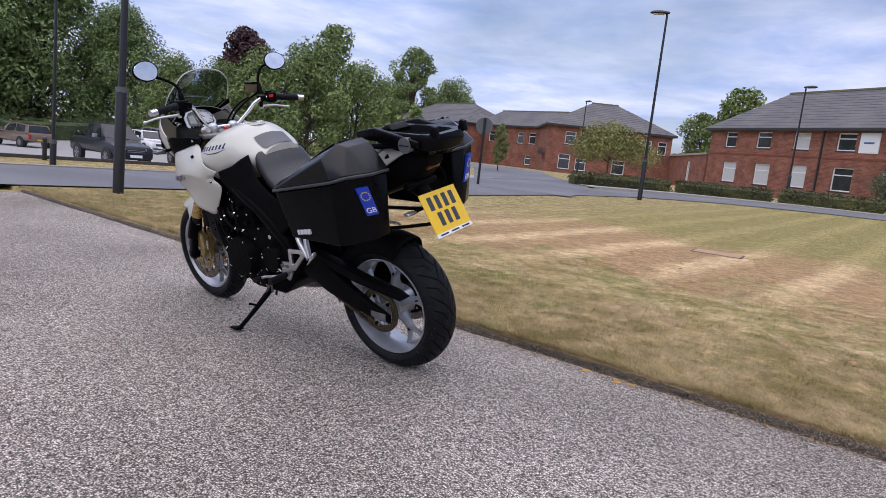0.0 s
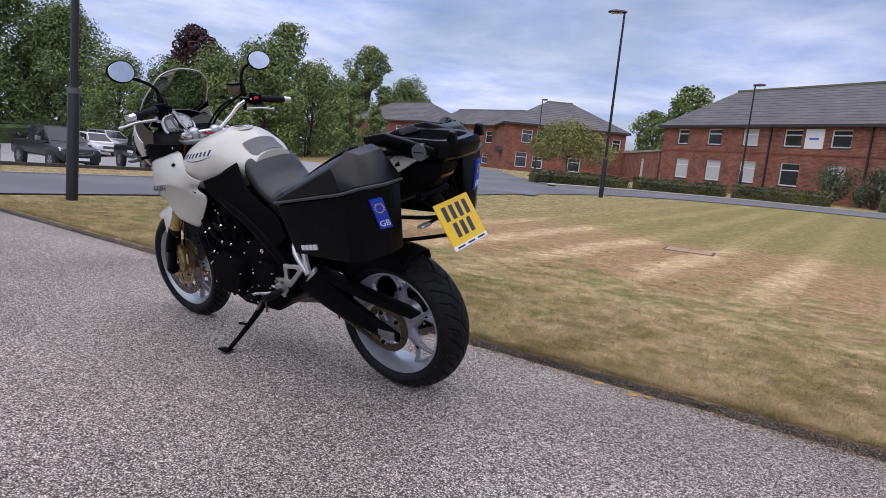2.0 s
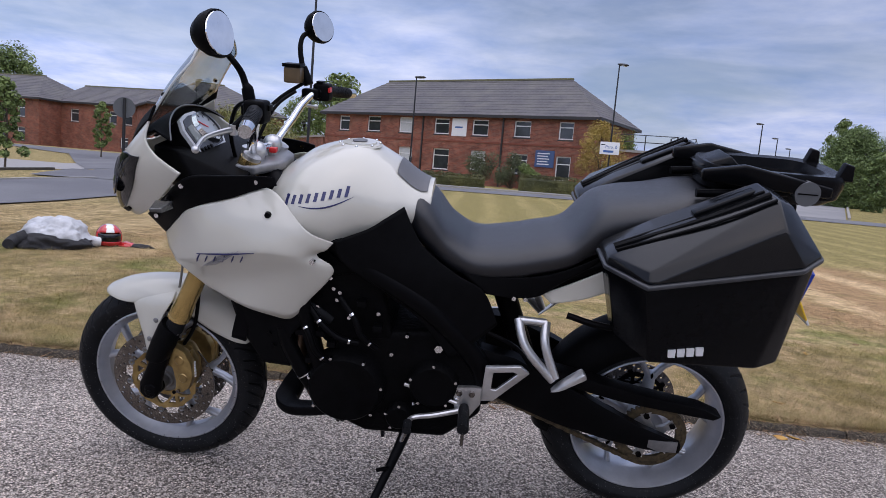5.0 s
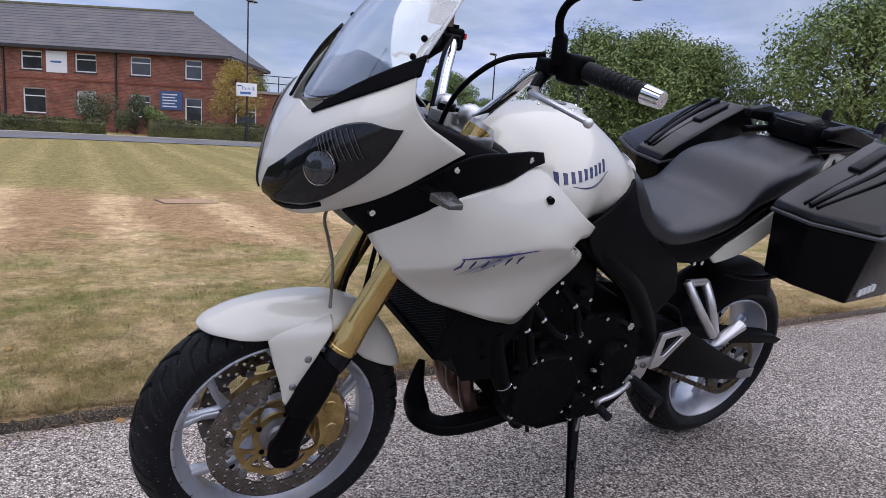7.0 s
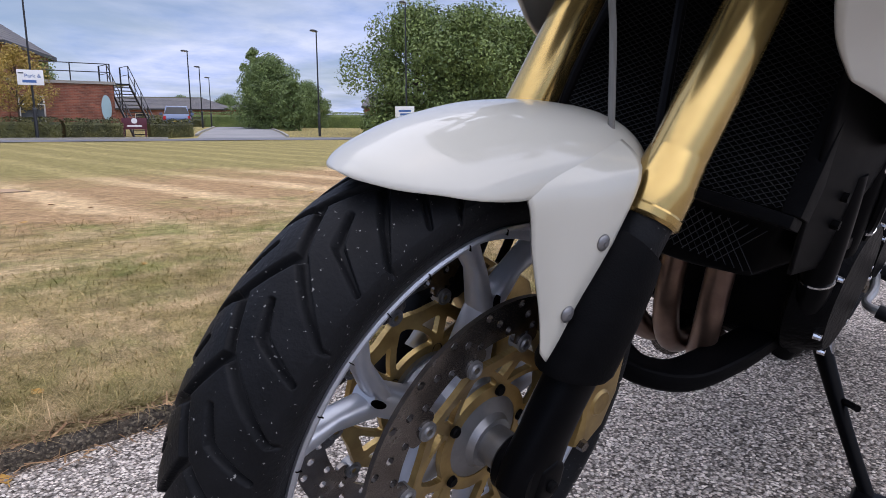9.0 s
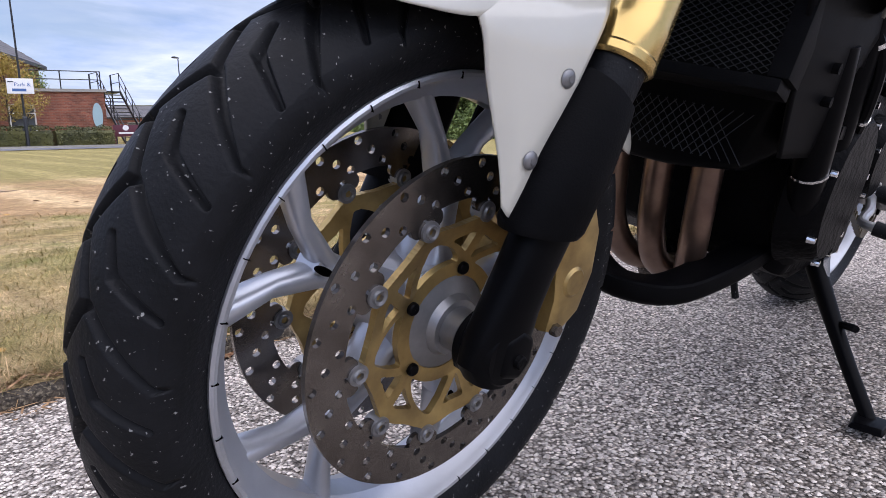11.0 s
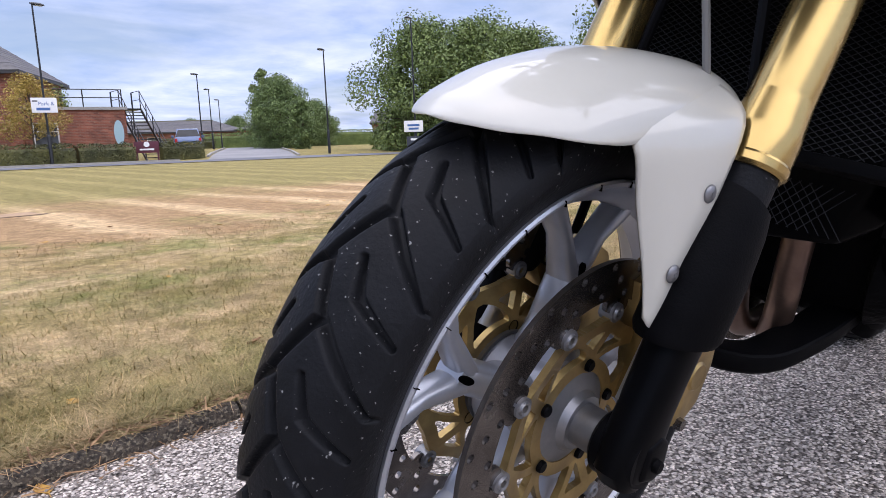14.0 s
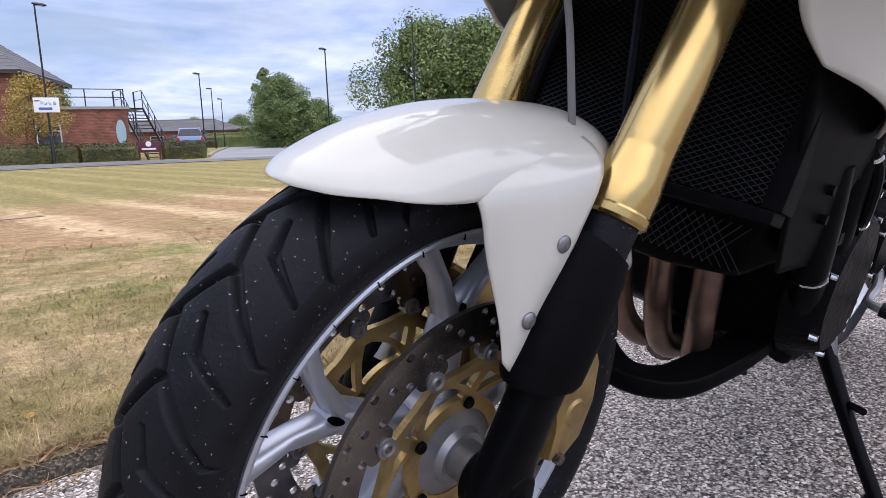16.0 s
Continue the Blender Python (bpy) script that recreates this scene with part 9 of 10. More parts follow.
for (x, z, r, y1) in ((0.885, 0.425, 0.118, 0.205), (0.64, 0.455, 0.075, 0.195), (0.73, 0.34, 0.045, 0.19)):
    cv = disc_y("casing_cover", (x, z), r, 0.15, y1, M_ENGINE, engine, 36, r * 0.86, "", 0.006)
    k = 7 if r > 0.09 else 5
    for i in range(k):
        a = 2 * math.pi * i / k + 0.3
        hexbolt(x + r * 0.88 * math.cos(a), y1 - 0.006, z + r * 0.88 * math.sin(a), engine, 0.0055)
for x, z in ((0.93, 0.752), (0.922, 0.722), (0.905, 0.712), (0.912, 0.690), (0.80, 0.66), (0.72, 0.60), (1.0, 0.70), (0.965, 0.665), (0.88, 0.64), (0.62, 0.585), (0.98, 0.54), (0.76, 0.54), (0.69, 0.39), (0.57, 0.42)):
    hexbolt(x, 0.176, z, engine, 0.0065)
for pts in ([(1.02, 0.182, 0.640), (0.985, 0.204, 0.600), (0.965, 0.206, 0.545), (0.930, 0.196, 0.505)],
            [(0.985, 0.184, 0.665), (0.945, 0.206, 0.625), (0.900, 0.206, 0.590), (0.850, 0.196, 0.575)],
            [(0.905, 0.182, 0.700), (0.860, 0.204, 0.650), (0.840, 0.204, 0.600), (0.800, 0.190, 0.560)]):
    hs = tube("coolant_pipe", pts, 0.0085, M_FRAME, engine, "thin black hose with bright clips", 10)
    for f in (0.25, 0.80):
        p, q = along([Vector(v) for v in pts], f), along([Vector(v) for v in pts], f + 0.03)
        tube("hose_clip", [p, q], 0.0098, M_CHROME, hs, "", 12)
for x, z in ((1.012, 0.590), (0.955, 0.590), (0.925, 0.560), (0.985, 0.505), (0.845, 0.690), (0.800, 0.620)):
    box("wiring_plug", (x - 0.012, 0.170, z - 0.008), (x + 0.012, 0.196, z + 0.009), M_FRAME, engine, bevel=0.003)
disc_y("frame_bolt", (0.632, 0.572), 0.013, 0.14, 0.186, M_CHROME, engine, 6, 0.012, "bright frame bolt")
for s in (1, -1):
    tube("frame_spar", [(1.13, 0.05 * s, 0.98), (1.02, 0.15 * s, 0.92), (0.84, 0.185 * s, 0.80), (0.66, 0.175 * s, 0.68), (0.52, 0.15 * s, 0.52), (0.50, 0.14 * s, 0.40)], [0.035, 0.034, 0.030, 0.030, 0.030, 0.026], M_FRAME, bike, "black tubular frame spar", 14)
    tube("frame_tube", [(1.10, 0.06 * s, 0.90), (1.02, 0.18 * s, 0.80), (0.99, 0.185 * s, 0.60), (0.93, 0.175 * s, 0.40), (0.90, 0.15 * s, 0.30)], 0.020, M_FRAME, bike, "", 12)
    tube("seat_rail", [(0.72, 0.120 * s, 0.83), (0.40, 0.122 * s, 0.775), (0.10, 0.115 * s, 0.89), (-0.12, 0.10 * s, 1.02)], 0.015, M_FRAME, bike, "", 10)


def radiator():
    ob = new("radiator"); ob.parent = bike
    ob["label"] = "black radiator with diamond mesh"
    m = Matrix.Translation((1.160, 0, 0.705)) @ Matrix.Rotation(radians(-14), 4, "Y")
    w, h = 0.158, 0.155
    bm = bmesh.new()
    add_box(bm, (-0.030, -w, -h), (-0.006, w, h), m, 0.004)
    link("core", bm, plain("radiator_core", (0.003, 0.003, 0.003), 0.8, spec=0.05), ob)
    bm = bmesh.new()
    for lo, hi in (((-0.034, -w - 0.016, -h - 0.014), (0.008, w + 0.016, -h)), ((-0.034, -w - 0.016, h), (0.008, w + 0.016, h + 0.014)), ((-0.034, -w - 0.022, -h), (0.008, -w, h)), ((-0.034, w, -h), (0.008, w + 0.022, h))):
        add_box(bm, lo, hi, m, 0.003)
    link("frame", bm, M_PLASTIC, ob)
    bm = bmesh.new()
    step = 0.0072
    n = int((w + h) * 2 / step)
    for sg in (1, -1):
        for k in range(-n, n):
            pts = []
            c = k * step
            # the line z = sg * 0.62 * y + c inside the frame
            for q in range(41):
                y = -w + 2 * w * q / 40
                z = sg * 0.62 * y + c
                if -h < z < h:
                    pts.append((y, z))
            if len(pts) > 1:
                a, b = pts[0], pts[-1]
                add_tube(bm, [m @ Vector((0.0, a[0], a[1])), m @ Vector((0.0, b[0], b[1]))], 0.0006, 4)
    link("mesh_guard", bm, plain("mesh_wire", (0.011, 0.011, 0.012), 0.45, spec=0.25), ob, "black wire mesh guard")
    bm = bmesh.new()
    add_box(bm, (0.002, -0.06, 0.06), (0.007, 0.06, 0.115), m, 0.003)
    badge = link("badge_plate", bm, M_FRAME, ob, "dark name badge in the mesh")
    for k in range(5):
        bm = bmesh.new()
        add_box(bm, (0.007, -0.05 + 0.021 * k, 0.072), (0.009, -0.036 + 0.021 * k, 0.103), m)
        link("badge_block", bm, M_PLASTIC, badge)

    ck = convex("oil_cooler", [(1.105, 0.150, 0.545), (1.105, -0.150, 0.545), (1.095, 0.120, 0.445), (1.085, 0.03, 0.428), (1.085, -0.12, 0.428), (1.045, 0.165, 0.535), (1.045, -0.165, 0.535), (1.045, 0.12, 0.440), (1.045, -0.12, 0.425), (1.070, 0.162, 0.480)], M_FRAME, ob, "black oil cooler below the radiator", 0.008)
    bm = bmesh.new()
    for k in range(19):
        y0 = -0.135 + 0.0118 * k
        add_tube(bm, [(1.100 + 0.002, y0, 0.452), (1.108, y0 + 0.05, 0.512)], 0.0007, 4)
        add_tube(bm, [(1.108, y0, 0.512), (1.100 + 0.002, y0 + 0.05, 0.452)], 0.0007, 4)
    link("cooler_mesh", bm, bpy.data.materials["mesh_wire"], ck)
    disc_y("cooler_bolt", (1.078, 0.505), 0.008, 0.15, 0.172, M_ENGINE, ck, 12, 0.007)


radiator()
for s in (1, -1):
    dt = tube("down_tube", [(1.06, 0.178 * s, 0.60), (1.045, 0.180 * s, 0.545), (1.0, 0.177 * s, 0.45), (0.945, 0.170 * s, 0.37), (0.905, 0.16 * s, 0.325)], [0.020, 0.021, 0.022, 0.022, 0.022], M_FRAME, bike, "black frame down tube with a bright cable clip", 14)
    tube("cable_clip", [(1.0025, 0.177 * s, 0.4555), (1.0005, 0.177 * s, 0.4525)], 0.0238, M_CHROME, dt, "", 14)
    tube("coolant_hose", [(1.10, 0.14 * s, 0.60), (1.06, 0.16 * s, 0.63), (1.0, 0.165 * s, 0.66), (0.93, 0.16 * s, 0.62)], 0.017, M_RUBBER, bike, "", 12)
for s in (1, -1):
    sc = as_grid([[(1.225, 0.172 * s, 0.855), (0.99, 0.200 * s, 0.84)], [(1.212, 0.176 * s, 0.70), (0.985, 0.202 * s, 0.66)], [(1.176, 0.176 * s, 0.575), (1.040, 0.196 * s, 0.565)], [(1.120, 0.172 * s, 0.473), (1.042, 0.180 * s, 0.473)]])
    shd = sheet("radiator_shroud", sc, M_PLASTIC, bike, "matt black radiator side shroud", 10, 18, 0.005)
    # no bolts here: dark discs paint the shade in two shroud holes
    for x, z in ((1.095, 0.575), (1.085, 0.540)):
        disc_y("panel_bolt_or_hole", (x, z), 0.006, s * 0.170, s * 0.1945, M_ENGINE, shd, 10)
for y in (-0.068, 0.0, 0.068):
    tube("exhaust_header", [(0.96, y, 0.60), (1.015, y, 0.575), (1.045, y, 0.50), (1.030, y, 0.41), (0.995, y * 0.95, 0.31), (0.93, y * 0.7, 0.250), (0.80, y * 0.4, 0.235)], 0.0205, M_PIPE, bike, "heat-browned exhaust header pipe", 16)
def belly_bow():
    """A moulded black bow that runs under the pipes and back along the side."""
    bm = bmesh.new()
    pts = [Vector(p) for p in ((1.062, -0.088, 0.360), (1.084, -0.060, 0.298), (1.096, -0.020, 0.266), (1.100, 0.025, 0.258), (1.066, 0.070, 0.262), (1.0, 0.098, 0.284), (0.93, 0.118, 0.312), (0.86, 0.130, 0.342), (0.80, 0.135, 0.370))]
    sm = [along(pts, i / 30) for i in range(31)]
    rings = []
    for i, p in enumerate(sm):
        d = (sm[min(30, i + 1)] - sm[max(0, i - 1)]).normalized()
        side = d.cross(Vector((0, 0, 1))).normalized()
        up = side.cross(d).normalized()
        w = 0.034 * min(1, 0.22 + i / 8) * (1 - 0.25 * max(0, i - 20) / 10)
        rings.append([p + side * w * math.copysign(abs(math.cos(t)) ** 0.45, math.cos(t)) + up * 0.017 * (math.copysign(abs(math.sin(t)) ** 0.5, math.sin(t)) + 0.35 * math.cos(t)) for t in [2 * math.pi * k / 18 for k in range(18)]])
    add_loft(bm, rings)
    bmesh.ops.recalc_face_normals(bm, faces=bm.faces)
    return link("belly_guard", bm, M_PLASTIC, bike, "matt black moulded belly guard")


belly_bow()
tube("exhaust_pipe", [(0.90, -0.02, 0.235), (0.70, -0.06, 0.24), (0.52, -0.13, 0.26), (0.36, -0.17, 0.33)], 0.030, M_STEEL, bike, "", 14)
tube("rear_master_hose", [(0.52, 0.14, 0.62), (0.42, 0.15, 0.58), (0.36, 0.145, 0.50)], 0.006, M_FRAME, bike, "", 8)
tube("shock_absorber", [(0.50, 0.0, 0.78), (0.38, 0.0, 0.48)], 0.032, M_ENGINE, bike, "", 16)

# ---------------------------------------------------------------- foot controls and stand
def ring_plate(name, outer, inner, y0, y1, mat, parent, label=""):
    bm = bmesh.new()
    n = len(outer)
    vs = [[bm.verts.new((x, y, z)) for x, z in pts] for pts, y in ((outer, y0), (inner, y0), (outer, y1), (inner, y1))]
    for i in range(n):
        j = (i + 1) % n
        for a, b in ((0, 1), (2, 3), (0, 2), (1, 3)):
            bm.faces.new((vs[a][i], vs[a][j], vs[b][j], vs[b][i]))
    bmesh.ops.recalc_face_normals(bm, faces=bm.faces)
    bmesh.ops.bevel(bm, geom=list(bm.edges), offset=0.0015, segments=1, affect="EDGES")
    return link(name, bm, mat, parent, label)


for s in (1, -1):
    hang = prism("footrest_hanger", [(0.585, 0.455), (0.500, 0.460), (0.505, 0.405), (0.530, 0.365), (0.575, 0.385)], s * 0.165, s * 0.180, M_ALLOY, bike, "bare alloy footrest hanger")
    for x in (0.565, 0.530):
        disc_y("hanger_bolt", (x, 0.440), 0.009, s * 0.178, s * 0.188, M_STEEL, hang, 6)
    ring_plate("heel_guard", [(0.500, 0.535), (0.405, 0.545), (0.380, 0.525), (0.470, 0.430), (0.505, 0.425)], [(0.478, 0.518), (0.425, 0.525), (0.412, 0.520), (0.465, 0.465), (0.480, 0.465)], s * 0.178, s * 0.190, M_ALLOY, hang, "bare alloy heel guard")
    tube("footpeg", [(0.548, 0.175 * s, 0.395), (0.548, 0.205 * s, 0.392), (0.548, 0.280 * s, 0.390)], [0.012, 0.016, 0.016], M_RUBBER, bike, "black rubber footpeg", 14)
    tube("peg_feeler", [(0.548, 0.272 * s, 0.390), (0.548, 0.272 * s, 0.335)], 0.005, M_STEEL, bike, "", 8)
    for a, b, c in (((0.425, 0.155, 0.672), (0.40, 0.200, 0.610), (0.320, 0.215, 0.528)), ((0.350, 0.155, 0.668), (0.350, 0.195, 0.620), (0.315, 0.215, 0.535))):
        tube("pillion_hanger", [Vector((p[0], p[1] * s, p[2])) for p in (a, b, c)], 0.0125, M_ALLOY, bike, "polished pillion footrest hanger", 12)
    tube("pillion_hanger", [(0.425, 0.157 * s, 0.670), (0.35, 0.157 * s, 0.668)], 0.011, M_ALLOY, bike, "polished pillion footrest hanger", 12)
    convex("pillion_peg", [Vector((x, y * s, z)) for x, y, z in ((0.325, 0.215, 0.505), (0.325, 0.235, 0.500), (0.300, 0.212, 0.530), (0.255, 0.230, 0.585), (0.240, 0.232, 0.570), (0.300, 0.245, 0.512), (0.250, 0.255, 0.580), (0.238, 0.255, 0.562))], M_ALLOY, bike, "folded alloy pillion peg", 0.004)
tube("gear_lever", [(0.56, 0.185, 0.385), (0.63, 0.20, 0.372), (0.69, 0.205, 0.360), (0.70, 0.24, 0.358)], [0.008, 0.008, 0.007, 0.009], M_ALLOY, bike, "bare alloy gear lever", 10)
tube("gear_lever_rubber", [(0.70, 0.225, 0.358), (0.70, 0.262, 0.356)], 0.012, M_RUBBER, bike, "", 12)
tube("gear_linkage", [(0.57, 0.19, 0.41), (0.64, 0.185, 0.43), (0.72, 0.18, 0.45)], 0.005, M_ALLOY, bike, "", 8)

stand = tube("side_stand", [(0.705, 0.150, 0.300), (0.715, 0.175, 0.265), (0.760, 0.255, 0.170), (0.800, 0.325, 0.095)], [0.017, 0.016, 0.012, 0.011], M_FRAME, bike, "black side stand holding the leaning machine", 12)
foot = convex("stand_foot", [(0.785, 0.300, 0.088), (0.840, 0.305, 0.089), (0.785, 0.352, 0.099), (0.850, 0.350, 0.100), (0.790, 0.305, 0.098), (0.835, 0.308, 0.098), (0.790, 0.348, 0.107), (0.840, 0.346, 0.108)], M_FRAME, stand, "", 0.002)
tube("stand_spring", [(0.70, 0.168, 0.315), (0.725, 0.195, 0.245), (0.735, 0.215, 0.220)], 0.008, M_STEEL, stand, "", 8)
tube("stand_tang", [(0.745, 0.235, 0.205), (0.775, 0.262, 0.215)], 0.006, M_FRAME, stand, "", 8)
tube("centre_drain_pipe", [(0.79, 0.06, 0.26), (0.785, 0.085, 0.195)], 0.006, M_RUBBER, bike, "", 8)


# ---------------------------------------------------------------- loose ground cover
def loose_chips():
    """Loose chips of stone lying on the drive about the machine, past counting."""
    rg = np.random.default_rng(11)
    n = 34000
    x = rg.normal(1.15, 0.75, n)
    y = np.abs(rg.normal(0.0, 0.62, n) + 0.70) - 0.72
    size = 0.0026 + 0.0022 * rg.random(n)
    turn = rg.uniform(0, 2 * math.pi, n)
    flat = rg.uniform(0.45, 0.8, n)
    ring = np.array([(1, 0, 0), (0.25, 0.85, 0.1), (-0.8, 0.45, -0.05), (-0.7, -0.6, 0.05), (0.35, -0.9, 0.0), (0.1, 0.05, 0.9)])
    pts = ring[None, :, :] * size[:, None, None] * (1 + 0.35 * (rg.random((n, 6, 1)) - 0.5))
    c, s = np.cos(turn)[:, None], np.sin(turn)[:, None]
    px = pts[:, :, 0] * c - pts[:, :, 1] * s + x[:, None]
    py = pts[:, :, 0] * s + pts[:, :, 1] * c + y[:, None]
    pz = pts[:, :, 2] * flat[:, None] + 0.0012
    co = np.stack([px, py, pz], axis=2).reshape(-1, 3)
    tri = np.array([(0, 1, 5), (1, 2, 5), (2, 3, 5), (3, 4, 5), (4, 0, 5)])
    faces = (tri[None] + 6 * np.arange(n)[:, None, None]).reshape(-1, 3)
    m = surf("stone_chip", (0.58, 0.52, 0.46), (0.34, 0.305, 0.27), 60, 0.85, island=0.62, spec=0.25)
    return tagged(raw("loose_gravel", co.tolist(), faces.tolist(), m), "loose grey-beige stone chips on the drive", "gravel", kind="stuff")


def grass_blades():
    """Cut dry blades standing and lying on the lawn, longest along the edging."""
    rg = np.random.default_rng(5)
    n0, n1, n2 = 130000, 130000, 80000
    x = np.concatenate([rg.uniform(-2.6, 3.2, n0), rg.uniform(-4.5, 6.5, n1), rg.uniform(3.0, 7.2, n2)])
    y = np.concatenate([-0.790 - 1.7 * rg.random(n0) ** 1.7, -0.8 - 3.4 * rg.random(n1) ** 1.5, -0.8 - 4.2 * rg.random(n2) ** 1.5])
    n = n0 + n1 + n2
    edge = np.exp(-(-0.775 - y) / 0.12)
    length = (0.016 + 0.034 * rg.random(n) ** 1.5) * (1 + 0.9 * edge)
    head = rg.uniform(0, 2 * math.pi, n)
    tilt = np.radians(35 + 54 * rg.random(n) ** 0.7)
    width = 0.0006 + 0.0006 * rg.random(n) + 0.0006 * np.clip((-y - 1.5) / 3, 0, 1)
    d = np.stack([np.cos(head) * np.sin(tilt), np.sin(head) * np.sin(tilt), np.cos(tilt)], 1)
    side = np.stack([-np.sin(head), np.cos(head), np.zeros(n)], 1)
    base = np.stack([x, y, np.full(n, 0.029) + 0.010 * rg.random(n)], 1)
    bend = np.stack([np.cos(head), np.sin(head), -0.5 * np.ones(n)], 1) * (0.25 * length)[:, None]
    a, b = base - side * width[:, None], base + side * width[:, None]
    mid = base + d * (0.55 * length)[:, None]
    c, e = mid - side * (0.7 * width)[:, None], mid + side * (0.7 * width)[:, None]
    tip = base + d * length[:, None] + bend
    tip[:, 2] = np.maximum(tip[:, 2], 0.031)
    co = np.stack([a, b, c, e, tip], 1).reshape(-1, 3)
    k = 5 * np.arange(n)
    faces = [(i, i + 1, i + 3, i + 2) for i in k.tolist()] + [(i + 2, i + 3, i + 4) for i in k.tolist()]
    return tagged(raw("grass", co.tolist(), faces, M_BLADE), "short dry straw and green grass blades", "grass", kind="stuff")


loose_chips()
grass_blades()


def edge_litter():
    """Dead stalks, leaf crumbs and straw that gather along the edging, past counting."""
    rg = np.random.default_rng(17)
    n = 4200
    x = rg.uniform(-2.8, 3.4, n)
    y = -0.765 + np.abs(rg.normal(0.0, 0.045, n)) * rg.choice([1, 1, -0.6], n)
    z = np.where(y < -0.790, 0.030, np.where(y < -0.738, 0.036, 0.003)) + 0.006 * rg.random(n)
    length, width = 0.006 + 0.045 * rg.random(n) ** 2.6, 0.0006 + 0.0016 * rg.random(n) ** 2
    head, tilt = rg.uniform(0, 2 * math.pi, n), rg.normal(0, 0.22, n)
    d = np.stack([np.cos(head) * np.cos(tilt), np.sin(head) * np.cos(tilt), np.sin(tilt)], 1) * (length / 2)[:, None]
    w = np.stack([-np.sin(head), np.cos(head), rg.normal(0, 0.3, n)], 1) * width[:, None]
    c = np.stack([x, y, z + np.abs(d[:, 2])], 1)
    up = np.stack([0 * x, 0 * x, 0.6 * width], 1)
    co = np.stack([c - d - w, c - d + w, c + d + w, c + d - w, c + up], 1).reshape(-1, 3)
    k = 5 * np.arange(n)
    faces = np.stack([np.stack([k, k + 1, k + 4], 1), np.stack([k + 1, k + 2, k + 4], 1), np.stack([k + 2, k + 3, k + 4], 1), np.stack([k + 3, k, k + 4], 1), np.stack([k + 3, k + 2, k + 1], 1), np.stack([k + 3, k + 1, k], 1)], 1).reshape(-1, 3)
    m = surf("dead_stalk", (0.36, 0.235, 0.125), (0.16, 0.090, 0.050), 30, 0.9, island=0.6, spec=0.15)
    return tagged(raw("edge_litter", co.tolist(), faces.tolist(), m), "brown dead stalks and leaf crumbs along the edging", "litter", kind="stuff")


edge_litter()


def fallen_leaf(x, y, z, turn, size, mat, label):
    """A curled fallen leaf with a stalk."""
    bm = bmesh.new()
    rows = []
    for i in range(9):
        t = i / 8
        w = 0.36 * math.sin(math.pi * min(1, t * 1.02)) ** 0.8 * (1 - 0.25 * t) + 0.004
        row = []
        for j in (-1, -0.5, 0, 0.5, 1):
            row.append(bm.verts.new((t - 0.5, w * j, 0.10 * abs(j) ** 1.5 + 0.16 * (t - 0.4) ** 2)))
        rows.append(row)
    for p, q in zip(rows, rows[1:]):
        for j in range(4):
            bm.faces.new((p[j], q[j], q[j + 1], p[j + 1]))
    add_tube(bm, [(-0.50, 0, 0.13), (-0.68, 0.03, 0.08), (-0.85, 0.05, 0.05)], 0.018, 5)
    bmesh.ops.transform(bm, matrix=Matrix.Translation((x, y, z)) @ Matrix.Rotation(turn, 4, "Z") @ Matrix.Rotation(0.2, 4, "X") @ Matrix.Scale(size, 4), verts=bm.verts)
    ob = link("fallen_leaf", bm, mat)
    so = ob.modifiers.new("thickness", "SOLIDIFY")
    so.thickness = 0.0004
    return tagged(ob, label, "leaf", "fallen leaves")


M_LEAF_YEL = surf("yellow_dead_leaf", (0.55, 0.33, 0.07), (0.40, 0.20, 0.04), 40, 0.6)
M_LEAF_BRN = surf("brown_dead_leaf", (0.26, 0.12, 0.05), (0.16, 0.075, 0.035), 40, 0.7)
rl = random.Random(21)
spots = [(1.62, -1.02, 1), (1.28, -0.715, 0), (1.31, -0.705, 1), (-0.62, -0.70, 1), (-0.86, -0.69, 1), (-0.80, -0.67, 1), (-0.95, -1.05, 1), (0.52, -0.70, 0), (0.60, -0.69, 0), (0.42, -0.68, 0), (1.15, -1.12, 0), (1.75, -0.72, 1), (-1.45, -0.71, 0), (2.1, -1.5, 1)]
spots += [(rl.uniform(-3.5, 4.5), rl.uniform(-6.0, -1.1), rl.random() < 0.6) for _ in range(26)]
for x, y, yellow in spots:
    on_lawn = y < -0.76
    fallen_leaf(x, y, 0.036 if on_lawn else 0.0, rl.uniform(0, 6.28), rl.uniform(0.034, 0.055), M_LEAF_YEL if yellow else M_LEAF_BRN, ("yellow" if yellow else "brown") + " dead leaf curled on the " + ("dry lawn" if on_lawn else "gravel by the edging"))


def dry_stem(x, y, z, turn, length, bend):
    bm = bmesh.new()
    pts = [Matrix.Translation((x, y, z)) @ Matrix.Rotation(turn, 4, "Z") @ Vector((length * (k / 6 - 0.5), bend * length * math.sin(math.pi * k / 6), 0.003 * math.sin(2.0 * k))) for k in range(7)]
    add_tube(bm, pts, [0.0011 + 0.0004 * (1 - k / 6) for k in range(7)], 5)
    return tagged(link("dry_stem", bm, M_LEAF_BRN if length > 0.1 else surf("straw", (0.50, 0.38, 0.2), (0.4, 0.3, 0.15), 20, 0.8)), "thin dry stem lying on the gravel", "stem", "dry stems")


dry_stem(0.92, 0.93, 0.003, 0.15, 0.13, 0.12)
for _ in range(16):
    dry_stem(rl.uniform(-1.6, 2.6), -0.715 + rl.uniform(-0.02, 0.06), 0.006, rl.uniform(0, 3.1), rl.uniform(0.035, 0.09), rl.uniform(-0.2, 0.2))


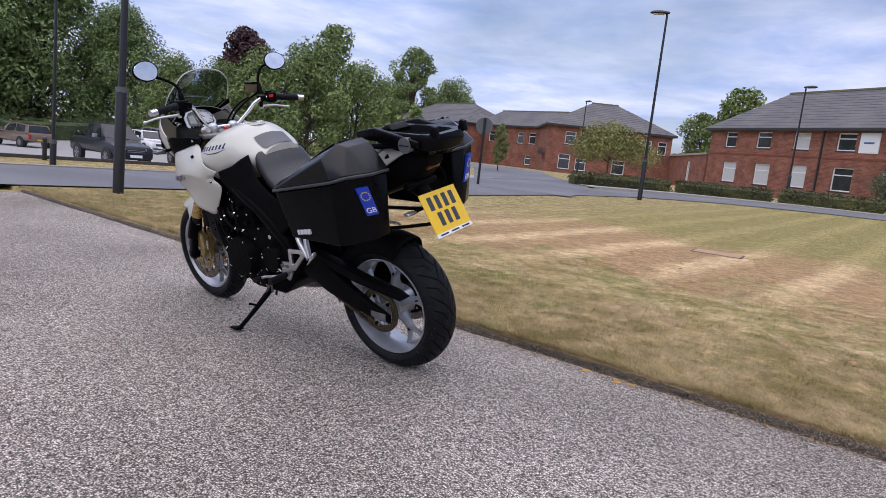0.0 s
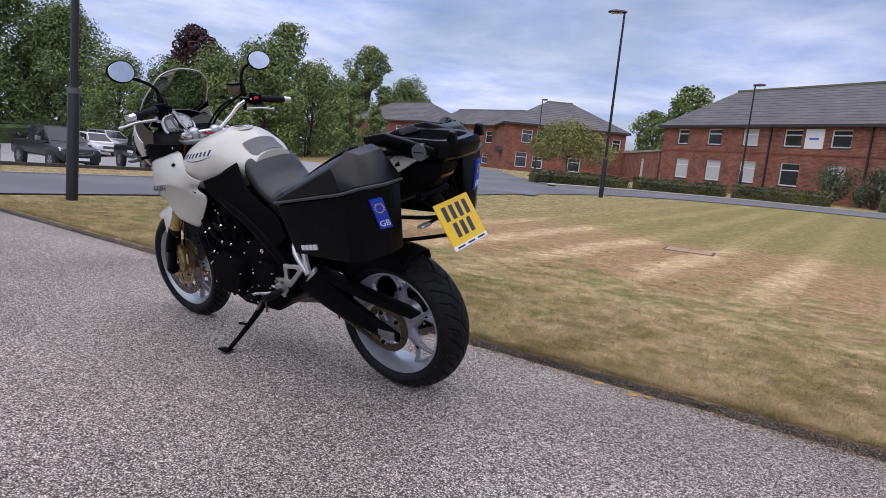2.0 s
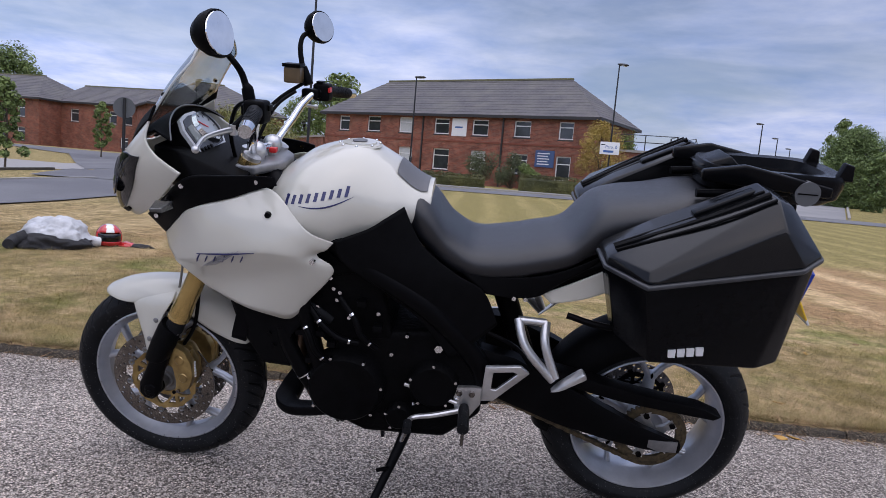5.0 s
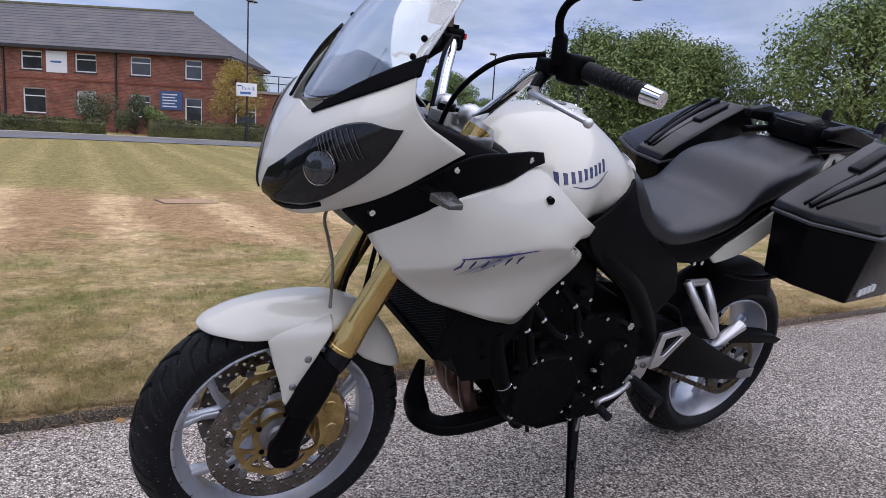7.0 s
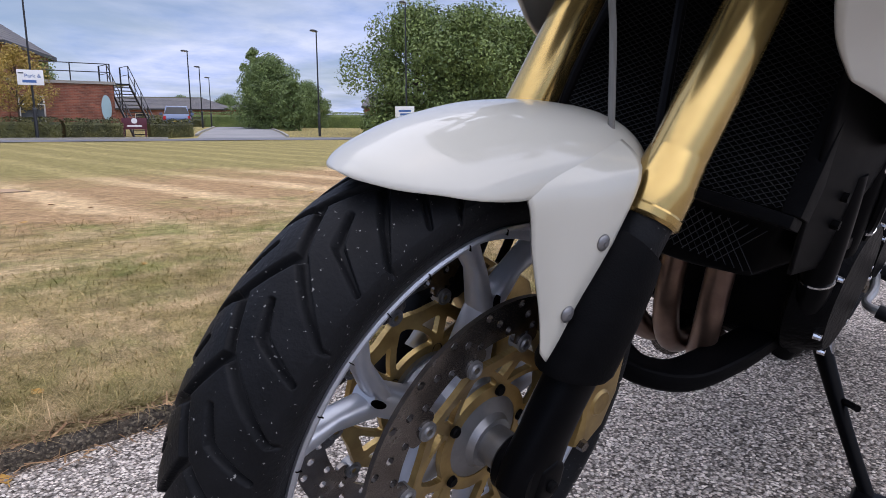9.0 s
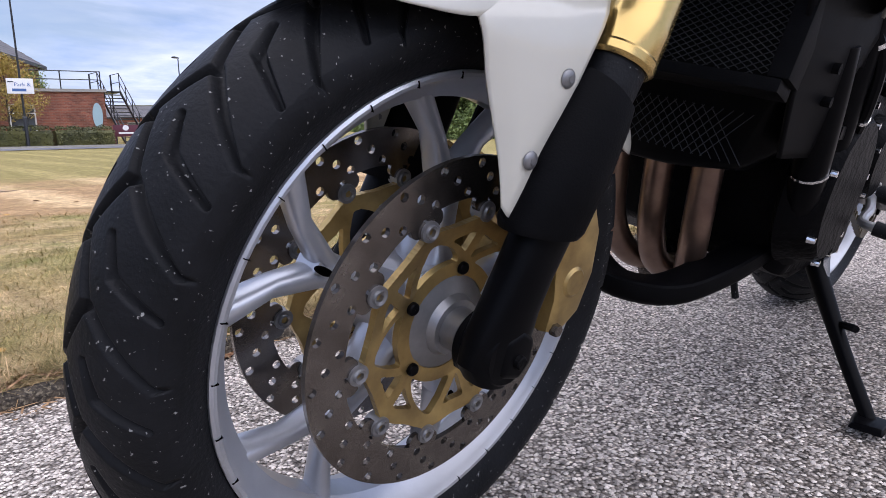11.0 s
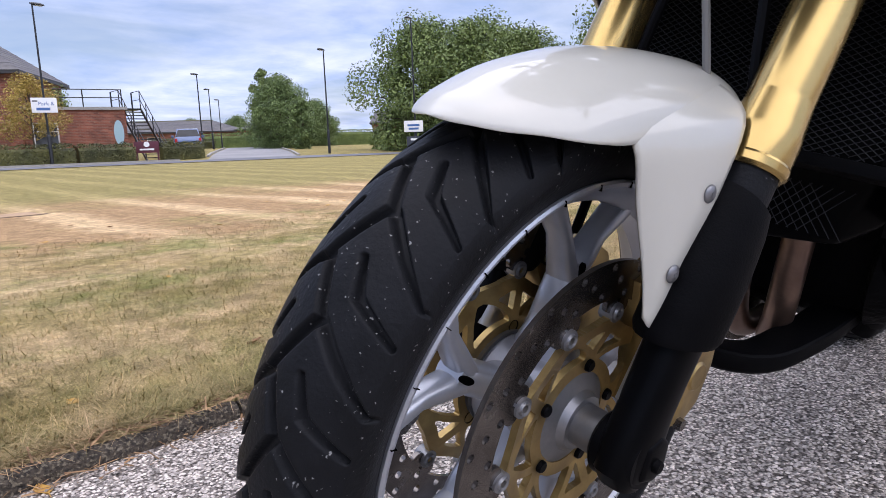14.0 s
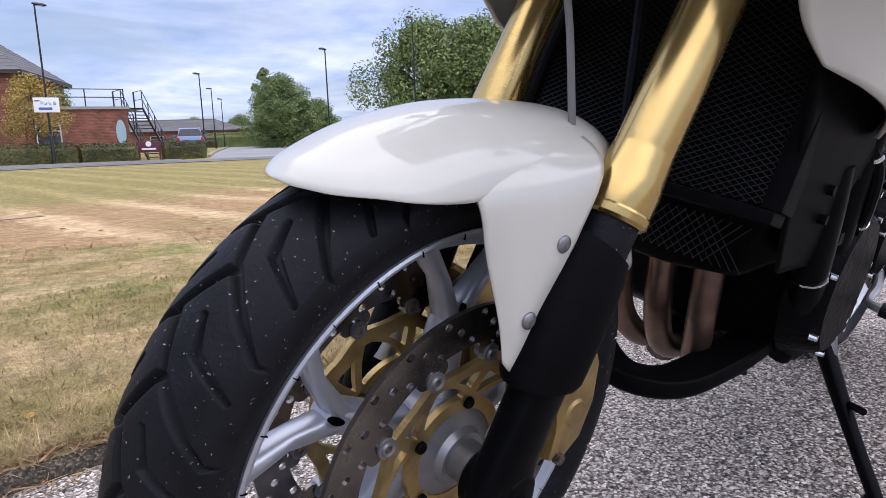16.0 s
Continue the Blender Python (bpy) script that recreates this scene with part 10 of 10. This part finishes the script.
# ---------------------------------------------------------------- riding gear on the lawn
M_SILVER_CLOTH = surf("silver_riding_cloth", (0.62, 0.63, 0.64), (0.38, 0.39, 0.41), 7, 0.55, bump=0.4, bscale=40)
M_BLACK_CLOTH = surf("black_riding_cloth", (0.02, 0.02, 0.022), (0.012, 0.012, 0.014), 30, 0.8, bump=0.4, bscale=60)
M_RED_SHELL = surf("red_helmet_shell", (0.55, 0.03, 0.03), (0.45, 0.02, 0.02), 5, 0.2, coat=0.8)
M_WHITE_SHELL = surf("white_helmet_shell", (0.75, 0.75, 0.74), (0.70, 0.70, 0.69), 5, 0.2, coat=0.8)


def heap(name, lo, mat, parent, sx, sy, sz, seed, at=(0, 0, 0), label=""):
    """A slumped heap of folded cloth."""
    bm = bmesh.new()
    bmesh.ops.create_icosphere(bm, subdivisions=5, radius=1.0)
    for v in bm.verts:
        p = v.co
        f = 1 + 0.22 * noise.noise((p.x * 1.8 + seed, p.y * 1.8, p.z * 1.8)) + 0.14 * abs(noise.noise((p.x * 4.2, p.y * 4.2 + seed, p.z * 4.2))) + 0.05 * noise.noise((p.x * 10, p.y * 10, seed))
        z = max(p.z, -0.02)
        v.co = Vector((at[0] + p.x * f * sx, at[1] + p.y * f * sy, at[2] + max(0.0, z * f * sz)))
    return link(name, bm, mat, parent, label, sharp=80)


jac = empty("riding_jacket", "silver and black riding jacket heaped on the lawn", "jacket", Matrix.Translation((4.42, -3.62, 0.032)) @ Matrix.Rotation(0.5, 4, "Z"))
heap("lining", 0, M_BLACK_CLOTH, jac, 0.36, 0.26, 0.15, 3.0)
heap("shell", 0, M_SILVER_CLOTH, jac, 0.28, 0.20, 0.20, 9.0, (-0.02, 0.0, 0.075), "crumpled silver-grey outer cloth")
for k, (x, y, r) in enumerate(((0.18, 0.12, 0.4), (-0.2, -0.1, 2.4))):
    tube("sleeve", [(x, y, 0.10), (x + 0.10 * math.cos(r), y + 0.10 * math.sin(r), 0.06), (x + 0.19 * math.cos(r + 0.5), y + 0.19 * math.sin(r + 0.5), 0.045)], [0.065, 0.058, 0.045], M_SILVER_CLOTH if k else M_BLACK_CLOTH, jac, "", 14)

hel = empty("helmet", "red and white motorcycle helmet on the lawn", "helmet", Matrix.Translation((4.10, -3.98, 0.030)) @ Matrix.Rotation(2.2, 4, "Z"))
bm = bmesh.new()
bmesh.ops.create_uvsphere(bm, u_segments=36, v_segments=22, radius=1.0)
drop = [v for v in bm.verts if v.co.z < -0.72 or (v.co.x > 0.62 and -0.28 < v.co.z < 0.34)]
bmesh.ops.delete(bm, geom=drop, context="VERTS")
for v in bm.verts:
    v.co = Vector((v.co.x * 0.150, v.co.y * 0.118, 0.088 + v.co.z * 0.125))
for f in bm.faces:
    f.material_index = 1 if abs(f.calc_center_median().y) < 0.030 and f.calc_center_median().z > 0.10 else 0
bmesh.ops.recalc_face_normals(bm, faces=bm.faces)
hs = link("helmet_shell", bm, [M_RED_SHELL, M_WHITE_SHELL], hel)
hs.modifiers.new("thickness", "SOLIDIFY").thickness = 0.008
bm = bmesh.new()
rows = []
for i in range(5):
    z = 0.055 + 0.018 * i
    rows.append([bm.verts.new((0.146 * math.cos(t) * math.sqrt(max(0.1, 1 - ((z - 0.088) / 0.125) ** 2)), 0.112 * math.sin(t) * 1.02, z)) for t in [radians(-58 + 116 * k / 16) for k in range(17)]])
for p, q in zip(rows, rows[1:]):
    for j in range(16):
        bm.faces.new((p[j], q[j], q[j + 1], p[j + 1]))
link("visor", bm, M_LENS, hel, "dark tinted visor").modifiers.new("thickness", "SOLIDIFY").thickness = 0.003
glo = empty("riding_gloves", "red and black riding gloves beside the helmet", "gloves", Matrix.Translation((3.86, -4.05, 0.031)))
heap("glove", 0, M_BLACK_CLOTH, glo, 0.12, 0.07, 0.035, 5.0, (-0.05, 0.02, 0))
heap("glove", 0, M_RED_SHELL, glo, 0.09, 0.06, 0.045, 7.0, (0.08, 0.03, 0))
